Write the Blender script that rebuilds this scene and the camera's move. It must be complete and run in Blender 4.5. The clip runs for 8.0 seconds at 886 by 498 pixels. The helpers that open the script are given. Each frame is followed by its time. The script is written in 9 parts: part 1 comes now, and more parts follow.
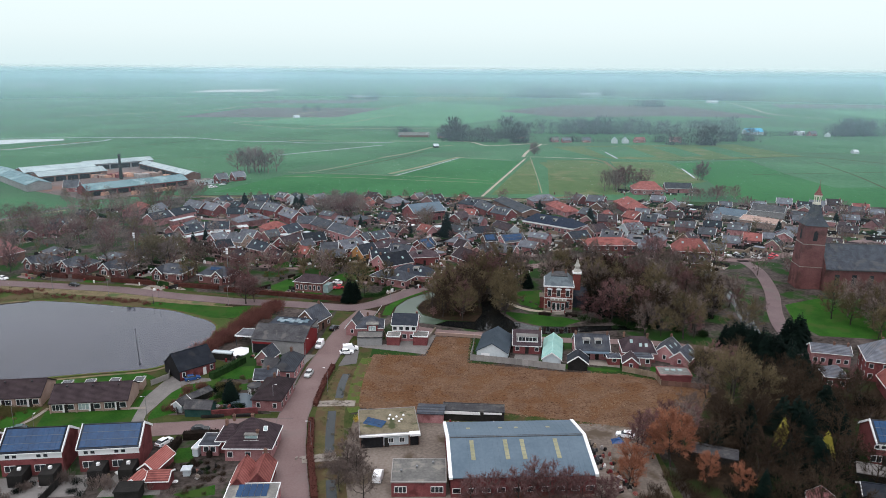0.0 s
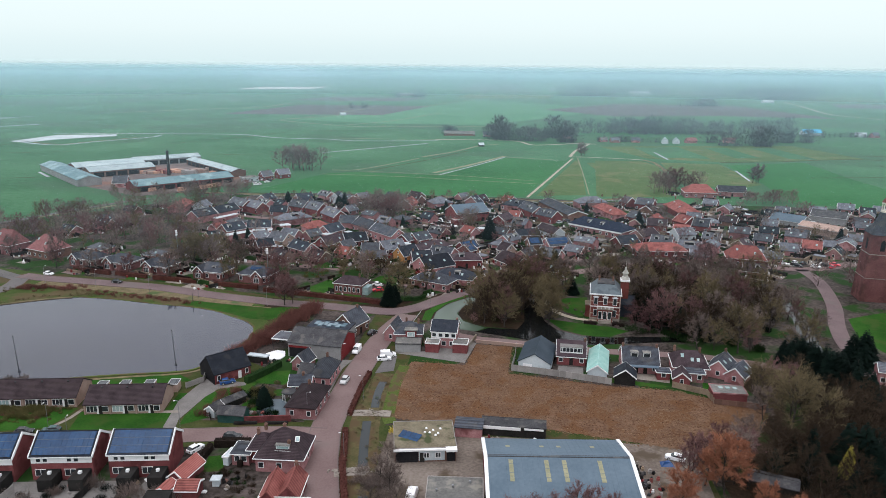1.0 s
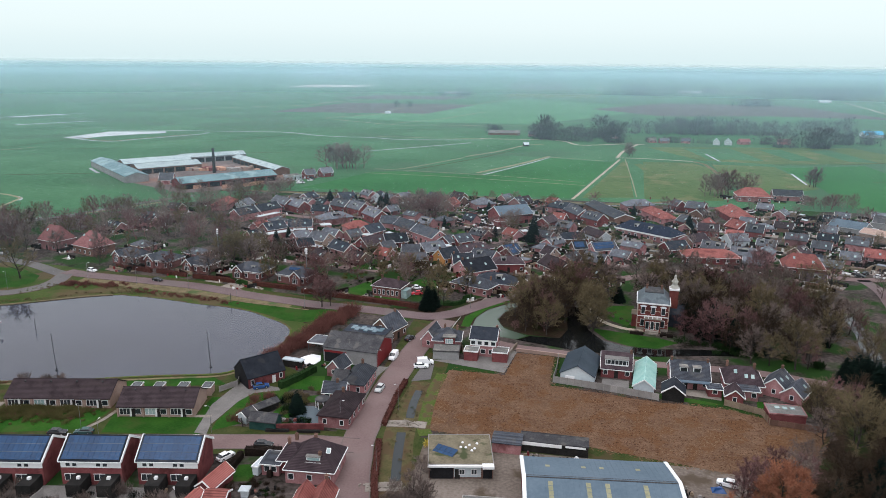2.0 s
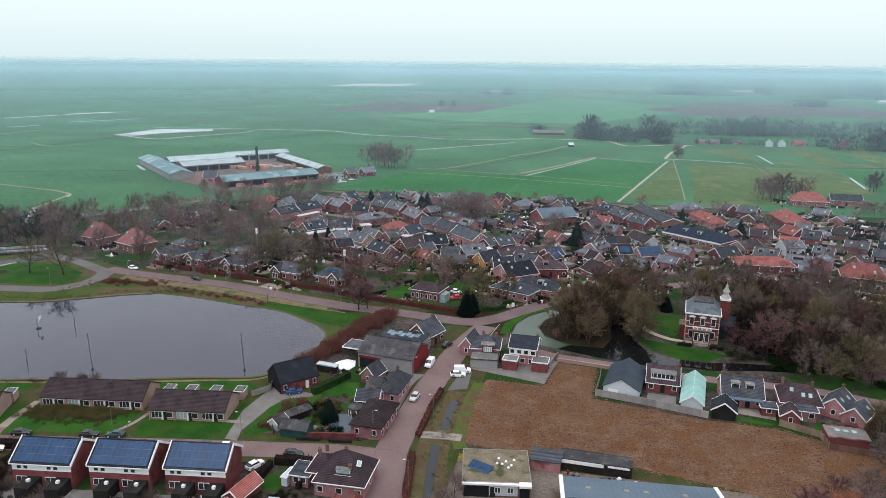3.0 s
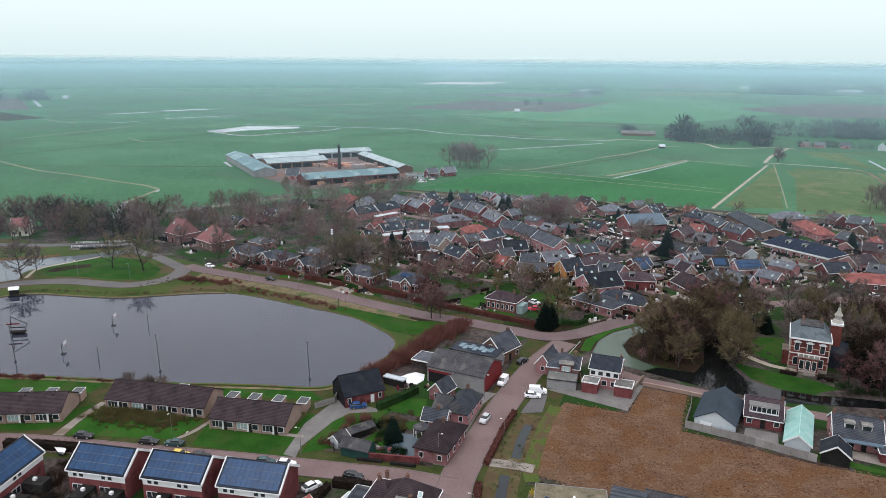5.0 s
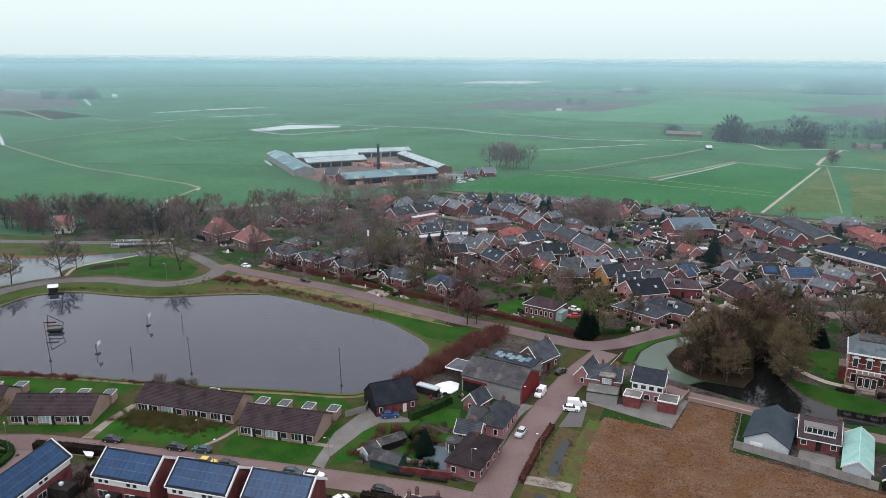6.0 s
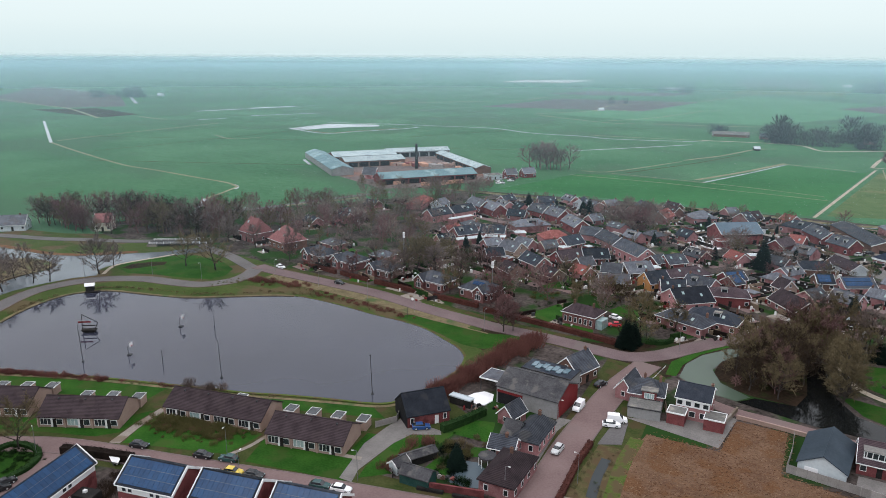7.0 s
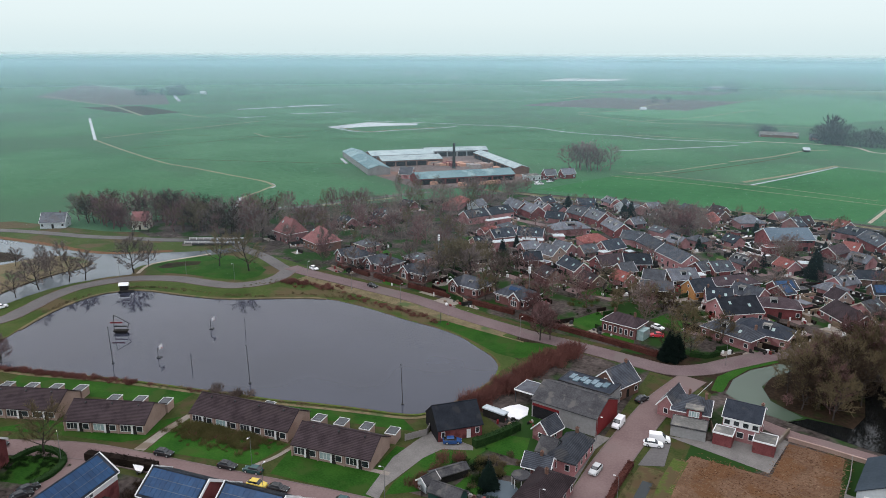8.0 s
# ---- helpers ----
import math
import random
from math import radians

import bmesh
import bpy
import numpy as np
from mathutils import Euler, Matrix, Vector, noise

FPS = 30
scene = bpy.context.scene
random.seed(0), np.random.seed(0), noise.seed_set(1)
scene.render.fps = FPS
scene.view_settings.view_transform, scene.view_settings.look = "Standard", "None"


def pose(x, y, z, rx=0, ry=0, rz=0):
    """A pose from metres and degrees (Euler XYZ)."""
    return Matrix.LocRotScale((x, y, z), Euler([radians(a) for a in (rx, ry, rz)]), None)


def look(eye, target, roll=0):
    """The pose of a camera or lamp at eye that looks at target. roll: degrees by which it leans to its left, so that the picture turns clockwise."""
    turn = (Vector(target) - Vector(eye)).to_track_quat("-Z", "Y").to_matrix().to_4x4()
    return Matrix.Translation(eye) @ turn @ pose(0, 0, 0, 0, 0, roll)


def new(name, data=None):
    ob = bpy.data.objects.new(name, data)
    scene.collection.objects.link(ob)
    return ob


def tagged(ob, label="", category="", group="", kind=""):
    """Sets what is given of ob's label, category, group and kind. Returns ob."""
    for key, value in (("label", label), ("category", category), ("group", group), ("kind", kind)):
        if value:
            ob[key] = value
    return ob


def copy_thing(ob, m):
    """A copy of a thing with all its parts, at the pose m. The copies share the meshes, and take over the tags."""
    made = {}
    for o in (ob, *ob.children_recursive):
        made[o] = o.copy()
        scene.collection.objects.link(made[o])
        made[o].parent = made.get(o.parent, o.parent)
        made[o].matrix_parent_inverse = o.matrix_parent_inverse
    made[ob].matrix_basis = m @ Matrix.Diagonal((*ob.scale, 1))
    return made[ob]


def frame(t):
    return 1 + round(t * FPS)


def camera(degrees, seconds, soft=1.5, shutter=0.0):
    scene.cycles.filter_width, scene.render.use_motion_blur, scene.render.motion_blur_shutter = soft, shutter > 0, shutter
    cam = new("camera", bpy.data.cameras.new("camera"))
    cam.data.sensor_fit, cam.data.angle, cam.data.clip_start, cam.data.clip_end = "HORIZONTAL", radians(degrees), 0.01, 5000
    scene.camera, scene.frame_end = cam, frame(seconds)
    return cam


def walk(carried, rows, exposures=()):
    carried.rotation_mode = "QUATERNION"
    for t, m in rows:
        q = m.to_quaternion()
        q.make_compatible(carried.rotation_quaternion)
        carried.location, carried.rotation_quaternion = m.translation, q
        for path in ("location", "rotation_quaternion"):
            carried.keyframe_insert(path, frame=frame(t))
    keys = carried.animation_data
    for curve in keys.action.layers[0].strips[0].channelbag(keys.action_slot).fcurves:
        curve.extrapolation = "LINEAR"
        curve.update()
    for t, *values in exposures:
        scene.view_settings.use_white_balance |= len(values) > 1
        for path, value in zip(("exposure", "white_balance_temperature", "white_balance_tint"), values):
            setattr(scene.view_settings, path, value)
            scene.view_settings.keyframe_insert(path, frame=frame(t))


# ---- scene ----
cam = camera(63.17, 8.0, soft=0.9)
# seconds, x, y, z, yaw, pitch, lean
ROWS = [
    (0.0, -0.29, 0.44, 79.88, 0.050, -14.194, 0.403),
    (0.5, -0.02, 4.20, 79.99, 1.864, -14.300, 0.478),
    (1.0, 0.18, 7.81, 80.04, 3.662, -14.392, 0.534),
    (1.5, 0.32, 11.30, 80.06, 5.444, -14.472, 0.572),
    (1.9, 0.38, 14.02, 80.05, 6.858, -14.528, 0.591),
    (2.3, 0.40, 16.67, 80.01, 8.261, -14.579, 0.601),
    (2.7, 0.37, 19.28, 79.96, 9.653, -14.624, 0.603),
    (3.0, 0.31, 21.20, 79.92, 10.690, -14.656, 0.599),
    (3.5, 0.14, 24.35, 79.83, 12.403, -14.704, 0.584),
    (4.0, -0.12, 27.46, 79.73, 14.098, -14.749, 0.561),
    (4.5, -0.47, 30.53, 79.63, 15.774, -14.791, 0.530),
    (4.9, -0.82, 32.97, 79.55, 17.102, -14.825, 0.501),
    (5.3, -1.23, 35.41, 79.48, 18.416, -14.860, 0.469),
    (5.7, -1.72, 37.86, 79.41, 19.718, -14.896, 0.436),
    (6.0, -2.13, 39.70, 79.37, 20.686, -14.924, 0.410),
    (6.5, -2.91, 42.79, 79.33, 22.283, -14.976, 0.367),
    (7.0, -3.80, 45.92, 79.31, 23.859, -15.034, 0.325),
    (7.5, -4.83, 49.11, 79.32, 25.414, -15.100, 0.286),
    (8.0, -5.98, 52.37, 79.38, 26.946, -15.177, 0.251),
]
walk(cam, [(t, pose(x, y, z, 90 + pitch, 0, yaw) @ pose(0, 0, 0, 0, 0, lean)) for t, x, y, z, yaw, pitch, lean in ROWS],
     exposures=[(0.0, 0.0, 6000, 10), (5.0, 0.0, 6000, 10), (8.0, -0.1, 6000, 10)])

# ---- sky and sun: a bright overcast day ----
SUN_ELEV, SUN_TURN = radians(66), radians(200)
world = bpy.data.worlds.new("world")
scene.world = world
world.use_nodes = True
wn, wl = world.node_tree.nodes, world.node_tree.links
sky = wn.new("ShaderNodeTexSky")
sky.sky_type, sky.sun_disc = "NISHITA", False
sky.sun_elevation, sky.sun_rotation = SUN_ELEV, SUN_TURN
sky.dust_density, sky.air_density = 4.0, 1.0
dim = wn.new("ShaderNodeMix")
dim.data_type = "RGBA"
dim.inputs[0].default_value = 0.955
wl.new(sky.outputs[0], dim.inputs[6])
# the cloud sheet, slightly brighter aloft than near the horizon
co, sep, ramp = wn.new("ShaderNodeTexCoord"), wn.new("ShaderNodeSeparateXYZ"), wn.new("ShaderNodeValToRGB")
wl.new(co.outputs["Generated"], sep.inputs[0])
wl.new(sep.outputs[2], ramp.inputs[0])
ramp.color_ramp.elements[0].position, ramp.color_ramp.elements[0].color = 0.0, (0.78, 0.90, 0.86, 1)
ramp.color_ramp.elements[1].position, ramp.color_ramp.elements[1].color = 0.04, (0.855, 0.935, 0.880, 1)
far_up = ramp.color_ramp.elements.new(0.35)
far_up.color = (0.98, 0.92, 0.85, 1)
overhead = ramp.color_ramp.elements.new(0.9)
overhead.color = (1.35, 1.27, 1.22, 1)
wl.new(ramp.outputs[0], dim.inputs[7])
wl.new(dim.outputs[2], wn["Background"].inputs[0])
wn["Background"].inputs[1].default_value = 1.0
sun = new("sun", bpy.data.lights.new("sun", "SUN"))
sun.data.energy, sun.data.angle, sun.data.color = 0.75, radians(40), (1.0, 0.95, 0.93)
sun.matrix_world = look((0, 0, 300), (-math.sin(SUN_TURN) * math.cos(SUN_ELEV) * 9, -math.cos(SUN_TURN) * math.cos(SUN_ELEV) * 9, 300 - 9 * math.sin(SUN_ELEV)))


# ---- materials ----
def mat(name, c1, c2, s1=0.3, s2=4.0, rough=0.85, bump=0.3, bump_scale=6.0, metal=0.0, spec=0.06, rnd=0.0, c3=None, c3_scale=0.05, c3_at=0.58, local=False, rows=0.0):
    """Two colours mixed by noise at two sizes; c3 adds patches of a third; rnd varies it object by object."""
    m = bpy.data.materials.new(name)
    m.use_nodes = True
    n, l = m.node_tree.nodes, m.node_tree.links
    b = n["Principled BSDF"]
    b.inputs["Roughness"].default_value, b.inputs["Metallic"].default_value = rough, metal
    b.inputs["Specular IOR Level"].default_value = spec
    if local:
        where = n.new("ShaderNodeTexCoord").outputs["Object"]
    else:
        where = n.new("ShaderNodeNewGeometry").outputs["Position"]

    def noise_at(scale, detail):
        t = n.new("ShaderNodeTexNoise")
        t.inputs["Scale"].default_value, t.inputs["Detail"].default_value = scale, detail
        l.new(where, t.inputs["Vector"])
        return t.outputs["Fac"]

    a, fine = noise_at(s1, 4), noise_at(s2, 5)
    mean = n.new("ShaderNodeMath")
    mean.operation = "MULTIPLY_ADD"
    mean.inputs[1].default_value = 0.55
    l.new(a, mean.inputs[0])
    half = n.new("ShaderNodeMath")
    half.operation, half.inputs[1].default_value = "MULTIPLY", 0.45
    l.new(fine, half.inputs[0])
    l.new(half.outputs[0], mean.inputs[2])
    spread = n.new("ShaderNodeMapRange")
    spread.inputs["From Min"].default_value, spread.inputs["From Max"].default_value = 0.36, 0.64
    l.new(mean.outputs[0], spread.inputs[0])
    mix = n.new("ShaderNodeMix")
    mix.data_type = "RGBA"
    l.new(spread.outputs[0], mix.inputs[0])
    mix.inputs[6].default_value, mix.inputs[7].default_value = (*c1, 1), (*c2, 1)
    colour = mix.outputs[2]
    if c3:
        patch = n.new("ShaderNodeMapRange")
        patch.inputs["From Min"].default_value, patch.inputs["From Max"].default_value = c3_at - 0.03, c3_at + 0.05
        l.new(noise_at(c3_scale, 6), patch.inputs[0])
        over = n.new("ShaderNodeMix")
        over.data_type = "RGBA"
        l.new(patch.outputs[0], over.inputs[0])
        l.new(colour, over.inputs[6])
        over.inputs[7].default_value = (*c3, 1)
        colour = over.outputs[2]
    if rows:
        # courses of tiles or bricks, one above the other
        level, course, shade_row = n.new("ShaderNodeSeparateXYZ"), n.new("ShaderNodeMath"), n.new("ShaderNodeMix")
        l.new(where, level.inputs[0])
        course.operation, course.inputs[1].default_value = "PINGPONG", rows / 2
        l.new(level.outputs[2], course.inputs[0])
        span_row = n.new("ShaderNodeMapRange")
        span_row.inputs["From Max"].default_value = rows / 2
        span_row.inputs["To Min"].default_value, span_row.inputs["To Max"].default_value = 0.0, 1.0
        l.new(course.outputs[0], span_row.inputs[0])
        shade_row.data_type, shade_row.blend_type = "RGBA", "MULTIPLY"
        shade_row.inputs[0].default_value = 0.55
        l.new(colour, shade_row.inputs[6])
        l.new(span_row.outputs[0], shade_row.inputs[7])
        bright = n.new("ShaderNodeHueSaturation")
        bright.inputs["Value"].default_value = 1.35
        l.new(shade_row.outputs[2], bright.inputs["Color"])
        colour = bright.outputs[0]
    if rnd:
        info, hsv, span = n.new("ShaderNodeObjectInfo"), n.new("ShaderNodeHueSaturation"), n.new("ShaderNodeMapRange")
        span.inputs["To Min"].default_value, span.inputs["To Max"].default_value = 1 - rnd, 1 + rnd
        l.new(info.outputs["Random"], span.inputs[0])
        l.new(span.outputs[0], hsv.inputs["Value"])
        l.new(colour, hsv.inputs["Color"])
        colour = hsv.outputs[0]
    l.new(colour, b.inputs["Base Color"])
    if bump:
        bp = n.new("ShaderNodeBump")
        bp.inputs["Strength"].default_value = bump
        l.new(noise_at(bump_scale, 3), bp.inputs["Height"])
        l.new(bp.outputs[0], b.inputs["Normal"])
    return m


M = {}
M["meadow"] = mat("meadow", (0.034, 0.107, 0.046), (0.071, 0.166, 0.081), 0.012, 0.25, bump=0.2, c3=(0.052, 0.115, 0.060), c3_scale=0.007, c3_at=0.53)
M["meadow_light"] = mat("meadow_light", (0.058, 0.168, 0.076), (0.092, 0.218, 0.106), 0.01, 0.2, bump=0.2)
M["meadow_dull"] = mat("meadow_dull", (0.058, 0.104, 0.036), (0.098, 0.140, 0.056), 0.02, 0.15, bump=0.2, c3=(0.12, 0.135, 0.06), c3_scale=0.05)
M["meadow_deep"] = mat("meadow_deep", (0.023, 0.104, 0.031), (0.041, 0.147, 0.048), 0.015, 0.2, bump=0.2)
M["lawn"] = mat("lawn", (0.011, 0.048, 0.005), (0.032, 0.090, 0.012), 0.15, 2.5, bump=0.35, rnd=0.15, c3=(0.034, 0.066, 0.013), c3_scale=0.14, c3_at=0.56)
M["verge"] = mat("verge", (0.026, 0.044, 0.010), (0.062, 0.066, 0.024), 0.35, 2.2, bump=0.5, c3=(0.062, 0.050, 0.024), c3_scale=0.2, c3_at=0.56)
M["bank_grass"] = mat("bank_grass", (0.030, 0.055, 0.012), (0.066, 0.088, 0.026), 0.10, 1.4, bump=0.4, c3=(0.085, 0.068, 0.036), c3_scale=0.06, c3_at=0.54)
M["rough_grass"] = mat("rough_grass", (0.095, 0.080, 0.046), (0.190, 0.155, 0.090), 0.3, 2.0, bump=0.6, c3=(0.07, 0.10, 0.04), c3_scale=0.12)
M["ploughed"] = mat("ploughed", (0.075, 0.066, 0.066), (0.115, 0.102, 0.100), 0.03, 0.5, bump=0.4)
M["gardens"] = mat("gardens", (0.011, 0.010, 0.007), (0.105, 0.086, 0.080), 0.12, 0.9, bump=0.5, c3=(0.018, 0.046, 0.010), c3_scale=0.07, c3_at=0.52)
# very dark brown ground with greenish patches
M["dark_ground"] = mat("dark_ground", (0.013, 0.009, 0.006), (0.042, 0.028, 0.018), 0.15, 1.2, bump=0.6, c3=(0.020, 0.030, 0.009), c3_scale=0.10, c3_at=0.57)
M["dead_grass"] = mat("dead_grass", (0.094, 0.053, 0.033), (0.182, 0.114, 0.074), 0.22, 1.6, bump=0.9, bump_scale=3.0, c3=(0.128, 0.066, 0.033), c3_scale=0.16, c3_at=0.52)
M["reed"] = mat("reed", (0.100, 0.051, 0.027), (0.172, 0.097, 0.052), 0.15, 1.5, bump=0.0)
M["reed_pale"] = mat("reed_pale", (0.136, 0.089, 0.055), (0.222, 0.154, 0.099), 0.2, 1.5, bump=0.0)
M["reed_dark"] = mat("reed_dark", (0.052, 0.026, 0.014), (0.085, 0.044, 0.024), 0.2, 1.5, bump=0.0)
M["brick_road"] = mat("brick_road", (0.150, 0.104, 0.100), (0.200, 0.146, 0.140), 0.12, 2.5, bump=0.15, rough=0.75, c3=(0.168, 0.128, 0.122), c3_scale=0.06)
M["yard_clinker"] = mat("yard_clinker", (0.100, 0.084, 0.082), (0.190, 0.150, 0.140), 0.05, 0.8, bump=0.2, c3=(0.200, 0.112, 0.088), c3_scale=0.03, c3_at=0.56)
M["yard_sand"] = mat("yard_sand", (0.120, 0.098, 0.082), (0.225, 0.192, 0.165), 0.10, 1.6, bump=0.4, c3=(0.085, 0.066, 0.048), c3_scale=0.12, c3_at=0.55)
M["ditch_bank"] = mat("ditch_bank", (0.045, 0.050, 0.018), (0.110, 0.090, 0.045), 0.35, 2.2, bump=0.6, c3=(0.082, 0.058, 0.032), c3_scale=0.25, c3_at=0.50)
M["brick_grey"] = mat("brick_grey", (0.122, 0.088, 0.090), (0.172, 0.130, 0.132), 0.12, 2.5, bump=0.15, rough=0.75, c3=(0.140, 0.114, 0.110), c3_scale=0.08)
M["asphalt"] = mat("asphalt", (0.105, 0.100, 0.100), (0.150, 0.142, 0.140), 0.10, 2.0, bump=0.15, rough=0.8)
M["paving"] = mat("paving", (0.135, 0.128, 0.122), (0.205, 0.195, 0.185), 0.3, 3.0, bump=0.2)
M["concrete"] = mat("concrete", (0.190, 0.165, 0.140), (0.290, 0.262, 0.232), 0.3, 3.0, bump=0.2, c3=(0.16, 0.13, 0.10), c3_scale=0.2)
M["kerb"] = mat("kerb", (0.130, 0.100, 0.096), (0.180, 0.145, 0.138), 0.6, 5.0, bump=0.1)
M["path"] = mat("path", (0.300, 0.260, 0.200), (0.420, 0.370, 0.300), 0.1, 1.0, bump=0.2)
M["snow_white"] = mat("snow_white", (0.75, 0.76, 0.77), (0.85, 0.85, 0.86), 0.2, 1.0, bump=0.1)
M["brick"] = mat("brick", (0.250, 0.112, 0.116), (0.400, 0.222, 0.224), 0.4, 5.0, bump=0.25, rnd=0.28, c3=(0.185, 0.080, 0.080), c3_scale=0.25)
M["brick_villa"] = mat("brick_villa", (0.112, 0.050, 0.048), (0.205, 0.104, 0.098), 0.4, 5.0, bump=0.25, rnd=0.2, c3=(0.095, 0.042, 0.04), c3_scale=0.25)
M["brick_red"] = mat("brick_red", (0.126, 0.038, 0.040), (0.200, 0.070, 0.071), 0.4, 5.0, bump=0.2, rnd=0.15, c3=(0.100, 0.033, 0.033), c3_scale=0.3)
M["brick_brown"] = mat("brick_brown", (0.120, 0.070, 0.055), (0.190, 0.115, 0.090), 0.4, 5.0, bump=0.25, rnd=0.2)
M["brick_pale"] = mat("brick_pale", (0.290, 0.205, 0.170), (0.390, 0.290, 0.245), 0.4, 5.0, bump=0.2, rnd=0.1)
M["brick_tower"] = mat("brick_tower", (0.105, 0.046, 0.046), (0.175, 0.080, 0.076), 0.25, 3.0, bump=0.3, c3=(0.09, 0.045, 0.04), c3_scale=0.2)
M["slate"] = mat("slate", (0.058, 0.063, 0.076), (0.136, 0.144, 0.164), 0.5, 5.0, rough=0.5, bump=0.3, bump_scale=4, rnd=0.5, c3=(0.098, 0.095, 0.102), c3_scale=0.3, rows=0.25)
M["slate_mid"] = mat("slate_mid", (0.032, 0.036, 0.045), (0.068, 0.075, 0.090), 0.5, 5.0, rough=0.6, bump=0.3, bump_scale=4, rnd=0.3, c3=(0.072, 0.073, 0.077), c3_scale=0.3, rows=0.22)
M["slate_navy"] = mat("slate_navy", (0.010, 0.015, 0.032), (0.020, 0.028, 0.052), 0.5, 5.0, rough=0.5, bump=0.2, rnd=0.1)
M["roof_cream"] = mat("roof_cream", (0.330, 0.325, 0.290), (0.430, 0.420, 0.380), 0.4, 3.0, rough=0.5, bump=0.1)
M["slate_dark"] = mat("slate_dark", (0.015, 0.019, 0.027), (0.034, 0.040, 0.052), 0.5, 5.0, rough=0.55, bump=0.25, rnd=0.4, c3=(0.040, 0.042, 0.048), c3_scale=0.3)
M["tile_brown"] = mat("tile_brown", (0.022, 0.016, 0.018), (0.048, 0.036, 0.040), 0.5, 6.0, rough=0.7, bump=0.3, rnd=0.2, c3=(0.040, 0.030, 0.032), c3_scale=0.35, rows=0.17)
M["tile_mauve"] = mat("tile_mauve", (0.034, 0.024, 0.029), (0.072, 0.053, 0.059), 0.5, 6.0, rough=0.65, bump=0.3, rnd=0.25, rows=0.2)
M["tile_red"] = mat("tile_red", (0.200, 0.068, 0.060), (0.295, 0.112, 0.098), 0.5, 5.0, bump=0.3, rnd=0.25, c3=(0.17, 0.060, 0.054), c3_scale=0.3, rows=0.22)
M["tile_pink"] = mat("tile_pink", (0.170, 0.075, 0.075), (0.250, 0.120, 0.118), 0.5, 5.0, bump=0.3, rnd=0.15, rows=0.25)
M["steel_blue"] = mat("steel_blue", (0.084, 0.118, 0.150), (0.114, 0.152, 0.188), 0.15, 1.5, rough=0.55, bump=0.1, rnd=0.1)
M["steel_grey"] = mat("steel_grey", (0.036, 0.036, 0.040), (0.076, 0.076, 0.080), 0.3, 3.0, rough=0.65, bump=0.2, rnd=0.1, c3=(0.095, 0.092, 0.088), c3_scale=0.4)
M["roof_pale"] = mat("roof_pale", (0.300, 0.375, 0.385), (0.420, 0.490, 0.500), 0.08, 1.0, rough=0.6, bump=0.1, rnd=0.15, c3=(0.28, 0.34, 0.35), c3_scale=0.15)
M["roof_teal"] = mat("roof_teal", (0.120, 0.200, 0.222), (0.185, 0.280, 0.300), 0.06, 0.6, rough=0.6, bump=0.1, c3=(0.24, 0.34, 0.35), c3_scale=0.10)
M["bitumen"] = mat("bitumen", (0.110, 0.110, 0.105), (0.190, 0.185, 0.175), 0.3, 2.0, bump=0.2, rnd=0.2, c3=(0.24, 0.23, 0.20), c3_scale=0.3)
M["sedum"] = mat("sedum", (0.110, 0.095, 0.065), (0.210, 0.185, 0.130), 0.4, 3.0, bump=0.5, c3=(0.06, 0.07, 0.035), c3_scale=0.3)
M["white_paint"] = mat("white_paint", (0.70, 0.71, 0.71), (0.80, 0.80, 0.80), 0.3, 4.0, rough=0.5, bump=0.03)
M["cream_paint"] = mat("cream_paint", (0.60, 0.56, 0.46), (0.70, 0.66, 0.56), 0.3, 4.0, rough=0.5, bump=0.03)
M["roof_plastic"] = mat("roof_plastic", (0.22, 0.22, 0.14), (0.32, 0.31, 0.20), 0.3, 2.0, rough=0.5, bump=0.0)
M["white_wall"] = mat("white_wall", (0.43, 0.48, 0.51), (0.54, 0.59, 0.61), 0.2, 2.0, rough=0.6, bump=0.05)
M["roof_bluegrey"] = mat("roof_bluegrey", (0.030, 0.042, 0.055), (0.050, 0.066, 0.082), 0.2, 2.0, rough=0.55, bump=0.1)
M["roof_lead"] = mat("roof_lead", (0.090, 0.112, 0.126), (0.140, 0.166, 0.182), 0.3, 3.0, rough=0.5, bump=0.15, c3=(0.08, 0.098, 0.112), c3_scale=0.3)
M["brick_manor"] = mat("brick_manor", (0.115, 0.034, 0.030), (0.190, 0.066, 0.056), 0.4, 5.0, bump=0.25, c3=(0.085, 0.030, 0.028), c3_scale=0.25)
M["grey_wall"] = mat("grey_wall", (0.22, 0.22, 0.22), (0.30, 0.30, 0.30), 0.3, 2.0, rough=0.7, bump=0.1)
M["black_wall"] = mat("black_wall", (0.012, 0.012, 0.014), (0.025, 0.025, 0.028), 0.3, 3.0, rough=0.6, bump=0.1)
M["red_paint"] = mat("red_paint", (0.130, 0.018, 0.021), (0.190, 0.030, 0.032), 0.3, 3.0, rough=0.5, bump=0.05)
M["wood"] = mat("wood", (0.180, 0.135, 0.095), (0.300, 0.235, 0.175), 0.5, 6.0, bump=0.3, rnd=0.2)
M["wood_grey"] = mat("wood_grey", (0.230, 0.215, 0.205), (0.340, 0.320, 0.305), 0.5, 6.0, bump=0.3, rnd=0.15)
M["wood_dark"] = mat("wood_dark", (0.014, 0.014, 0.014), (0.034, 0.032, 0.030), 0.5, 6.0, bump=0.3, rnd=0.2)
M["wood_orange"] = mat("wood_orange", (0.380, 0.180, 0.060), (0.480, 0.250, 0.100), 0.5, 6.0, bump=0.2)
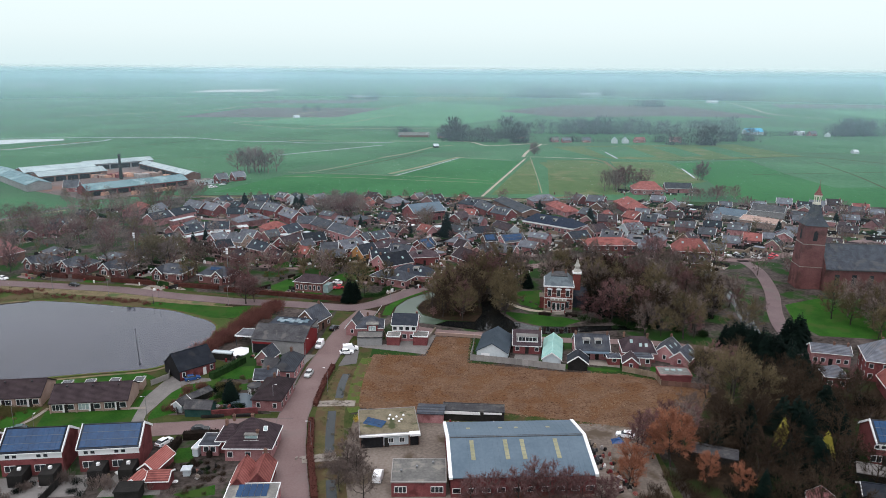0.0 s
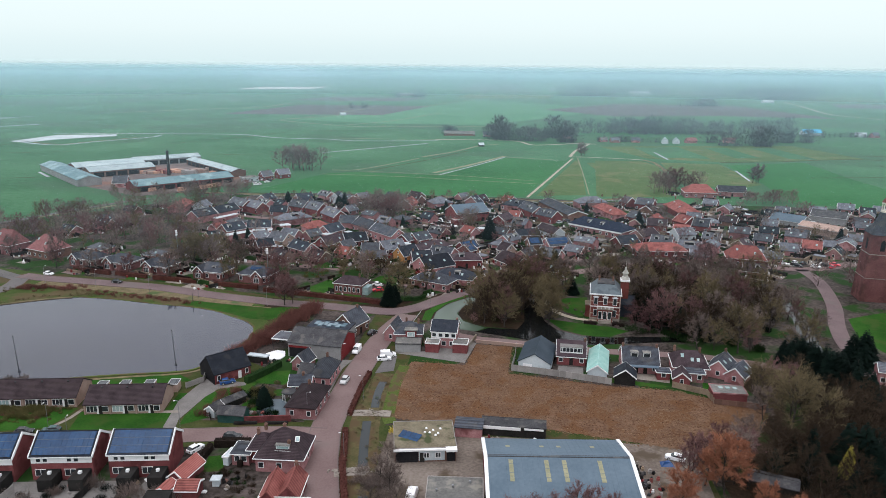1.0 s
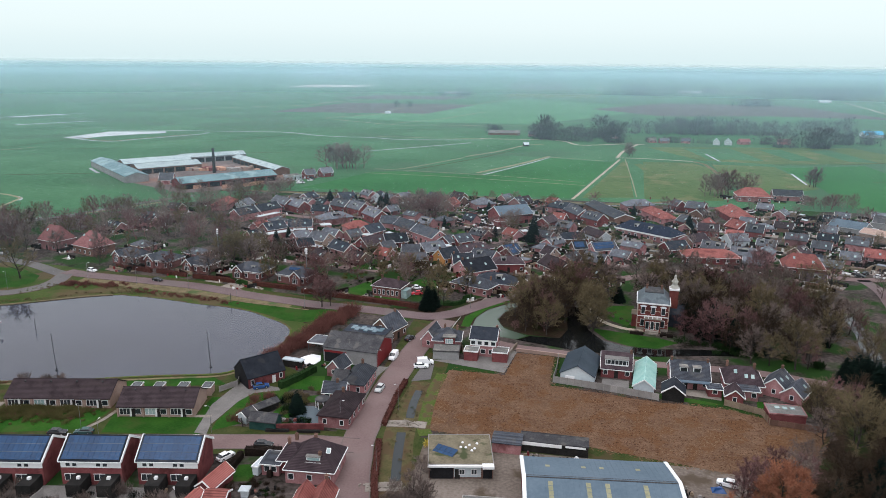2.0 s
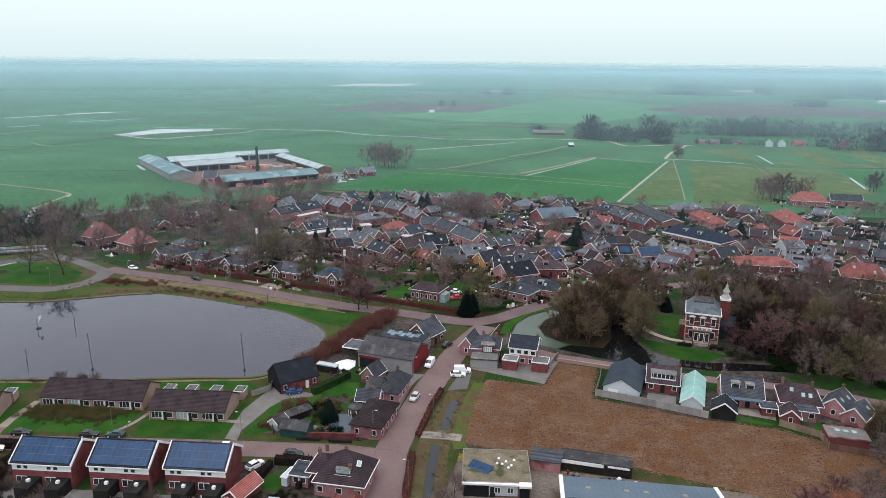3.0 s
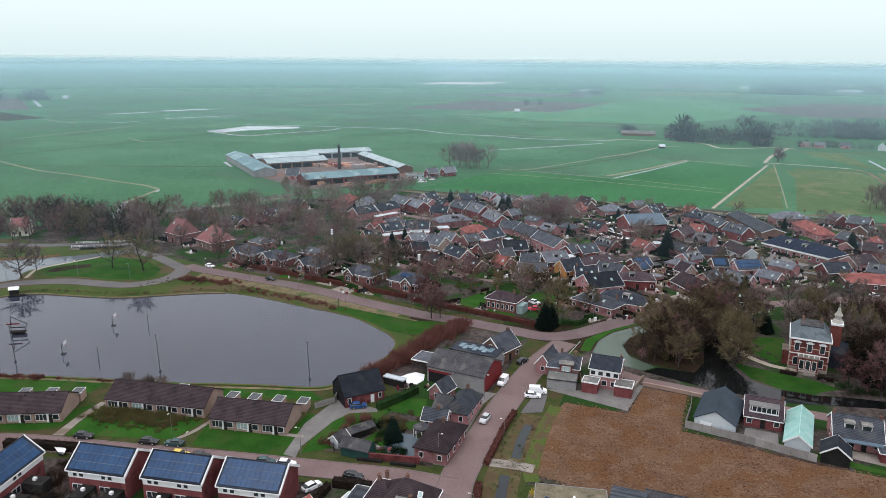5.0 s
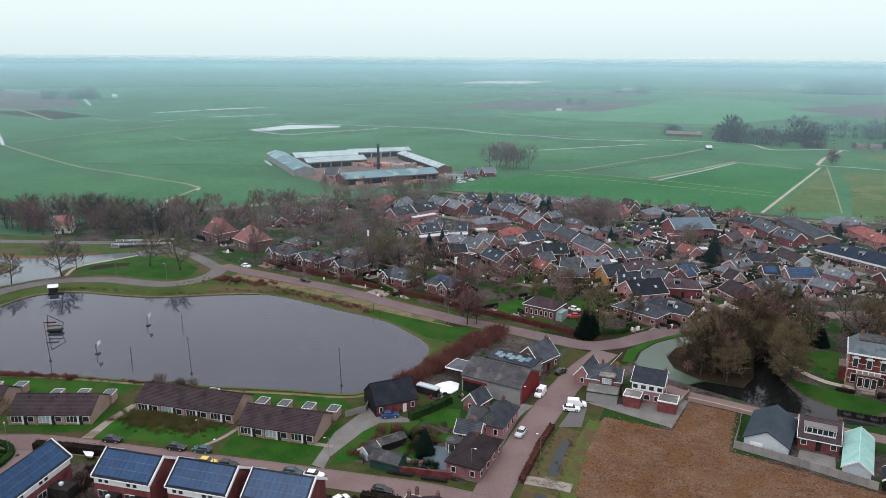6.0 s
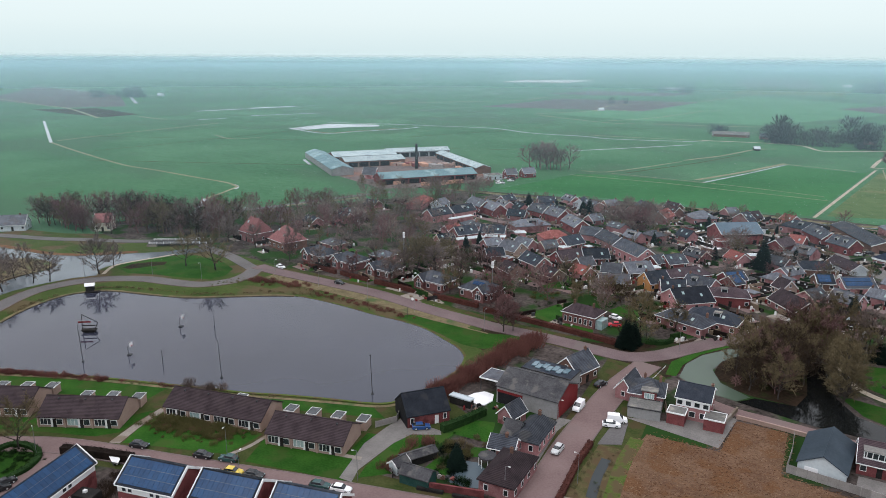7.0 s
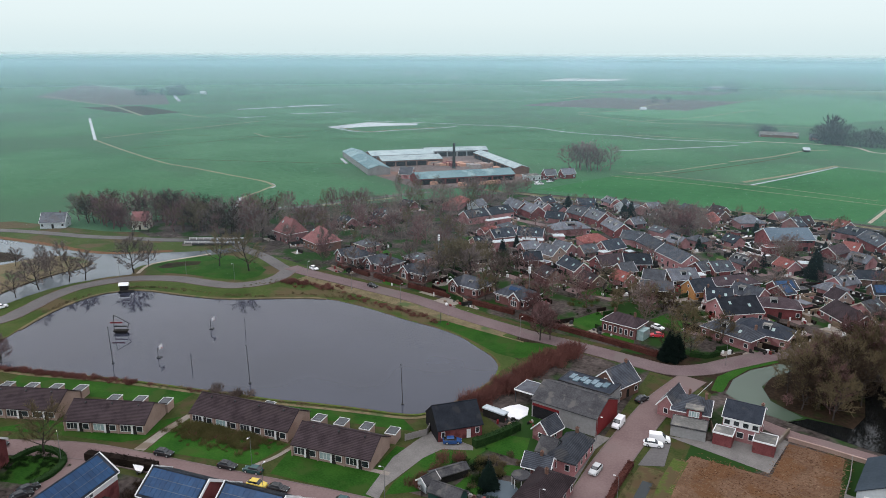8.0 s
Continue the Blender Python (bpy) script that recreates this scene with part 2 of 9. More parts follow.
M["green_paint"] = mat("green_paint", (0.020, 0.055, 0.050), (0.035, 0.080, 0.070), 0.5, 4.0, rough=0.5, bump=0.1)
M["glass_green"] = mat("glass_green", (0.250, 0.480, 0.430), (0.380, 0.600, 0.550), 0.4, 2.0, rough=0.25, bump=0.05, spec=0.6)
M["bark"] = mat("bark", (0.030, 0.026, 0.024), (0.065, 0.056, 0.050), 0.8, 6.0, bump=0.4, rnd=0.2)
M["twigs"] = mat("twigs", (0.076, 0.058, 0.051), (0.212, 0.168, 0.150), 0.07, 2.0, bump=0.0, rnd=0.28)
M["twigs_olive"] = mat("twigs_olive", (0.076, 0.062, 0.034), (0.172, 0.138, 0.080), 0.07, 2.0, bump=0.0, rnd=0.2)
M["twigs_red"] = mat("twigs_red", (0.080, 0.042, 0.042), (0.200, 0.116, 0.114), 0.07, 2.0, bump=0.0, rnd=0.2)
M["twigs_beech"] = mat("twigs_beech", (0.045, 0.023, 0.024), (0.120, 0.064, 0.064), 0.1, 2.0, bump=0.0, rnd=0.2)
M["twigs_rust"] = mat("twigs_rust", (0.095, 0.040, 0.034), (0.190, 0.088, 0.074), 0.1, 2.0, bump=0.0, rnd=0.2)
M["brush_olive"] = mat("brush_olive", (0.085, 0.086, 0.030), (0.170, 0.148, 0.064), 0.3, 2.0, bump=0.0, rnd=0.2)
M["twigs_orange"] = mat("twigs_orange", (0.200, 0.085, 0.050), (0.320, 0.140, 0.085), 0.4, 2.0, bump=0.0)
M["hedge_red"] = mat("hedge_red", (0.048, 0.018, 0.015), (0.095, 0.038, 0.030), 0.5, 3.0, bump=0.0)
M["hedge_green"] = mat("hedge_green", (0.007, 0.020, 0.006), (0.022, 0.048, 0.014), 0.5, 3.0, bump=0.0, rnd=0.2)
M["hedge_brown"] = mat("hedge_brown", (0.008, 0.006, 0.005), (0.022, 0.016, 0.013), 0.5, 3.0, bump=0.0, rnd=0.2)
M["needles"] = mat("needles", (0.002, 0.006, 0.005), (0.007, 0.015, 0.011), 0.5, 3.0, bump=0.0, rnd=0.25)
# darker copy of the twig colours, with the near grove's shade put in
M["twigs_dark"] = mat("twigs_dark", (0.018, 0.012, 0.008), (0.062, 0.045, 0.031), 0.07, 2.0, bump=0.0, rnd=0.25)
M["gold_needles"] = mat("gold_needles", (0.230, 0.210, 0.030), (0.380, 0.330, 0.060), 0.5, 3.0, bump=0.0)
M["straw_line"] = mat("straw_line", (0.150, 0.160, 0.095), (0.260, 0.245, 0.160), 0.05, 0.6, bump=0.2)
M["grass_bright"] = mat("grass_bright", (0.050, 0.080, 0.016), (0.100, 0.125, 0.034), 0.3, 2.5, bump=0.4, c3=(0.085, 0.066, 0.034), c3_scale=0.3, c3_at=0.5)
# bare wood made paler and bluer: distance haze is put into its colour
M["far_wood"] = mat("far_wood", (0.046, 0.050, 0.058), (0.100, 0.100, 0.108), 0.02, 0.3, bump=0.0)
M["solar"] = mat("solar", (0.007, 0.032, 0.088), (0.013, 0.052, 0.128), 0.3, 2.0, rough=0.22, bump=0.0, spec=0.28, rnd=0.12)
M["solar_rail"] = mat("solar_rail", (0.05, 0.07, 0.10), (0.09, 0.115, 0.15), 0.3, 2.0, rough=0.4, bump=0.0, metal=0.5)
M["pane"] = mat("pane", (0.012, 0.016, 0.020), (0.042, 0.050, 0.056), 0.25, 1.0, rough=0.08, bump=0.0, spec=0.6)
M["pane_light"] = mat("pane_light", (0.220, 0.330, 0.330), (0.400, 0.480, 0.470), 0.25, 1.0, rough=0.15, bump=0.0, spec=0.5)
M["roof_cyan"] = mat("roof_cyan", (0.060, 0.300, 0.480), (0.090, 0.380, 0.580), 0.3, 2.0, rough=0.4, bump=0.0)
M["glass_roof"] = mat("glass_roof", (0.090, 0.150, 0.185), (0.170, 0.240, 0.280), 0.6, 3.0, rough=0.2, bump=0.0, spec=0.5)
M["rubber"] = mat("rubber", (0.012, 0.012, 0.012), (0.022, 0.022, 0.022), 1.0, 9.0, rough=0.8, bump=0.0)
M["car_white"] = mat("car_white", (0.78, 0.79, 0.80), (0.84, 0.84, 0.85), 0.5, 4.0, rough=0.3, bump=0.0, spec=0.5)
M["car_silver"] = mat("car_silver", (0.45, 0.46, 0.46), (0.55, 0.56, 0.56), 0.5, 4.0, rough=0.35, bump=0.0, spec=0.5)
M["car_black"] = mat("car_black", (0.012, 0.014, 0.016), (0.022, 0.024, 0.026), 0.5, 4.0, rough=0.25, bump=0.0, spec=0.5)
M["car_teal"] = mat("car_teal", (0.020, 0.060, 0.060), (0.030, 0.080, 0.080), 0.5, 4.0, rough=0.25, bump=0.0, spec=0.5)
M["car_blue"] = mat("car_blue", (0.020, 0.060, 0.180), (0.030, 0.080, 0.230), 0.5, 4.0, rough=0.25, bump=0.0, spec=0.5)
M["car_red"] = mat("car_red", (0.500, 0.030, 0.050), (0.600, 0.050, 0.070), 0.5, 4.0, rough=0.3, bump=0.0, spec=0.5)
M["car_yellow"] = mat("car_yellow", (0.600, 0.450, 0.060), (0.700, 0.550, 0.090), 0.5, 4.0, rough=0.3, bump=0.0, spec=0.5)
M["steel"] = mat("steel", (0.20, 0.21, 0.22), (0.30, 0.31, 0.32), 0.5, 4.0, rough=0.5, bump=0.0, metal=0.6)
M["dark_steel"] = mat("dark_steel", (0.040, 0.042, 0.045), (0.070, 0.072, 0.075), 0.5, 4.0, rough=0.5, bump=0.0)
M["orange_brick"] = mat("orange_brick", (0.480, 0.270, 0.190), (0.600, 0.360, 0.260), 0.3, 2.0, bump=0.2)


def water_mat(name, base, rough, ripple, ior=1.33):
    m = bpy.data.materials.new(name)
    m.use_nodes = True
    n, l = m.node_tree.nodes, m.node_tree.links
    b = n["Principled BSDF"]
    b.inputs["Roughness"].default_value, b.inputs["IOR"].default_value = rough, ior
    tint, t, bp = n.new("ShaderNodeTexNoise"), n.new("ShaderNodeTexNoise"), n.new("ShaderNodeBump")
    where = n.new("ShaderNodeNewGeometry").outputs["Position"]
    for one, scale in ((tint, 0.03), (t, 1.2)):
        one.inputs["Scale"].default_value = scale
        l.new(where, one.inputs["Vector"])
    mix = n.new("ShaderNodeMix")
    mix.data_type = "RGBA"
    mix.inputs[6].default_value, mix.inputs[7].default_value = (*[c * 0.7 for c in base], 1), (*[c * 1.35 for c in base], 1)
    l.new(tint.outputs["Fac"], mix.inputs[0])
    l.new(mix.outputs[2], b.inputs["Base Color"])
    bp.inputs["Strength"].default_value, bp.inputs["Distance"].default_value = ripple, 0.05
    l.new(t.outputs["Fac"], bp.inputs["Height"])
    l.new(bp.outputs[0], b.inputs["Normal"])
    return m


M["water"] = water_mat("water", (0.033, 0.037, 0.054), 0.02, 0.012, 1.46)
# paler than the pond: reflected sky is put into the base colour
M["river_water"] = water_mat("river_water", (0.105, 0.122, 0.135), 0.05, 0.03)
# darkened base colour stands in for the trees the moat reflects
M["moat_water"] = water_mat("moat_water", (0.006, 0.007, 0.007), 0.05, 0.05)
M["ditch_water"] = water_mat("ditch_water", (0.022, 0.028, 0.030), 0.06, 0.05)
M["algae_water"] = water_mat("algae_water", (0.060, 0.086, 0.062), 0.22, 0.05)
M["pond_net"] = water_mat("pond_net", (0.070, 0.098, 0.118), 0.3, 0.4)
# ditch water: the white sky's reflection is put into its base colour
M["sky_water"] = water_mat("sky_water", (0.42, 0.46, 0.47), 0.25, 0.0)
M["lake_sand"] = water_mat("lake_sand", (0.50, 0.44, 0.43), 0.4, 0.0)


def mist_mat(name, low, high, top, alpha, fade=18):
    """Sheet tinted to imitate sky-lit haze: clear at the height low, alpha from high on, and clear again above top."""
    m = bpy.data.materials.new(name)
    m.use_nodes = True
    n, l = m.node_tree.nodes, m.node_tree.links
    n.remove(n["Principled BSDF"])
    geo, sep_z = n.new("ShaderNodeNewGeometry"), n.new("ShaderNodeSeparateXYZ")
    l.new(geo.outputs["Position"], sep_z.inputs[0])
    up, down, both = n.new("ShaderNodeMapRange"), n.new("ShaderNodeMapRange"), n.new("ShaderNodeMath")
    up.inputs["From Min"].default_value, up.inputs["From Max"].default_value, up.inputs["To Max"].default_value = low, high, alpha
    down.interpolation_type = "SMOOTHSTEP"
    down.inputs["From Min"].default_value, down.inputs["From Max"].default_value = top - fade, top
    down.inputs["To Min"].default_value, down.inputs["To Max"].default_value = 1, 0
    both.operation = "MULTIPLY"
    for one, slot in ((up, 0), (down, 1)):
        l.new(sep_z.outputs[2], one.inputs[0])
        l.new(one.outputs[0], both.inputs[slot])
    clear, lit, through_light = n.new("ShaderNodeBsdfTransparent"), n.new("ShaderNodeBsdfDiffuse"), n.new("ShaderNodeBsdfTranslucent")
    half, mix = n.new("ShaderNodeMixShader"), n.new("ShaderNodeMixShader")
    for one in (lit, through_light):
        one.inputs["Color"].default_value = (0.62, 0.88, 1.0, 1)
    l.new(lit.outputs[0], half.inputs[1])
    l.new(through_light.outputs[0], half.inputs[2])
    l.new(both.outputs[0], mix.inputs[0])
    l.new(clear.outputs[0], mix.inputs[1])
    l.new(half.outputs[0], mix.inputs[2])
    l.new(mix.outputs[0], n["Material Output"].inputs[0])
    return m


# ---- mesh helpers ----
class Builder:
    """Gathers vertices and faces for one mesh."""

    def __init__(self):
        self.v, self.f = [], []

    def add(self, vs, fs):
        o = len(self.v)
        self.v += [tuple(p) for p in vs]
        self.f += [tuple(i + o for i in q) for q in fs]
        return self

    def box(self, x0, y0, z0, x1, y1, z1):
        return self.add([(x0, y0, z0), (x1, y0, z0), (x1, y1, z0), (x0, y1, z0), (x0, y0, z1), (x1, y0, z1), (x1, y1, z1), (x0, y1, z1)],
                        [(3, 2, 1, 0), (4, 5, 6, 7), (0, 1, 5, 4), (1, 2, 6, 5), (2, 3, 7, 6), (3, 0, 4, 7)])

    def prism(self, outline, x0, x1):
        """An outline of (y, z), counter-clockwise seen from +x, drawn along x."""
        k = len(outline)
        return self.add([(x0, y, z) for y, z in outline] + [(x1, y, z) for y, z in outline],
                        [tuple(range(k - 1, -1, -1)), tuple(range(k, 2 * k))] + [(i, (i + 1) % k, k + (i + 1) % k, k + i) for i in range(k)])

    def post(self, outline, z0, z1):
        """An outline of (x, y), counter-clockwise from above, drawn upwards."""
        k = len(outline)
        return self.add([(x, y, z0) for x, y in outline] + [(x, y, z1) for x, y in outline],
                        [tuple(range(k - 1, -1, -1)), tuple(range(k, 2 * k))] + [(i, (i + 1) % k, k + (i + 1) % k, k + i) for i in range(k)])

    def tube(self, a, b, ra, rb, sides=5):
        a, b = Vector(a), Vector(b)
        w = (b - a).normalized()
        u = w.orthogonal().normalized()
        s = w.cross(u)
        ring = [(math.cos(6.2832 * i / sides), math.sin(6.2832 * i / sides)) for i in range(sides)]
        return self.add([a + ra * (c * u + d * s) for c, d in ring] + [b + rb * (c * u + d * s) for c, d in ring],
                        [(i, (i + 1) % sides, sides + (i + 1) % sides, sides + i) for i in range(sides)] + [tuple(range(sides - 1, -1, -1)), tuple(range(sides, 2 * sides))])

    def mesh(self, name, material, smooth=False):
        me = bpy.data.meshes.new(name)
        me.from_pydata(self.v, [], self.f)
        me.materials.append(M[material])
        if smooth:
            me.polygons.foreach_set("use_smooth", [True] * len(me.polygons))
        return me


def part(name, mesh, parent, label="", place=None):
    """A mesh as one part of a thing, or of a part."""
    ob = new(name, mesh)
    ob.parent = parent
    if place is not None:
        ob.matrix_basis = place
    if label:
        ob["label"] = label
    return ob


def thing(name, place, label, category, group="", mesh=None, kind=""):
    ob = new(name, mesh)
    ob.matrix_basis = place
    return tagged(ob, label, category, group, kind)


def sheet(name, outline, z, material, label, category, kind="structure", depth=0.0):
    """A flat piece of ground, with an edge of the given depth."""
    b = Builder()
    area = sum(x0 * y1 - x1 * y0 for (x0, y0), (x1, y1) in zip(outline, outline[1:] + outline[:1]))
    if area < 0:
        outline = outline[::-1]
    if depth:
        b.post(outline, z - depth, z)
    else:
        b.add([(x, y, z) for x, y in outline], [tuple(range(len(outline)))])
    return thing(name, Matrix(), label, category, mesh=b.mesh(name, material), kind=kind)


def smooth_line(points, steps=6):
    """A Catmull-Rom line through the points."""
    pts = [Vector(p[:2]) for p in points]
    pts = [2 * pts[0] - pts[1]] + pts + [2 * pts[-1] - pts[-2]]
    out = []
    for a, b, c, d in zip(pts, pts[1:], pts[2:], pts[3:]):
        for i in range(steps):
            t = i / steps
            out.append(0.5 * (2 * b + (c - a) * t + (2 * a - 5 * b + 4 * c - d) * t * t + (3 * b - a - 3 * c + d) * t ** 3))
    return out + [pts[-2]]


def band(b, points, half, z0, z1, offset=0.0, steps=6):
    """A strip along a line into b: its width twice half (a number, or one for each point), standing from z0 to z1."""
    line = smooth_line(points, steps)
    k = len(line)
    left, right = [], []
    for i, p in enumerate(line):
        w = (line[min(i + 1, k - 1)] - line[max(i - 1, 0)]).normalized()
        side = Vector((-w.y, w.x))
        hw = half if not isinstance(half, (list, tuple)) else np.interp(i / (k - 1) * (len(half) - 1), range(len(half)), half)
        left.append(p + side * (offset + hw))
        right.append(p + side * (offset - hw))
    vs = [(*p, z1) for p in left] + [(*p, z1) for p in right]
    fs = [(k + i, k + i + 1, i + 1, i) for i in range(k - 1)]
    if z1 > z0:
        vs += [(*p, z0) for p in left] + [(*p, z0) for p in right]
        fs += [(i, i + 1, 2 * k + i + 1, 2 * k + i) for i in range(k - 1)] + [(3 * k + i, 3 * k + i + 1, k + i + 1, k + i) for i in range(k - 1)]
        fs += [(0, 2 * k, 3 * k, k), (k - 1, 2 * k - 1, 4 * k - 1, 3 * k - 1)]
    b.add(vs, fs)


def strip(name, points, half, z, material, label, category, depth=0.0, kind="structure"):
    b = Builder()
    band(b, points, half, z - depth, z)
    return thing(name, Matrix(), label, category, mesh=b.mesh(name, material), kind=kind)

# ---- the ground ----
sheet("ground", [(-6500, -2500), (6500, -2500), (6500, 7500), (-6500, 7500)], 0.0, "meadow", "flat green winter meadows out to the horizon", "ground")
sheet("ground_banks", [(-430, 190), (-345, 262), (-290, 268), (-255, 283), (-232, 292), (-205, 284), (-183, 269), (-72, 246), (-20, 226), (-55, 140), (-210, 90), (-300, 90)], 0.005, "bank_grass", "rough grass banks round the pond and river", "ground")
sheet("ground_corner", [(-75, 247), (-75, 225), (-30, 196), (-3, 208), (30, 202), (110, 186), (125, 300), (40, 290), (-10, 262), (-45, 250)], 0.006, "dark_ground", "very dark ground under the park trees", "ground")
sheet("ground_island", [(-9.5, 230), (-8, 240), (-3, 247.5), (3, 251), (14, 250), (13, 240), (12.6, 228), (10, 220.5), (0, 222), (-6, 225)], 0.03, "dark_ground", "very dark ground of the moat island", "ground")
sheet("ground_gardens", [(-183, 269), (-168, 264), (-120, 257), (-72, 244), (-41, 240), (-28, 246), (-5, 262), (8, 256), (-14, 232), (-20, 224), (-22, 156), (70, 170), (56, 155), (46, 149), (46, 60), (260, 60), (290, 240), (290, 430),
      (163, 440), (23, 450), (-67, 455), (-158, 450), (-212, 385), (-250, 345), (-268, 316), (-300, 285), (-262, 270), (-232, 284), (-210, 274)], 0.02, "gardens", "village gardens of dark soil, grass and shrubs", "garden")
sheet("ground_grove", [(48, 108), (125, 100), (128, 176), (100, 186), (72, 200), (66, 186), (70, 172), (61, 157), (48, 148)], 0.035, "dark_ground", "very dark ground below the grove", "ground")
sheet("ground_rough", [(-205, 100), (-205, 150), (-160, 160), (-80, 182), (-72, 205), (-66, 236), (-24, 228), (-20, 224), (-16, 212), (72, 206), (72, 90), (0, 80)], 0.01, "verge", "rough winter grass between streets and ditches", "ground")
sheet("ground_gardens_south", [(-66, 155), (-41, 156), (-38, 190), (-36, 230), (-60, 234), (-69, 210), (-66, 190), (-56, 183), (-62, 172)], 0.02, "gardens", "back gardens with soil, shrubs and paving", "garden")
sheet("ground_yards", [(-160, 122), (-122, 134), (-38, 147), (-28, 100), (-30, 60), (-170, 60)], 0.02, "gardens", "front yards of paving and bare shrubs", "garden")
sheet("field_dull", [(91, 640), (132, 643), (138, 612), (130, 524), (115, 464), (68, 462)], 0.03, "meadow_dull", "dull yellowish pasture with shallow furrows", "field")
sheet("field_dull_far", [(111, 754), (188, 770), (316, 790), (339, 684), (254, 658), (199, 646), (141, 660)], 0.03, "meadow_dull", "pale pasture before the far wood", "field")
sheet("field_dull_east", [(146, 635), (194, 630), (191, 522), (163, 500), (134, 524)], 0.03, "meadow_dull", "small yellowish pasture behind a barn", "field")
sheet("field_triangle", [(30, 460), (74, 639), (78, 639), (62, 466)], 0.03, "meadow_dull", "narrow rough pasture between two ditches", "field")
sheet("field_crop", [(-150, 462), (22, 456), (68, 639), (58, 630), (13, 644), (-37, 538), (-98, 547), (-120, 540)], 0.03, "meadow_deep", "deep green winter crop", "field")
sheet("field_crop_far", [(-34, 540), (60, 632), (14, 650)], 0.034, "meadow_deep", "deep green winter crop", "field")
sheet("field_crop_east", [(197, 623), (272, 650), (268, 556), (272, 498), (310, 502), (420, 520), (420, 425), (264, 425), (184, 452), (193, 527)], 0.03, "meadow_deep", "green winter crop beyond the village", "field")
sheet("field_dark_east", [(273, 655), (332, 671), (397, 650), (520, 620), (420, 522), (312, 507), (274, 500), (270, 559)], 0.034, "meadow", "dark green winter crop", "field")
sheet("field_light", [(-283, 1054), (-241, 1166), (-100, 1483), (-36, 1737), (234, 1425), (103, 1175), (-6, 1007), (-146, 1004)], 0.03, "meadow_light", "light green meadow in the distance", "field")
sheet("field_ploughed_far", [(98, 1372), (266, 1622), (511, 1608), (560, 1222), (382, 1260), (199, 1212)], 0.034, "ploughed", "bare ploughed field in the distance", "field")
sheet("field_ploughed_west", [(-984, 778), (-925, 841), (-782, 785), (-784, 729), (-870, 745)], 0.034, "dark_ground", "dark ploughed strip in the meadows", "field")
sheet("field_fallow_west", [(-1275, 906), (-1658, 1302), (-1167, 1107), (-918, 890), (-972, 828)], 0.03, "ploughed", "bare brownish arable field", "field")
rnd = random.Random(5)
for gx in range(-9, 10):
    # far parcels, each its own green
    for gy in range(7):
        x, y = gx * 290 + rnd.uniform(-40, 40), 1000 + gy * 330 + rnd.uniform(-50, 50)
        if -300 < x < 760 and y < 1800 or x < -560 and y < 1500 or rnd.random() < 0.35:
            continue
        w, d, sk = rnd.uniform(110, 140), rnd.uniform(60, 150), rnd.uniform(-60, 60)
        sheet("field_parcel", [(x - w, y - d), (x + w, y - d + sk * 0.4), (x + w + sk, y + d), (x - w + sk, y + d)], 0.05, rnd.choice(["meadow_light", "meadow_dull", "meadow_deep", "meadow", "ploughed"]), "distant parcel of farmland", "field")

# ---- water ----
POND = smooth_line([(-203, 160), (-206.8, 170), (-210.5, 178), (-214.5, 189), (-216, 200), (-214.3, 208.7), (-206, 216.5), (-188.5, 219.5), (-175.8, 222.3), (-165.7, 227.7), (-154, 234.6),
                    (-144, 238.6), (-133, 238.4), (-121.6, 236.5), (-110, 233.9), (-100, 232.5), (-90, 229.5), (-82, 224.5), (-76, 220.5), (-71.5, 215), (-70, 208), (-70.5, 201), (-72.5, 193), (-75.5, 185),
                    (-80, 180.6), (-93, 177.6), (-103, 175), (-113, 172), (-121, 170.7), (-132, 168), (-144, 165.4), (-155, 162.8), (-168, 159), (-178, 155.5), (-192, 152), (-200, 154), (-203, 160)], 3)[:-1]
POND = [(p.x, p.y) for p in POND]
sheet("water_pond", POND, 0.07, "water", "dark still water of a flooded skating field", "pond")
b = Builder()
band(b, POND + POND[:1], 0.35, 0.0, 0.16, offset=-0.3, steps=1)
thing("pond_bank", Matrix(), "low grassy bank round the pond", "bank", mesh=b.mesh("pond_bank", "grass_bright"), kind="structure")
b = Builder()
band(b, POND[4:34], 0.5, 0.0, 0.3, offset=-0.8, steps=1)
thing("pond_reed_edge", Matrix(), "straw-coloured reed edge of the pond", "bank", mesh=b.mesh("pond_reed_edge", "rough_grass"), kind="structure")
strip("pond_shore", [(-196, 151.6), (-178, 154.2), (-155, 161.6), (-132, 166.8), (-113, 170.8), (-93, 176.2), (-80, 179.4), (-75, 183)], 0.5, 0.10, "rough_grass", "straw-coloured rough grass along the shore", "bank")
sheet("water_river", [(-345, 234), (-325, 236), (-304, 238), (-286, 239), (-265, 239), (-253, 243), (-244, 249), (-233.5, 257), (-227, 262), (-216, 276), (-210, 272), (-220.7, 256), (-226, 245), (-230, 237), (-229, 233), (-224, 227),
                      (-229, 221), (-233.5, 210), (-235, 202), (-234.5, 193), (-233, 184), (-232, 160), (-247, 160), (-345, 165)], 0.07, "river_water", "pale grey river water with bare banks", "river")
sheet("ground_peninsula", [(-345, 190), (-300, 204), (-282, 210), (-278, 212), (-275.7, 224), (-269.6, 232), (-259.7, 233.5), (-248.4, 230.4), (-246.6, 223.6), (-247.9, 214), (-246.9, 202), (-244.2, 190), (-241, 178), (-238, 150), (-345, 150)], 0.12, "rough_grass", "rough olive river bank", "bank", depth=0.1)
sheet("ground_island_west", [(-345, 216), (-301.5, 222), (-296.6, 223.6), (-282.6, 225.2), (-279.3, 219.5), (-283.6, 211), (-345, 196)], 0.125, "dark_ground", "dark reedy river bank", "bank", depth=0.1)
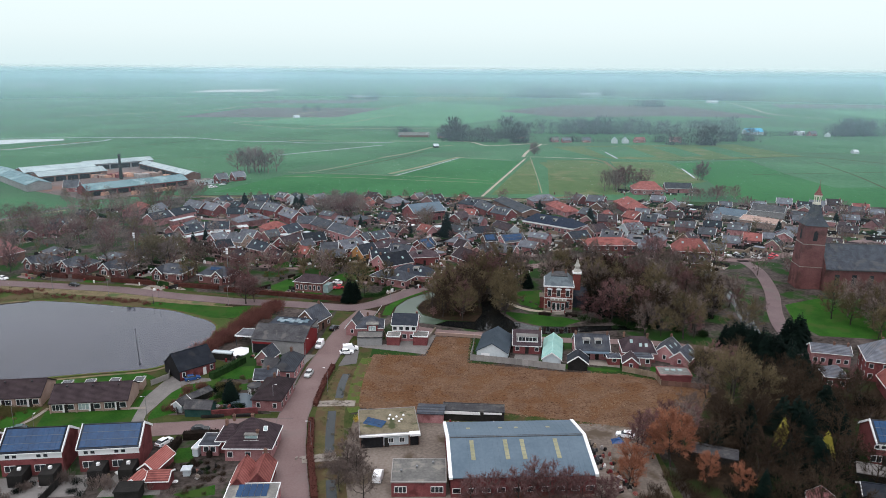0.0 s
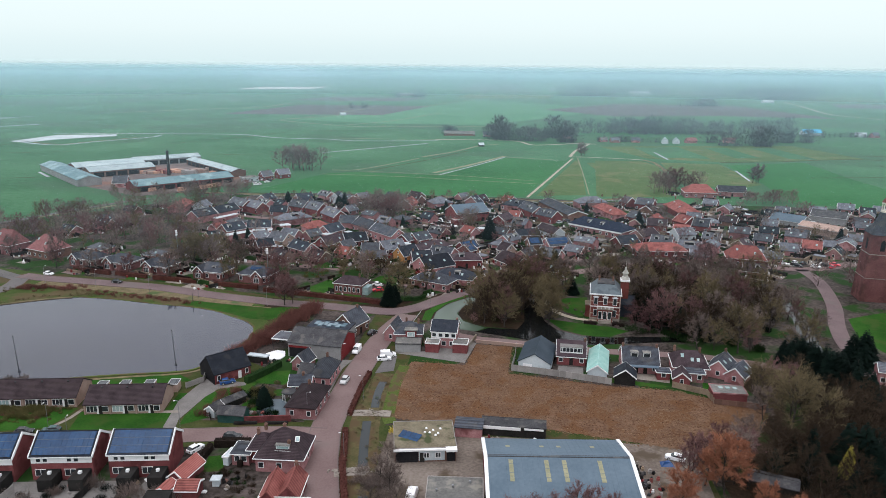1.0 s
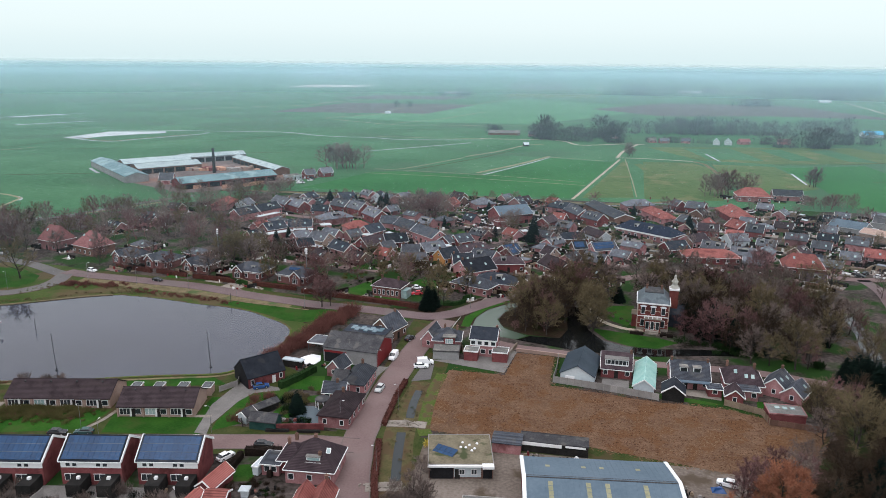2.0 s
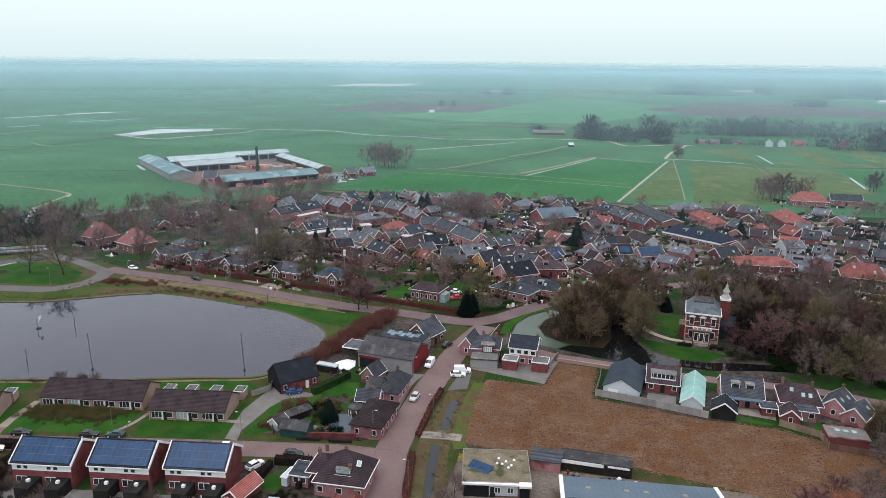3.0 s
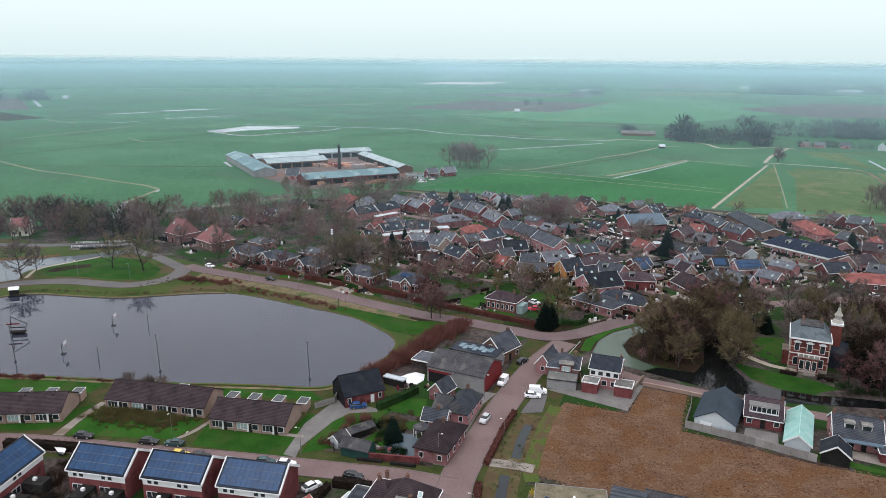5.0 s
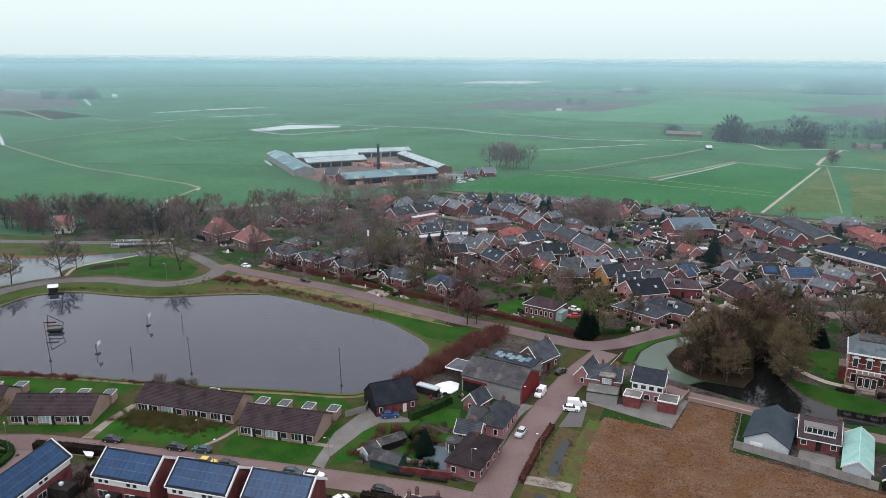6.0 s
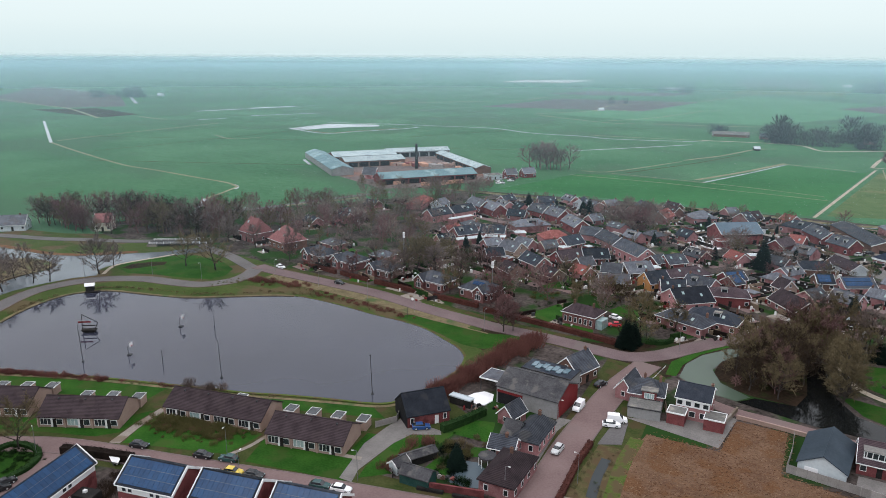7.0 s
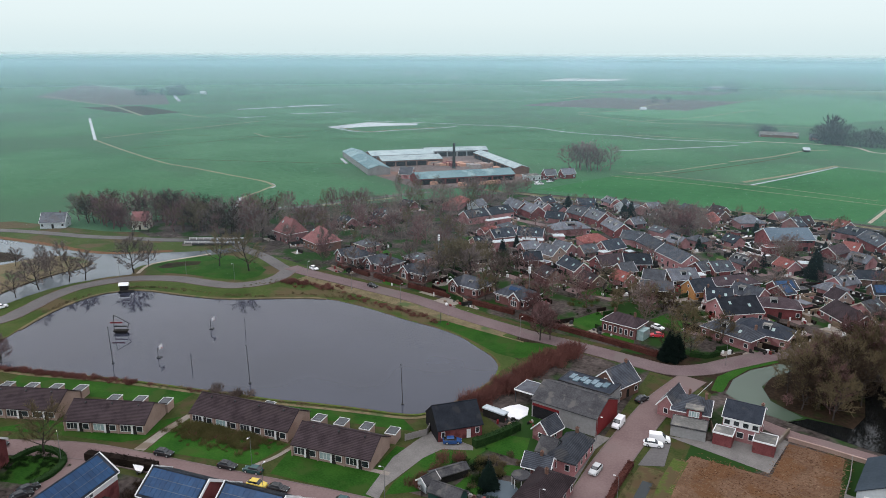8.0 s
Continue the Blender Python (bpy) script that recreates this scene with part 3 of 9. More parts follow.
strip("river_bank", [(-345, 236), (-325, 238), (-304, 240), (-286, 241), (-266, 241), (-254, 244.5), (-246, 250), (-236, 258)], 1.6, 0.11, "reed", "brown reed edge of the river", "bank")
strip("river_bank", [(-252, 231.5), (-248, 228), (-247, 222), (-248.5, 213), (-247.4, 202), (-244.6, 190)], 0.7, 0.14, "dark_ground", "dark muddy river edge", "bank")
sheet("water_moat_algae", [(-17, 226), (-16.3, 235), (-12.9, 243), (-6.5, 250.5), (1.5, 254), (3.5, 251), (-3, 247.5), (-7.5, 241), (-9.5, 234), (-7, 226.5), (0, 221), (-3, 217.5), (-11, 220)], 0.07, "algae_water", "pale green algae-covered moat", "moat")
sheet("water_moat", [(-3, 217.2), (5, 214.6), (13, 211.8), (22, 210.5), (32, 209.5), (40, 211), (50, 213), (60, 214), (60, 218), (48, 217.5), (38, 216), (29, 216.8), (22.5, 221), (19, 229), (18, 239), (18.5, 250), (14, 250), (13, 240), (12.6, 228), (10, 220.5), (1, 221)], 0.07, "moat_water", "dark moat water round the manor garden", "moat")
sheet("water_park_pond", [(58, 232), (70, 226), (84, 230), (88, 240), (78, 250), (66, 246)], 0.07, "moat_water", "small dark pond among the park trees", "pond")
sheet("water_church_moat", [(93, 208), (98, 208), (101, 222), (105.5, 240), (106, 256), (102.5, 255), (100.5, 238), (96, 222)], 0.07, "ditch_water", "narrow grey moat beside the church lane", "moat")


def field_line(half, material, pts):
    """A ditch, track or rough strip between the meadows."""
    if material in ("sky_water", "snow_white"):
        # both names give the water that has reflected sky in its colour
        strip("water_ditch", pts, half, 0.10, "sky_water", "ditch water with reflected sky put into its pale colour", "ditch")
    elif material == "path":
        strip("field_track", pts, half, 0.12, "path", "pale gravelled farm road", "track")
    elif material == "ploughed":
        strip("field_strip", pts, half, 0.11, "ploughed", "long bare strip of arable land", "field")
    elif material == "verge":
        strip("field_ditch", pts, half, 0.09, "verge", "thin dark ditch between meadows", "ditch")
    else:
        strip("field_edge", pts, half, 0.11, material, "straw-coloured rough field edge", "track")


field_line(1.4, "sky_water", [(-805, 658), (-696, 577), (-603, 508)])
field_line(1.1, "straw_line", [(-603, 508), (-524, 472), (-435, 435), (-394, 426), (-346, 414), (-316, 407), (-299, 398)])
field_line(1.0, "sky_water", [(-306, 403), (-299, 398), (-295, 391)])
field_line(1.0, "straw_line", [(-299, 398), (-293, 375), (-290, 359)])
field_line(1.3, "sky_water", [(-290, 359), (-272, 332), (-265, 320)])
field_line(0.8, "sky_water", [(-262, 328), (-252, 351)])
field_line(3, "sky_water", [(-1755, 1368), (-1322, 1171)])
field_line(3, "sky_water", [(-1120, 1088), (-1046, 1024), (-957, 947)])
field_line(2.4, "sky_water", [(-1111, 1094), (-1117, 1162)])
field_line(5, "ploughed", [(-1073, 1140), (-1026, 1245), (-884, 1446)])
field_line(4.5, "sky_water", [(-753, 862), (-726, 930)])
field_line(8, "sky_water", [(-726, 944), (-704, 986), (-689, 1010)])
field_line(2, "sky_water", [(-689, 1010), (-672, 1043)])
field_line(2, "sky_water", [(-654, 754), (-638, 788)])
field_line(3, "sky_water", [(-635, 836), (-582, 913)])
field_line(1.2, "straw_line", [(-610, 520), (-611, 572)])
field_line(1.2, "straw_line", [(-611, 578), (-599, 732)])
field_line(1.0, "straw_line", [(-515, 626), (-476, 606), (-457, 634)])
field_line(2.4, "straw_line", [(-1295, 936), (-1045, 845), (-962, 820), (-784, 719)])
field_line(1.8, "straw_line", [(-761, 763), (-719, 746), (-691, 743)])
field_line(1.6, "sky_water", [(-494, 800), (-454, 806), (-412, 813), (-348, 818), (-314, 821), (-279, 819), (-239, 794), (-206, 786), (-177, 785), (-147, 773), (-115, 775), (-70, 784), (-56, 787)])
field_line(1.3, "sky_water", [(-155, 663), (-109, 710), (-65, 757)])
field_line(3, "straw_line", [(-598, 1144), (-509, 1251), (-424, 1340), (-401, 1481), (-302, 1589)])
field_line(3, "sky_water", [(-585, 1574), (-536, 1548)])
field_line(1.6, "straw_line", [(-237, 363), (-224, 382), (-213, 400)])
field_line(1.2, "sky_water", [(-331, 516), (-312, 496)])
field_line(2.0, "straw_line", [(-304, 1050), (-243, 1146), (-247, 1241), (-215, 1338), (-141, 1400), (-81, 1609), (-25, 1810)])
field_line(1.6, "straw_line", [(-299, 1031), (-183, 952), (-120, 963), (-58, 966), (-6, 981)])
field_line(1.5, "straw_line", [(-191, 973), (-140, 1060), (-97, 1207), (-69, 1248)])
field_line(1.2, "straw_line", [(-266, 1229), (-175, 1149)])
field_line(0.6, "straw_line", [(-124, 534), (-62, 528), (-28, 520), (16, 511), (35, 506)])
field_line(1.2, "straw_line", [(-172, 798), (-116, 796), (-60, 800)])
field_line(1.8, "path", [(-60, 800), (21, 800), (43, 760), (68, 767), (93, 781), (111, 776)])
field_line(1.6, "straw_line", [(-60, 644), (-50, 661), (-36, 684), (-23, 714), (-9, 746), (8, 758)])
field_line(1.8, "straw_line", [(-42, 550), (-30, 572), (-13, 604), (13, 660)])
field_line(0.8, "sky_water", [(-37, 541), (-12, 594), (13, 652)])
field_line(0.9, "straw_line", [(13, 656), (32, 649), (59, 638)])
field_line(0.9, "straw_line", [(-121, 555), (-100, 562), (-61, 636)])
field_line(0.6, "straw_line", [(-99, 553), (-28, 539), (32, 520)])
field_line(0.9, "path", [(24, 453), (44, 534), (73, 651)])
field_line(0.4, "straw_line", [(78, 656), (70, 544), (64, 468)])
field_line(1.4, "path", [(72, 664), (82, 710), (92, 741), (105, 781)])
field_line(1.2, "path", [(72, 664), (100, 661), (134, 651)])
field_line(1.8, "rough_grass", [(134, 651), (140, 631), (138, 578)])
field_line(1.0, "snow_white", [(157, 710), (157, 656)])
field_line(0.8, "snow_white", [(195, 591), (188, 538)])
field_line(1.4, "verge", [(198, 642), (252, 654), (336, 680), (388, 633)])
field_line(2.5, "path", [(691, 1788), (633, 1514), (597, 1329), (634, 1203)])
sheet("water_flooded_meadow", [(-488, 716), (-479, 783), (-420, 800), (-411, 782), (-434, 761), (-455, 734), (-463, 708)], 0.09, "sky_water", "sheet of meadow water coloured white like the reflected sky", "water")
strip("water_meadow_edge", [(-488, 716), (-425, 689), (-403, 721), (-370, 775), (-368, 798)], 1.5, 0.10, "sky_water", "ditch round a flooded meadow, coloured like the reflected sky", "ditch")
strip("field_edge", [(-479, 720), (-424, 695), (-408, 724), (-378, 776)], 1.6, 0.09, "rough_grass", "rough dark bank round a flooded meadow", "bank")
sheet("water_lake", [(-784, 2217), (-776, 2475), (-549, 2563), (-577, 2300)], 0.12, "lake_sand", "pale distant sheet of sand and water", "lake")
# long narrow parcels beyond the village, grazed differently
rnd = random.Random(8)
for x0, y0, w, d, k, ang in ((92, 474, 7.5, 150, 5, 4), (150, 668, 24, 85, 7, 4)):
    ca, sa = math.cos(radians(ang)), math.sin(radians(ang))
    for i in range(k):
        def at(u, v):
            return x0 + u * ca - v * sa, y0 + u * sa + v * ca
        u0, u1 = i * w + rnd.uniform(0, 0.6), (i + 1) * w - rnd.uniform(0.3, 0.9)
        sheet("field_strip", [at(u0, 0), at(u1, rnd.uniform(-6, 6)), at(u1, d + rnd.uniform(-9, 9)), at(u0, d)], 0.06 + 0.004 * (i % 2), rnd.choice(["meadow_dull", "meadow_dull", "meadow"]), "narrow strip of winter pasture", "field")
# thin dark ditches between the meadows
for x0, y0, x1, y1 in ((-700, 640, -460, 900), (-620, 560, -380, 640), (-560, 900, -300, 940), (-300, 620, -160, 660), (-330, 700, -240, 860), (-90, 560, -20, 700), (-700, 900, -600, 1200), (-420, 950, -330, 1250), (240, 560, 420, 590), (300, 470, 330, 640), (330, 700, 620, 760), (-900, 760, -560, 860), (-250, 880, -100, 900), (120, 1080, 420, 1130), (-480, 440, -300, 500), (-520, 480, -470, 700)):
    strip("field_ditch", [(x0, y0), ((x0 + x1) / 2 + 4, (y0 + y1) / 2), (x1, y1)], 0.8, 0.07, "verge", "thin dark ditch between meadows", "ditch")

# ---- roads ----
KERB = Builder()


def road(name, pts, half, material, label, z=0.10, kerb=True):
    if kerb:
        for side in (-1, 1):
            band(KERB, pts, 0.14, 0.0, z + 0.05, offset=side * (np.mean(half) + 0.13))
    return strip(name, pts, half, z, material, label, "road", depth=z)


MAIN = [(-25.5, 231), (-30, 214), (-32.2, 199.3), (-34, 182), (-34.6, 170.6), (-35.2, 161.4), (-35.2, 152.8), (-34.1, 146), (-33.1, 139.4), (-30.2, 126.7), (-26.5, 112), (-20, 88), (-12, 60)]
POND_ROAD = [(-178, 262), (-168, 259.3), (-152, 257), (-137, 254.8), (-120.6, 252.3), (-106.4, 248.1), (-94.3, 244.4), (-79.6, 241), (-72, 239.2), (-54.6, 237.1), (-41.7, 234.8), (-31, 233.5), (-23, 238.5), (-17, 246), (-9, 255.5), (0, 265), (12, 274), (30, 284)]
road("road_main_street", MAIN, 3.3, "brick_road", "village street of mauve-red clinker bricks")
road("road_side_street", [(-35, 150.6), (-46, 150.4), (-57, 149), (-69, 147.3), (-82.5, 145.3), (-106, 141.3), (-121, 139), (-133, 136.4), (-145, 131.5), (-160, 124), (-180, 112)], 2.8, "brick_road", "side street of red clinker bricks", z=0.104)
road("road_branch", [(-131.5, 135.5), (-127.6, 130.5), (-126.2, 124), (-125.4, 112), (-122, 90)], 2.5, "brick_road", "side street of red clinker bricks", z=0.096, kerb=False)
road("road_pond_side", POND_ROAD, 2.9, "brick_grey", "brick road along the villas and the pond", z=0.108)
road("road_bend", [(-236, 140), (-221, 172), (-222.5, 185), (-226.5, 196), (-228, 207), (-224.5, 217), (-219, 224), (-212, 228.3), (-203, 231.5), (-191, 232.6), (-181.5, 234.6), (-175, 241.5), (-173.5, 249.5), (-176, 258.5)], 2.9, "asphalt", "grey asphalt road bending round the pond", z=0.112)
road("road_bridge", [(-174, 257), (-182, 261), (-196, 268.5), (-211, 274), (-229, 281.5), (-245, 273.5), (-256, 268.5), (-274, 263), (-288, 258), (-317, 252), (-345, 243), (-420, 215)], 2.6, "asphalt", "asphalt road along the river", z=0.100, kerb=False)
road("road_factory", [(-268, 322), (-243, 356), (-228, 386), (-213, 412), (-204, 424)], 2.2, "asphalt", "narrow farm road to the brickworks", z=0.09, kerb=False)
road("road_church_lane", [(104, 190), (107, 214), (112, 232), (121, 255), (128, 283), (128, 300)], 2.5, "brick_grey", "brick lane to the church", z=0.09, kerb=False)
road("road_moat_lane", [(-10, 214.5), (-3, 211.5), (4, 210.2), (12.5, 208.6), (22, 206.4), (40, 204.5), (62, 203), (85, 196), (104, 190)], 2.0, "brick_road", "narrow brick lane along the moat", z=0.094, kerb=False)
road("road_village", [(6, 262), (-4, 272), (-12, 284), (-21, 296.5), (-31, 307), (-40, 319), (-50, 328.5), (-62, 339), (-77, 352), (-92, 364), (-120, 376), (-150, 385)], 2.4, "brick_road", "narrow village street between brick houses", z=0.09, kerb=False)
road("road_village_east", [(30, 284), (60, 300), (95, 312), (128, 300), (165, 318), (215, 345)], 2.8, "brick_road", "village street of red brick", z=0.09, kerb=False)
thing("kerb", Matrix(), "pale concrete kerb stones along the streets", "kerb", mesh=KERB.mesh("kerb", "kerb"), kind="structure")
sheet("pavement_corner", [(-41.5, 157), (-38.6, 157), (-38.2, 186), (-36.6, 192), (-39.5, 192), (-40, 175)], 0.13, "paving", "brick pavement along the houses", "pavement", depth=0.12)
sheet("pavement_parking", [(-27.5, 196), (-24.6, 196), (-24.2, 186), (-29, 184)], 0.085, "asphalt", "parking bay beside the street", "pavement")
sheet("pavement_apron", [(-26, 198.5), (-5.4, 193), (-2.4, 208), (-7, 210.4), (-16, 200.8)], 0.06, "paving", "grey brick forecourt of two houses", "pavement")
sheet("pavement_drive", [(-69, 150.5), (-72, 150.8), (-74, 164), (-73, 172), (-71.8, 178), (-64, 176), (-61.3, 175.5), (-60.6, 174), (-66.5, 171.5), (-68.4, 166.7), (-70, 154.7)], 0.06, "paving", "paved drive to the dark barn", "pavement")
sheet("pavement_footpath", [(-123.2, 142), (-120.8, 142.6), (-122.2, 149), (-123.0, 158.4), (-124.7, 158), (-124.4, 150)], 0.065, "concrete", "concrete footpath between bungalows", "pavement")
sheet("pavement_yard", [(-21, 153), (-7, 153), (46, 152), (44, 120), (30, 110), (-22, 108)], 0.04, "yard_sand", "worn sandy yard round the workshops", "pavement")
sheet("pavement_court", [(19.4, 188), (26.4, 186.4), (27, 192.6), (20.4, 193.4)], 0.06, "paving", "grey paved courtyard behind the fence", "pavement")
sheet("pavement_court_east", [(37.5, 187), (48.4, 184.5), (49.5, 189.5), (38, 190)], 0.06, "concrete", "sandy paved back yard", "pavement")
sheet("pavement_back_yard", [(-66, 129.6), (-56.6, 131), (-54.4, 122.6), (-66, 121.5)], 0.05, "paving", "paved back yard between sheds", "pavement")
sheet("pavement_back_yard_west", [(-104, 126), (-70, 129.5), (-69, 122), (-104, 118.5)], 0.05, "paving", "paved back yards with bins and pots", "pavement")
strip("pavement_lawn_path", [(-97, 148.6), (-95.3, 153), (-94.6, 158)], 0.5, 0.07, "concrete", "narrow concrete garden path", "path")
strip("pavement_terrace", [(-82, 157.3), (-71.5, 158.6)], 0.6, 0.07, "concrete", "terrace slabs behind the bungalow", "path")
for name, pts in (("lawn", [(-92.3, 148), (-70.7, 150.3), (-71.6, 158.4), (-94.3, 156.5)]), ("lawn", [(-120.6, 143.2), (-97.5, 148.6), (-95.9, 158.3), (-122.8, 158), (-122, 149)]), ("lawn", [(-75.2, 158.3), (-71.7, 158.5), (-72.9, 168.5), (-75.6, 168.2)]),
                  ("lawn", [(-68.2, 170), (-61.5, 174), (-58, 176.6), (-62.5, 157), (-68.7, 152.3), (-69.3, 156)]), ("lawn", [(-60, 182.3), (-51.8, 184), (-49.8, 175), (-58.6, 175.5)]),
                  ("lawn", [(-158, 133), (-146, 137.6), (-128, 142.6), (-124.6, 146), (-125, 157), (-128, 153), (-150, 143)]), ("lawn", [(-178, 154), (-154, 161), (-131, 166.8), (-131, 160), (-155, 153), (-176, 146)]),
                  ("lawn", [(-130, 166), (-110, 171), (-94, 175.6), (-80, 178.8), (-75, 175.3), (-94.7, 170.6), (-120, 166)]), ("lawn", [(-56.2, 133.6), (-52, 134.5), (-53.5, 140.5), (-57, 139.8)]), ("lawn", [(-52, 122.7), (-48.1, 124.3), (-44.8, 126.1), (-43.8, 122.7), (-48.9, 121.4)]),
                  ("lawn", [(-183, 241), (-181, 247), (-184, 255), (-196, 262), (-210, 264), (-221, 259), (-228, 250), (-226, 238), (-216, 234), (-206, 237), (-195, 238)]),
                  ("lawn", [(23.5, 248), (28, 253.5), (36, 255), (34.5, 240), (31.5, 234.5), (26.5, 238.5)]), ("lawn", [(19.5, 231), (23.5, 230), (31.4, 227.5), (40, 225), (45, 222), (38, 217), (30, 217.4), (24, 221.5)]),
                  ("lawn", [(116, 210), (114, 222), (119, 240), (133, 247), (160, 247), (150, 225), (136, 207)]), ("lawn", [(-20.5, 226), (-20, 235), (-15, 244.6), (-7, 253.5), (-6, 252.5), (-13.5, 243), (-17, 234), (-17.8, 226)]),
                  ("lawn", [(-66, 255), (-58, 249.5), (-44, 247), (-46, 262), (-60, 268)]), ("lawn", [(32.5, 183.6), (46, 181.5), (48, 182.5), (33, 187)]), ("lawn", [(56, 181.5), (60, 180.6), (60.5, 185), (57, 185.5)]),
                  ("lawn", [(-96, 240.5), (-72, 233.6), (-60, 236.6), (-62, 233.5), (-69, 222), (-76, 222.6), (-92, 231), (-104, 235.6)]), ("lawn", [(-80, 292), (-70, 283), (-56, 284), (-57, 291), (-70, 297)]), ("lawn", [(-140.4, 127.8), (-140, 132.2), (-136, 133.2), (-131.8, 131.6), (-129.8, 128), (-130, 124), (-137, 122)]), ("lawn", [(-44, 268), (-34, 262), (-30, 270), (-40, 277)]), ("lawn", [(-119, 300), (-106, 291), (-98, 294), (-106, 302)])):
    sheet(name, pts, 0.05, "lawn", "trimmed green winter lawn", "lawn")
sheet("soil_mound", [(-223.2, 240), (-223.8, 244), (-219, 249.4), (-214, 252), (-211.8, 248.4), (-216, 243.6), (-220, 238.4)], 0.07, "dark_ground", "bare dark soil patch on the green", "soil")
strip("verge", [(-166, 253.5), (-152, 251.3), (-137, 249.2), (-120.6, 246.7), (-106, 242.6), (-94, 239.6), (-79, 236.6)], 2.2, 0.06, "rough_grass", "yellowed grass verge beside the road", "verge")
strip("verge_path", [(-166, 250.5), (-137, 246.6), (-116, 243), (-95, 237.6), (-72, 233.4)], 0.35, 0.09, "rough_grass", "worn footpath along the bank", "path")
strip("verge_hedgerow", [(-166, 264.4), (-152, 262), (-137, 259.8), (-120.6, 257.3), (-100, 252), (-72, 244.4), (-46, 240.6)], 1.2, 0.06, "verge", "mossy verge under the hedges", "verge")
strip("verge_ditch", [(-25.2, 184), (-26.6, 170), (-27, 158), (-25.6, 146), (-24.4, 136), (-21, 118)], 3.4, 0.05, "ditch_bank", "mossy brown ditch banks with dry grass", "verge")
strip("verge_green", [(-21.6, 190), (-22.6, 178), (-22.2, 162), (-21, 157)], 1.5, 0.065, "grass_bright", "yellow-green grass strip beside the ditch", "verge")
for pts in ([(-26, 179), (-26.3, 172), (-25.9, 164.4)], [(-26.6, 157.6), (-25.6, 148), (-24.2, 138)], [(-22.4, 128), (-20, 115)]):
    strip("water_roadside_ditch", pts, 1.0, 0.08, "ditch_water", "grey water in the roadside ditch", "ditch")
for pts in ([(-30.6, 161.2), (-26, 161.6), (-21.6, 161.5)], [(-29.6, 135.4), (-26, 136.2), (-22.6, 137)]):
    strip("culvert", pts, 1.5, 0.16, "concrete", "rough concrete crossing over the ditch", "culvert", depth=0.16)
rnd = random.Random(19)
for cx, cy in ((-26, 161.5), (-26, 136.2)):
    b = Builder()
    for i in range(60):
        x, y, w, z = cx + rnd.gauss(0, 2.2), cy + rnd.gauss(0, 0.6), rnd.uniform(0.08, 0.32), rnd.uniform(0.06, 0.22)
        b.post([(x - w, y - w * 0.7), (x + w * 0.8, y - w), (x + w, y + w * 0.6), (x - w * 0.7, y + w)], 0.1, 0.16 + z)
    thing("rubble", Matrix(), "pale broken stones on the ditch crossing", "rubble", mesh=b.mesh("rubble", "concrete"), kind="stuff")
strip("manor_drive", [(21, 250), (21.8, 244.6), (24, 237.5), (29, 232.6), (34, 231), (41, 230.6)], 1.0, 0.09, "path", "pale gravel drive to the manor", "path")

strip("footpath", [(-223, 229), (-228, 238.5), (-226.4, 246), (-222, 255), (-219, 262)], 0.7, 0.09, "path", "pale gravel path across the green", "path")
sheet("flower_bed", [(-223.5, 238.5), (-220, 248.6), (-214.5, 250.6), (-213.9, 245.6), (-219.4, 238.2)], 0.08, "dark_ground", "bare dark planting bed on the green", "bed", kind="")
# the fallow field, uneven and tufted
FALLOW = [(-21.2, 160), (-21.6, 186), (-20, 192.6), (-5, 191.6), (-2.4, 207), (8, 206), (6.4, 187), (32, 181.4), (48, 180), (68, 171), (61, 158), (47, 149.6), (14, 157.5), (-5, 156.6)]


def inside(poly, x, y):
    hit = False
    for (x0, y0), (x1, y1) in zip(poly, poly[1:] + poly[:1]):
        if (y0 > y) != (y1 > y) and x < (x1 - x0) * (y - y0) / (y1 - y0) + x0:
            hit = not hit
    return hit


sheet("lawn", [(-58.6, 159.5), (-53, 160), (-53, 164), (-57.5, 166)], 0.05, "lawn", "small garden lawn between shrubs", "lawn")
sheet("lawn", [(-51.5, 168.5), (-47, 170), (-48, 173.5), (-53, 172)], 0.05, "lawn", "small garden lawn between shrubs", "lawn")
sheet("field_fallow", FALLOW, 0.06, "dead_grass", "fallow field of flattened brown reed grass", "field")
rnd = random.Random(11)
for count, lo, hi, material, label in ((36000, 0.06, 0.26, "reed", "flattened tufts of dry brown grass"), (16000, 0.08, 0.32, "reed_pale", "pale bleached streaks of lodged grass"), (12000, 0.08, 0.34, "reed_dark", "dark brown streaks of dead stalks")):
    b = Builder()
    while len(b.f) < count:
        x, y = rnd.uniform(-22, 67), rnd.uniform(150, 208)
        if not inside(FALLOW, x + rnd.gauss(0, 0.8), y + rnd.gauss(0, 0.8)):
            continue
        drift = 0.5 * math.sin(x * 0.21 + 0.4 * math.sin(y * 0.3)) + 0.5 * math.sin(y * 0.33 + x * 0.08)
        if material != "reed" and rnd.random() > 0.5 + (0.5 if material == "reed_pale" else -0.5) * drift:
            continue
        a, r, hgt = rnd.uniform(-0.9, 0.9), rnd.uniform(lo, hi), rnd.uniform(0.07, 0.16)
        lx, ly = rnd.gauss(0.25, 0.3), rnd.gauss(0.0, 0.2)
        b.add([(x + r * math.cos(a), y + r * math.sin(a), 0.03), (x - r * math.cos(a), y - r * math.sin(a), 0.03), (x + lx, y + ly, hgt)], [(0, 1, 2)])
    thing("reed_tufts", Matrix(), label, "grass", mesh=b.mesh("reed_tufts", material), kind="stuff")

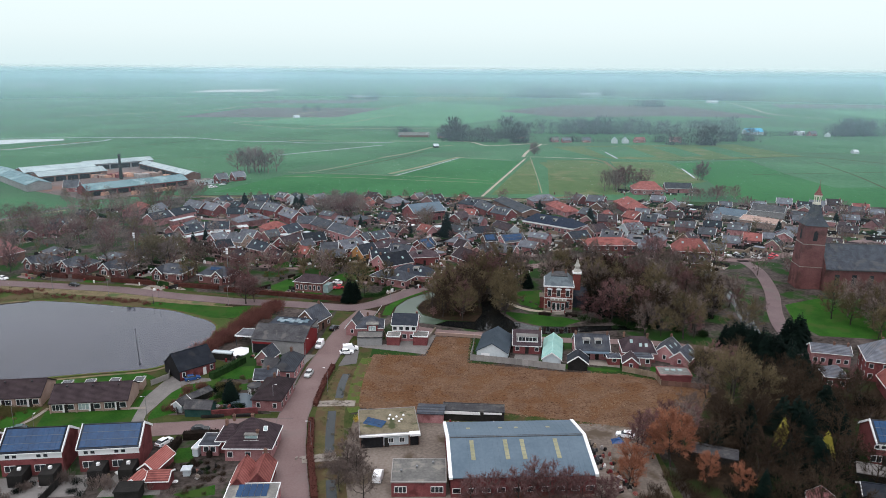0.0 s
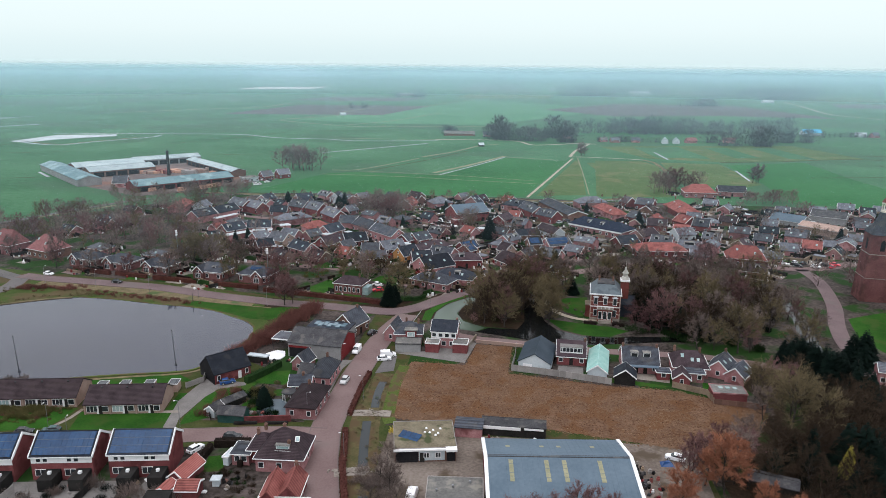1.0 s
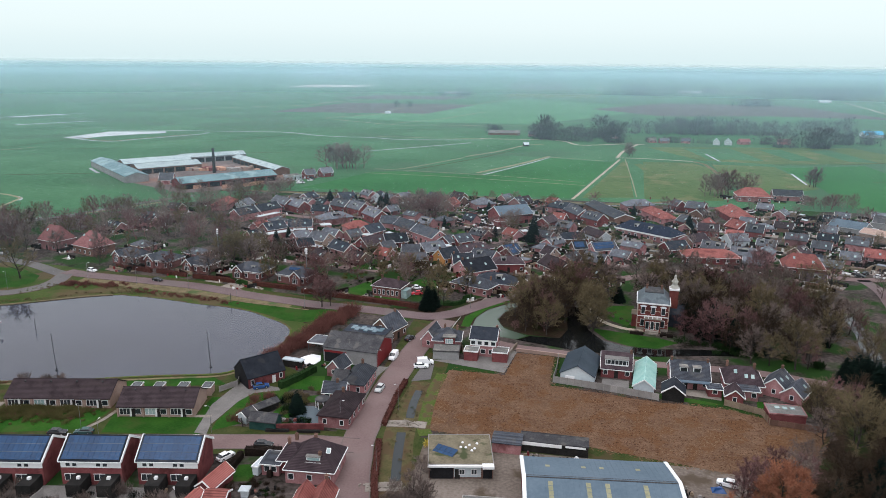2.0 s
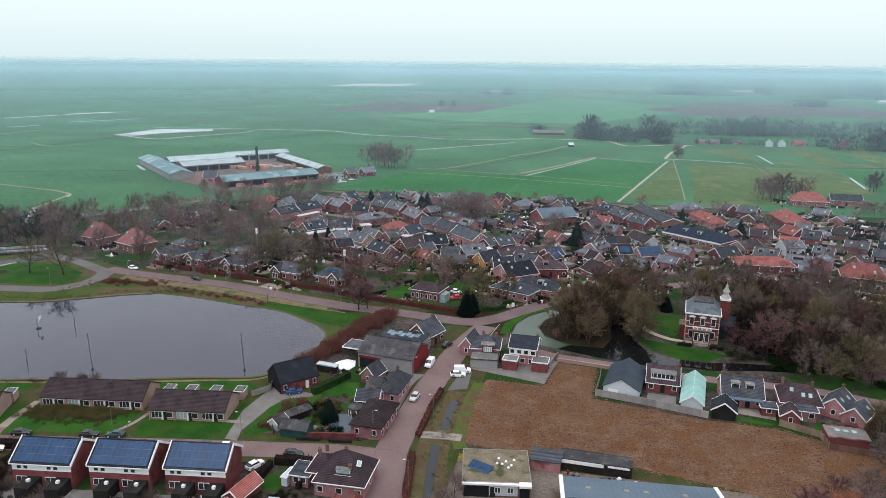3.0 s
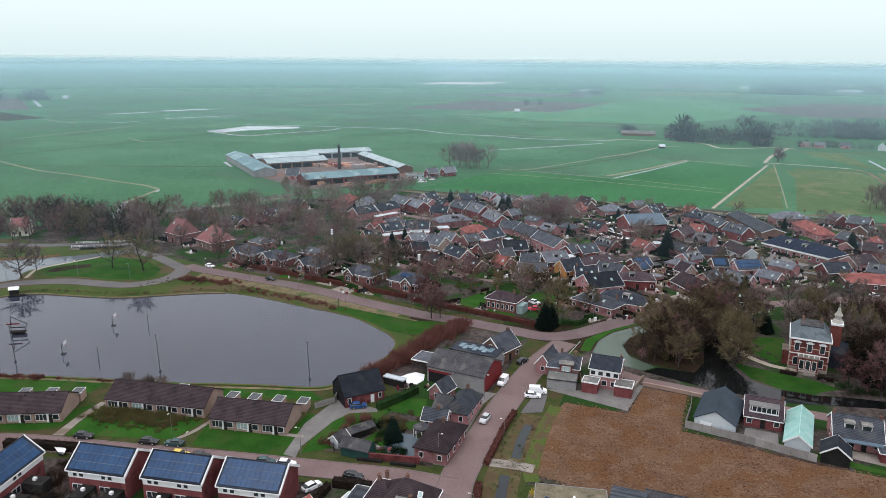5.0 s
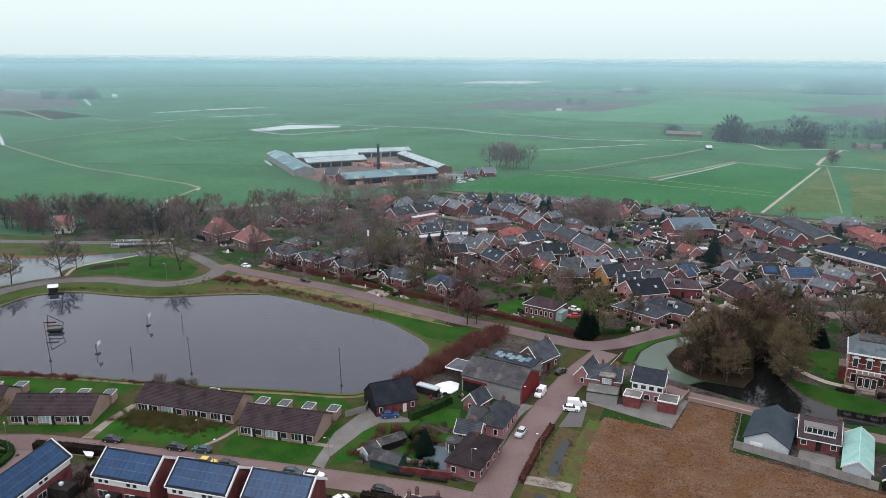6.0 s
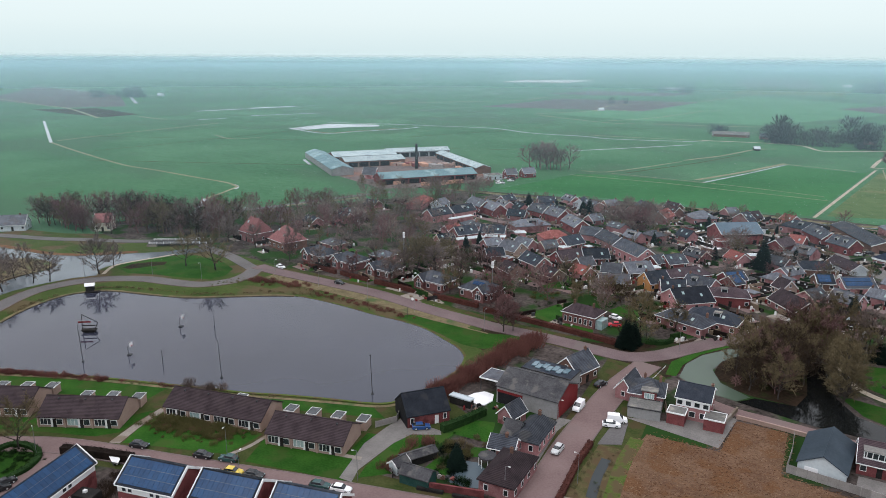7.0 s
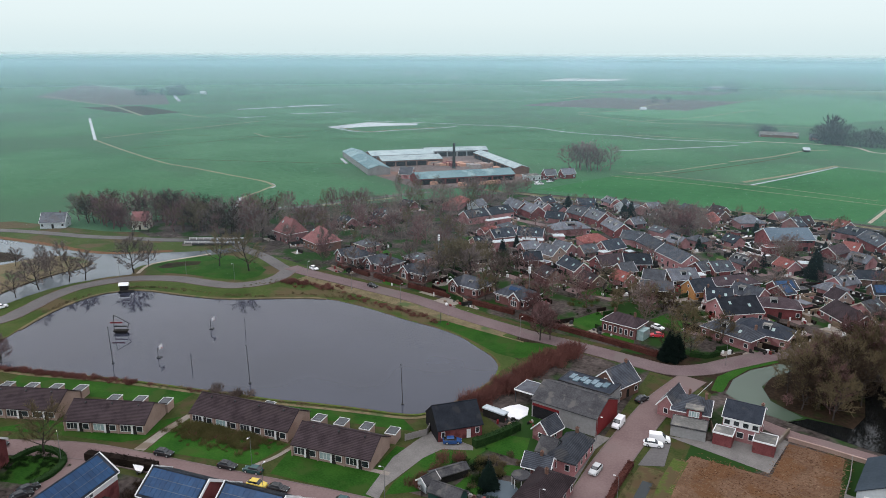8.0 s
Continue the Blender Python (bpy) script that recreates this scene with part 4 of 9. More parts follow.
# ---- haze over the plain, imitated by tinted sheets ----
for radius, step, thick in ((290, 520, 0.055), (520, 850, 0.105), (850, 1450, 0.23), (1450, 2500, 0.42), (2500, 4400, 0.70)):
    # each tinted sheet imitates the haze from its own distance to the next
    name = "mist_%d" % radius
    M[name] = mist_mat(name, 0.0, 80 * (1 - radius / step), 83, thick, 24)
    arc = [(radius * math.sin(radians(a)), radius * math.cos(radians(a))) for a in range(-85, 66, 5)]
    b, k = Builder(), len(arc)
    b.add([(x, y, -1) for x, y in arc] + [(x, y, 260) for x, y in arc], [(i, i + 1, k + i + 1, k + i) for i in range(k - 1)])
    thing("backdrop_mist", Matrix(), "see-through teal sheet imitating winter haze over the plain", "haze", mesh=b.mesh("backdrop_mist", name, smooth=True), kind="structure")
# the last sheet's tint hides the far ground as haze would
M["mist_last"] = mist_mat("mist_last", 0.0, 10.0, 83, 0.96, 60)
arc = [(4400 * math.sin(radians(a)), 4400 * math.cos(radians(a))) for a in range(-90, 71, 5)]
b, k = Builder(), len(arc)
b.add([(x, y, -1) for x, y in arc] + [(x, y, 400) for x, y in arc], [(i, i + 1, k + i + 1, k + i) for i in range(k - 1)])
thing("backdrop_horizon", Matrix(), "see-through teal sheet imitating haze at the horizon", "haze", mesh=b.mesh("backdrop_horizon", "mist_last", smooth=True), kind="structure")

# ---- houses ----
WINDOWS = {}


def window(parent, place, w, h, tint="pane", trim="white_paint", bars=0):
    """A window on a wall that faces -y at the place: its frame, and a pane for each light."""
    key = (round(w, 2), round(h, 2), tint, trim, bars)
    if key not in WINDOWS:
        t, k = 0.11, bars + 1
        light = (w - t * (k + 1)) / k
        WINDOWS[key] = (Builder().box(-w / 2, -0.06, 0, w / 2, 0.02, h).mesh("window", trim), Builder().box(-light / 2, -0.075, t, light / 2, -0.04, h - t).mesh("pane", tint), light + t)
    ob = part("window", WINDOWS[key][0], parent, place=place)
    for i in range(bars + 1):
        part("pane", WINDOWS[key][1], ob, place=pose((i - bars / 2) * WINDOWS[key][2], 0, 0))
    return ob


DOORS = {}


def door(parent, place, w=1.0, h=2.1, colour="wood_dark"):
    key = (w, h, colour)
    if key not in DOORS:
        DOORS[key] = Builder().box(-w / 2, -0.05, 0.05, w / 2, 0.02, h).mesh("door", colour)
    return part("door", DOORS[key], parent, place=place)


def on_front(u, W, z):
    return pose(u, -W / 2, z)


def on_back(u, W, z):
    return pose(u, W / 2, z, 0, 0, 180)


def on_right(v, L, z):
    return pose(L / 2, v, z, 0, 0, 90)


def on_left(v, L, z):
    return pose(-L / 2, v, z, 0, 0, -90)


def slope(u, up, L, W, wall, ridge, side=-1, lift=0.2):
    """A place on the roof: u along the ridge, up from 0 (eave) to 1 (ridge) on the front (-1) or back (1) slope."""
    tilt = math.degrees(math.atan2(ridge - wall, W / 2))
    p = pose(u, -W / 2 * (1 - up), wall + (ridge - wall) * up, tilt, 0, 0) @ pose(0, 0, lift)
    return p if side < 0 else pose(0, 0, 0, 0, 0, 180) @ p


CACHE = {}


def cached(key, make):
    if key not in CACHE:
        CACHE[key] = make()
    return CACHE[key]


def chimney_mesh(h):
    return cached(("chimney", h), lambda: Builder().box(-0.28, -0.28, 0, 0.28, 0.28, h - 0.35).box(-0.34, -0.34, h - 0.35, 0.34, 0.34, h - 0.22).box(-0.1, -0.1, h - 0.22, 0.1, 0.1, h + 0.05).mesh("chimney", "brick_brown"))


def dormer(parent, place, w, h, depth, tint="pane"):
    """A flat-roofed dormer: white cheeks and fascia, a dark roof, and a window."""
    body = part("dormer", cached(("dormer", w, h, depth), lambda: Builder().box(-w / 2, 0, -1.2, w / 2, depth, h).mesh("dormer", "white_paint")), parent, place=place)
    part("dormer_roof", cached(("droof", w, h, depth), lambda: Builder().box(-w / 2 - 0.15, -0.2, h, w / 2 + 0.15, depth, h + 0.1).mesh("dormer_roof", "bitumen")), body)
    part("pane", cached(("dpane", w, h), lambda: Builder().box(-w / 2 + 0.15, -0.04, 0.2, w / 2 - 0.15, 0.01, h - 0.2).mesh("pane", tint)), body)
    return body


def solar_panel(parent, place, w=1.0, h=1.65):
    if ("panel", w, h) not in CACHE:
        CACHE["panel", w, h] = Builder().box(-w / 2 + 0.004, -h / 2 + 0.01, 0, w / 2 - 0.004, h / 2 - 0.01, 0.05).mesh("solar_panel", "solar")
    return part("solar_panel", CACHE["panel", w, h], parent, place=place)


def skylight(parent, place, tint="pane_light"):
    return part("skylight", cached(("skylight", tint), lambda: Builder().box(-0.4, -0.55, -0.05, 0.4, 0.55, 0.08).mesh("skylight", tint)), parent, place=place)


def row(n, span):
    return [0.0] if n == 1 else [-span / 2 + span * i / (n - 1) for i in range(n)]


def house(x, y, ang, L, W, wall, ridge, roof="slate_mid", walls="brick", shape="gable", hip=None, chim=((0.35, 0),), dorm=(), sky=0, front=3, end=1, storeys=None, barge=True, gutter=True,
          label="", category="house", name="house", group="", trim="white_paint", door_at=0.0, back=0, win=(1.2, 1.3), tint="pane"):
    """A house with its ridge along local x and its front to local -y. chim: places along and across, as shares of the half sizes;
    dorm: (along, width) on the front slope; hip: the run of the hipped ends."""
    thick, oe, og = 0.20, 0.35, 0.22
    h = thing(name, pose(x, y, 0, 0, 0, ang), label or "house", category, group)
    rise = (ridge - wall) / (W / 2)
    b = Builder()
    if shape == "gable":
        b.prism([(-W / 2, 0), (W / 2, 0), (W / 2, wall), (0, ridge), (-W / 2, wall)], -L / 2, L / 2)
    else:
        b.box(-L / 2, -W / 2, 0, L / 2, W / 2, wall)
    part("wall", b.mesh("wall", walls), h)
    b = Builder()
    if shape == "gable":
        ye, ze = W / 2 + oe, wall - oe * rise + 0.02
        zr = ridge + thick
        b.prism([(ye, ze), (ye, ze + thick), (0.14, zr - 0.14 * rise + 0.05), (0.1, zr + 0.12), (-0.1, zr + 0.12), (-0.14, zr - 0.14 * rise + 0.05), (-ye, ze + thick), (-ye, ze), (0, ridge + 0.02)], -L / 2 - og, L / 2 + og)
    elif shape == "hip":
        r = L / 2 - (W / 2 if hip is None else hip)
        r = max(r, 0.05)
        a, c = L / 2 + oe, W / 2 + oe
        b.add([(-a, -c, wall - 0.1), (a, -c, wall - 0.1), (a, c, wall - 0.1), (-a, c, wall - 0.1), (-a, -c, wall + 0.1), (a, -c, wall + 0.1), (a, c, wall + 0.1), (-a, c, wall + 0.1), (-r, 0, ridge), (r, 0, ridge)],
              [(3, 2, 1, 0), (0, 1, 5, 4), (1, 2, 6, 5), (2, 3, 7, 6), (3, 0, 4, 7), (4, 5, 9, 8), (5, 6, 9), (6, 7, 8, 9), (7, 4, 8)])
    else:
        b.box(-L / 2 - 0.2, -W / 2 - 0.2, wall, L / 2 + 0.2, W / 2 + 0.2, wall + 0.2)
    part("roof", b.mesh("roof", roof), h)
    if barge and shape == "gable":
        for s in (-1, 1):
            b = Builder()
            x0, x1 = sorted((s * (L / 2 + og), s * (L / 2 + og + 0.1)))
            ye, ze = W / 2 + oe, wall - oe * rise
            b.prism([(ye, ze - 0.1), (ye, ze + thick + 0.06), (0, ridge + thick + 0.06), (-ye, ze + thick + 0.06), (-ye, ze - 0.1), (0, ridge - 0.1)], x0, x1)
            part("bargeboard", b.mesh("bargeboard", trim), h)
    if gutter:
        zg = wall - (oe * rise if shape == "gable" else 0.0)
        lx = L / 2 + (og if shape == "gable" else oe)
        for s in (-1, 1):
            y0, y1 = sorted((s * (W / 2 + oe), s * (W / 2 + oe + 0.14)))
            part("gutter", Builder().box(-lx, y0, zg - 0.06, lx, y1, zg + 0.08).mesh("gutter", trim), h)
        if shape != "gable":
            for s in (-1, 1):
                x0, x1 = sorted((s * lx, s * (lx + 0.14)))
                part("gutter", Builder().box(x0, -W / 2 - oe, zg - 0.06, x1, W / 2 + oe, zg + 0.08).mesh("gutter", trim), h)
    for u, v in chim:
        zc = wall + (ridge - wall) * (1 - abs(v)) - 0.4 if shape != "flat" else wall
        part("chimney", chimney_mesh(1.6), h, place=pose(u * L / 2, v * W / 2, zc))
    for u, w in dorm:
        part_place = pose(u * L / 2, -W / 2 * 0.62, wall + (ridge - wall) * 0.38)
        dormer(h, part_place, w, 1.35, W * 0.24)
    for i in range(sky):
        skylight(h, slope(L * (0.37 - 0.74 * ((i * 0.618 + 0.2) % 1)), 0.45 + 0.2 * (i % 2), L, W, wall, ridge))
    storeys = storeys or (2 if wall > 4.6 else 1)
    for k in range(storeys):
        z = 0.9 + 2.75 * k
        if z + win[1] > wall:
            break
        if front:
            for u in row(front, L - 2.2):
                if k == 0 and door_at is not None and abs(u - door_at) < 1.3 and front > 1:
                    door(h, on_front(u, W, 0))
                else:
                    window(h, on_front(u, W, z), win[0], win[1], tint, trim)
        for u in row(back, L - 2.2) if back else ():
            window(h, on_back(u, W, z), win[0], win[1], tint, trim)
        if end:
            for v in row(end, W - 3):
                window(h, on_right(v, L, z), 1.0, win[1], tint, trim)
                window(h, on_left(v, L, z), 1.0, win[1], tint, trim)
    if shape == "gable" and ridge - wall > 2.6 and end:
        window(h, on_right(0, L, wall + 0.4), 0.9, 1.0, tint, trim)
        window(h, on_left(0, L, wall + 0.4), 0.9, 1.0, tint, trim)
    return h


def flat_shed(x, y, ang, L, W, h, walls, roof="bitumen", trim="white_paint", label="flat-roofed shed", category="shed", name="shed", opening=None, edge=0.15):
    """A shed with a flat roof behind a fascia."""
    s = thing(name, pose(x, y, 0, 0, 0, ang), label, category)
    part("wall", Builder().box(-L / 2, -W / 2, 0, L / 2, W / 2, h).mesh("wall", walls), s)
    part("roof", Builder().box(-L / 2, -W / 2, h, L / 2, W / 2, h + 0.08).mesh("roof", roof), s)
    b = Builder()
    b.box(-L / 2 - edge, -W / 2 - edge, h - edge * 0.8, L / 2 + edge, -W / 2, h + 0.06 + edge * 0.9).box(-L / 2 - edge, W / 2, h - edge * 0.8, L / 2 + edge, W / 2 + edge, h + 0.06 + edge * 0.9)
    b.box(-L / 2 - edge, -W / 2, h - edge * 0.8, -L / 2, W / 2, h + 0.06 + edge * 0.9).box(L / 2, -W / 2, h - edge * 0.8, L / 2 + edge, W / 2, h + 0.06 + edge * 0.9)
    part("fascia", b.mesh("fascia", trim), s)
    if opening:
        door(s, on_front(0, W, 0), opening, h * 0.8, "black_wall")
    return s


# bungalow rows by the pond
def bungalow(x, y, ang, L, units, sheds):
    h = house(x, y, ang, L, 9.4, 2.55, 5.1, "tile_brown", "brick_pale", chim=(), front=0, end=0, barge=False, gutter=False, label="low row of bungalows with brown tiled roof and pale brick gables", category="bungalow")
    for i in range(units):
        u0 = -L / 2 + (i + 0.5) * L / units
        w = L / units
        part("bay_panel", cached(("bay", round(w, 1)), lambda: Builder().box(-0.5, -0.06, 0.1, 0.5, 0.0, 2.35).mesh("bay_panel", "white_paint")), h, "white timber front panel", on_front(u0 + w * 0.06, 9.4, 0))
        window(h, on_front(u0 - w * 0.20, 9.52, 0.6), 2.5, 1.6, "pane_light" if i % 3 == 1 else "pane", bars=2)
        window(h, on_front(u0 + w * 0.31, 9.52, 0.7), 1.5, 1.4)
        door(h, on_front(u0 + w * 0.13, 9.54, 0), 0.8, 2.1, "wood_dark")
        part("pier", cached("pier", lambda: Builder().box(-0.14, -0.3, 0, 0.14, 0, 2.5).mesh("pier", "brick_pale")), h, place=on_front(-L / 2 + i * w + 0.15, 9.4, 0))
        part("roof_vent", cached("vent", lambda: Builder().box(-0.15, -0.15, -0.3, 0.15, 0.15, 0.35).mesh("roof_vent", "dark_steel")), h, place=slope(u0, 0.85, L, 9.4, 2.55, 5.1))
    for sx, sy in sheds:
        s = flat_shed(sx, sy, ang, 2.3, 3.1, 2.2, "brick_pale", "bitumen", "white_paint", "small pale brick garden store with white roof edge", edge=0.08)
        part("roof_light", cached("rooflight", lambda: Builder().box(-1.05, -1.4, 2.28, 1.05, 1.4, 2.33).mesh("roof_light", "pane")), s, "dark glass roof")
    return h


bungalow(-84.6, 161.2, 7.5, 17.6, 3, [(-94.7, 167.4), (-89.3, 168.2), (-83.4, 169.1), (-77.5, 170.0)])
bungalow(-109.5, 162.0, 7.5, 24.6, 4, [(-108.7, 167.0)])
bungalow(-135.9, 148.3, 21.6, 18.2, 3, [(-142.4, 153.3), (-136.6, 155.6), (-130.7, 157.6)])
bungalow(-161.3, 142.5, 21.6, 24.4, 4, [(-171.0, 146.2), (-165.2, 148.5), (-159.5, 150.8), (-153.8, 153.1)])


# paired houses with whole roofs of solar panels
def solar_house(x, y, ang, L=11.8, W=8.6, wall=5.3, ridge=8.1):
    h = house(x, y, ang, L, W, wall, ridge, "slate_dark", "brick_red", chim=(), front=0, end=0, label="paired red brick houses with a roof full of blue solar panels", category="house")
    part("timber_band", Builder().box(-L / 2 + 0.05, -W / 2 - 0.05, 3.7, L / 2 - 0.05, -W / 2, wall - 0.05).mesh("timber_band", "white_paint"), h, "white boarded band below the eaves")
    for u in (-4.4, -3.1, 1.5, 2.8):
        window(h, on_front(u, W + 0.1, 3.95), 1.0, 0.85)
    for u in (-4.2, 1.5):
        window(h, on_front(u, W, 0.9), 2.2, 1.5, bars=1)
        window(h, on_front(u + 2.2, W, 0.1), 1.0, 2.1)
    for s in (-1, 1):
        # raised white verge along the gable
        x0, x1 = sorted((s * (L / 2 + 0.10), s * (L / 2 + 0.28)))
        b = Builder()
        for t in (-1, 1):
            o = [(t * (W / 2 + 0.45), wall - 0.25), (0, ridge + 0.15), (0, ridge + 0.48), (t * (W / 2 + 0.45), wall + 0.13)]
            b.prism(o if t > 0 else o[::-1], x0, x1)
        part("verge_cap", b.mesh("verge_cap", "white_paint"), h, "white capping of the gable")
        part("annex", Builder().box(2.9 * s - 0.1 + 1.4 - 1.4, -W / 2 - 4.2, 0, 2.9 * s - 0.1 + 1.4 + 1.4, -W / 2 - 0.1, 2.5).mesh("annex", "wood_dark"), h, "dark timber lean-to store")
        part("vent_pipe", Builder().box(2.9 * s + 1.0, -W / 2 - 2.2, 2.5, 2.9 * s + 1.6, -W / 2 - 1.6, 3.0).mesh("vent_pipe", "white_paint"), h)
    n = int((L - 0.4) / 1.02)
    for k in range(3):
        for i in range(n):
            solar_panel(h, slope(-n * 0.51 + 0.51 + i * 1.02, 0.16 + 0.33 * k, L, W, wall, ridge, lift=0.26), 1.0, 1.6)
    for k in range(2):
        part("rail", Builder().box(-n * 0.51, -0.05, 0, n * 0.51, 0.05, 0.06).mesh("rail", "solar_rail"), h, place=slope(0, 0.325 + 0.33 * k, L, W, wall, ridge, lift=0.27))
    return h


for x, y, ang in ((-67.9, 135.2, 6.5), (-82.5, 133.2, 6.5), (-97.3, 131.0, 6.5)):
    solar_house(x, y, ang)
solar_house(-114.0, 119.6, 99, 18.5, 7.2)
solar_house(-145.2, 121.0, 20, 12)

# the pyramid-roofed house and its red sheds
h = house(-40.6, 139.6, 0, 9.6, 9.4, 3.0, 7.6, "tile_mauve", "brick", "hip", 4.4, chim=((0.0, 0.1), (-0.85, 0.2), (0.35, -0.55)), front=3, dorm=(), label="square brick house with a dark mauve pyramid roof", door_at=None)
dormer(h, pose(0.5, -3.4, 4.1), 2.7, 1.2, 2.6, "pane_light")
part("dormer_sill", Builder().box(-1.1, -3.75, 4.05, 2.1, -3.35, 4.3).mesh("dormer_sill", "white_paint"), h, "white dormer balcony edge")
window(h, slope(3.2, 0.55, 9.6, 9.4, 3.0, 7.6, lift=0.1) @ pose(0, 0, 0, -90), 0.9, 1.1, "pane_light")
house(-45.6, 141.2, 0, 4.6, 6.4, 2.9, 5.4, "tile_mauve", "brick_red", "hip", 2.2, chim=((-0.5, 0.2),), front=1, end=1, door_at=None, label="lower side wing with a dark mauve hip roof", category="annex", name="annex")
house(-49.2, 139.2, 0, 3.6, 4.6, 2.6, 3.0, "slate_mid", "brick", "hip", 1.0, chim=(), front=2, door_at=None, label="low brick annex with a grey roof", category="annex", name="annex")
flat_shed(-51.9, 138.3, 80, 3.6, 1.2, 1.9, "white_wall", "white_wall", label="white corrugated plastic lean-to shed", category="lean-to", name="lean_to")
house(-39.1, 125.6, 92, 8.2, 3.2, 2.5, 4.3, "tile_red", "brick_red", chim=(), front=1, end=1, sky=0, barge=False, label="narrow outbuilding with orange-red tiles", category="outbuilding", name="outbuilding")
house(-35.5, 126.6, 92, 7.8, 3.6, 2.7, 4.6, "tile_red", "brick_red", chim=((0.9, 0),), front=1, end=1, barge=False, label="outbuilding with orange-red tiles and white eaves", category="outbuilding", name="outbuilding")
s = flat_shed(-35.6, 119.4, 3, 9.4, 5.2, 2.9, "brick", "bitumen", label="flat-roofed outbuilding with solar panels", category="outbuilding", name="outbuilding")
for i in range(5):
    for k in range(2):
        solar_panel(s, pose(-2.2 + i * 1.15, -0.9 + k * 1.85, 3.15, 10), 1.05, 1.7)
house(-58.3, 131.6, 78, 6.8, 3.3, 2.0, 3.3, "tile_red", "brick_red", chim=(), front=0, end=1, label="garage with a bright red tiled roof", category="garage", name="garage")
house(-55.4, 126.0, 4, 4.0, 3.6, 2.1, 2.9, "tile_red", "brick_red", chim=(), front=1, end=0, label="low brick shed with red roof", category="shed", name="shed")
house(-59.6, 125.4, 80, 3.4, 2.0, 1.9, 2.5, "tile_red", "wood_dark", chim=(), front=0, end=0, label="tiny timber shed with red roof", category="shed", name="shed")
flat_shed(-59.6, 121.5, 5, 4.4, 3.4, 2.3, "wood_dark", "wood_dark", "wood_dark", "dark timber shed with flat roof")
house(-51.5, 129.6, 5, 1.3, 1.3, 1.5, 2.2, "white_wall", "white_wall", "hip", 0.9, chim=(), front=0, end=0, gutter=False, label="small white pointed garden hut", category="hut", name="hut")

# barn, garden houses and workshop west of the street
h = house(-68.0, 180.0, 44.6, 9.9, 8.6, 2.9, 6.3, "slate_dark", "brick_red", chim=(), front=2, end=0, gutter=False, barge=False, win=(0.9, 1.4), door_at=None, label="red brick barn with a steep black roof", category="barn", name="barn")
part("gable_cladding", Builder().prism([(-4.4, 0.1), (4.4, 0.1), (4.4, 2.95), (0, 6.2), (-4.4, 2.95)], -5.06, -4.97).mesh("gable_cladding", "black_wall"), h, "black timber gable")
door(h, on_front(1.9, 8.6, 0), 0.9, 2.1, "white_paint")
h = house(-41.7, 163.4, 86, 12.2, 7.0, 2.9, 5.6, "tile_brown", "brick", "hip", 4.2, chim=((0.2, 0.0),), front=4, end=2, gutter=False, label="brick corner house with a brown tiled hip roof", door_at=None)
house(-45.6, 172.0, 2, 5.4, 4.4, 2.6, 4.2, "slate_mid", "brick", chim=((0.2, 0),), front=2, label="low slate-roofed back building", category="annex", name="annex")
part_b = Builder().post([(1.9 * math.cos(i * 0.7854 + 0.39), 1.9 * math.sin(i * 0.7854 + 0.39)) for i in range(8)], 2.1, 2.4)
g = thing("garden_pavilion", pose(-47.3, 166.8, 0), "eight-sided garden pavilion with a grey roof", "pavilion")
part("roof", part_b.mesh("roof", "steel_grey"), g)
for i in range(8):
    part("post", cached("pavpost", lambda: Builder().box(-0.06, -0.06, 0, 0.06, 0.06, 2.1).mesh("post", "white_paint")), g, place=pose(1.7 * math.cos(i * 0.7854 + 0.39), 1.7 * math.sin(i * 0.7854 + 0.39), 0))
house(-60.6, 162.6, 55, 7.4, 2.4, 1.8, 2.3, "steel_grey", "wood_dark", chim=(), front=0, end=0, gutter=False, barge=False, label="long weathered timber shed", category="shed", name="shed")
house(-62.6, 158.0, 70, 3.2, 2.4, 1.9, 2.8, "steel_grey", "white_wall", chim=(), front=0, end=1, gutter=False, label="small white-fronted garden shed", category="shed", name="shed")
house(-57.4, 155.8, -3, 6.2, 3.4, 2.2, 3.3, "steel_grey", "green_paint", chim=(), front=0, end=0, gutter=False, barge=False, label="dark green garden shed with grey roof", category="shed", name="shed")
sheet("garden_pond", [(-53, 166.4), (-49.4, 167), (-45.9, 164.4), (-45.6, 158.8), (-49, 157.9), (-52.6, 158.4)], 0.06, "pond_net", "netted garden pond among shrubs", "pond", kind="")
h = house(-41.5, 179.4, 86, 10.4, 5.6, 2.9, 5.1, "slate_mid", "brick", "hip", 1.6, chim=((0.6, 0),), front=4, end=2, gutter=False, label="brick street house with a worn slate roof", win=(0.9, 1.4))
house(-45.6, 178.6, -6, 3.6, 5.6, 2.6, 4.5, "steel_grey", "white_wall", chim=(), front=1, end=0, gutter=False, barge=False, label="white side wing of the street house", category="annex", name="annex")
house(-48.7, 186.2, 72, 5.2, 4.0, 2.5, 4.6, "slate_mid", "brick", chim=(), front=1, end=1, label="small brick garden house with white gable edges", category="outbuilding", name="outbuilding", win=(0.9, 1.2))
h = house(-46.4, 197.9, -9, 15.6, 11.4, 4.3, 6.7, "steel_grey", "grey_wall", chim=(), front=0, end=0, gutter=False, barge=False, label="large grey workshop with corrugated roof", category="workshop", name="workshop")
# black panel put in for the shaded inside of the open doorway
part("sliding_door", Builder().box(-7.4, -5.80, 0.1, -1.0, -5.72, 2.9).mesh("sliding_door", "black_wall"), h, "wide black panel for the doorway's dark inside")
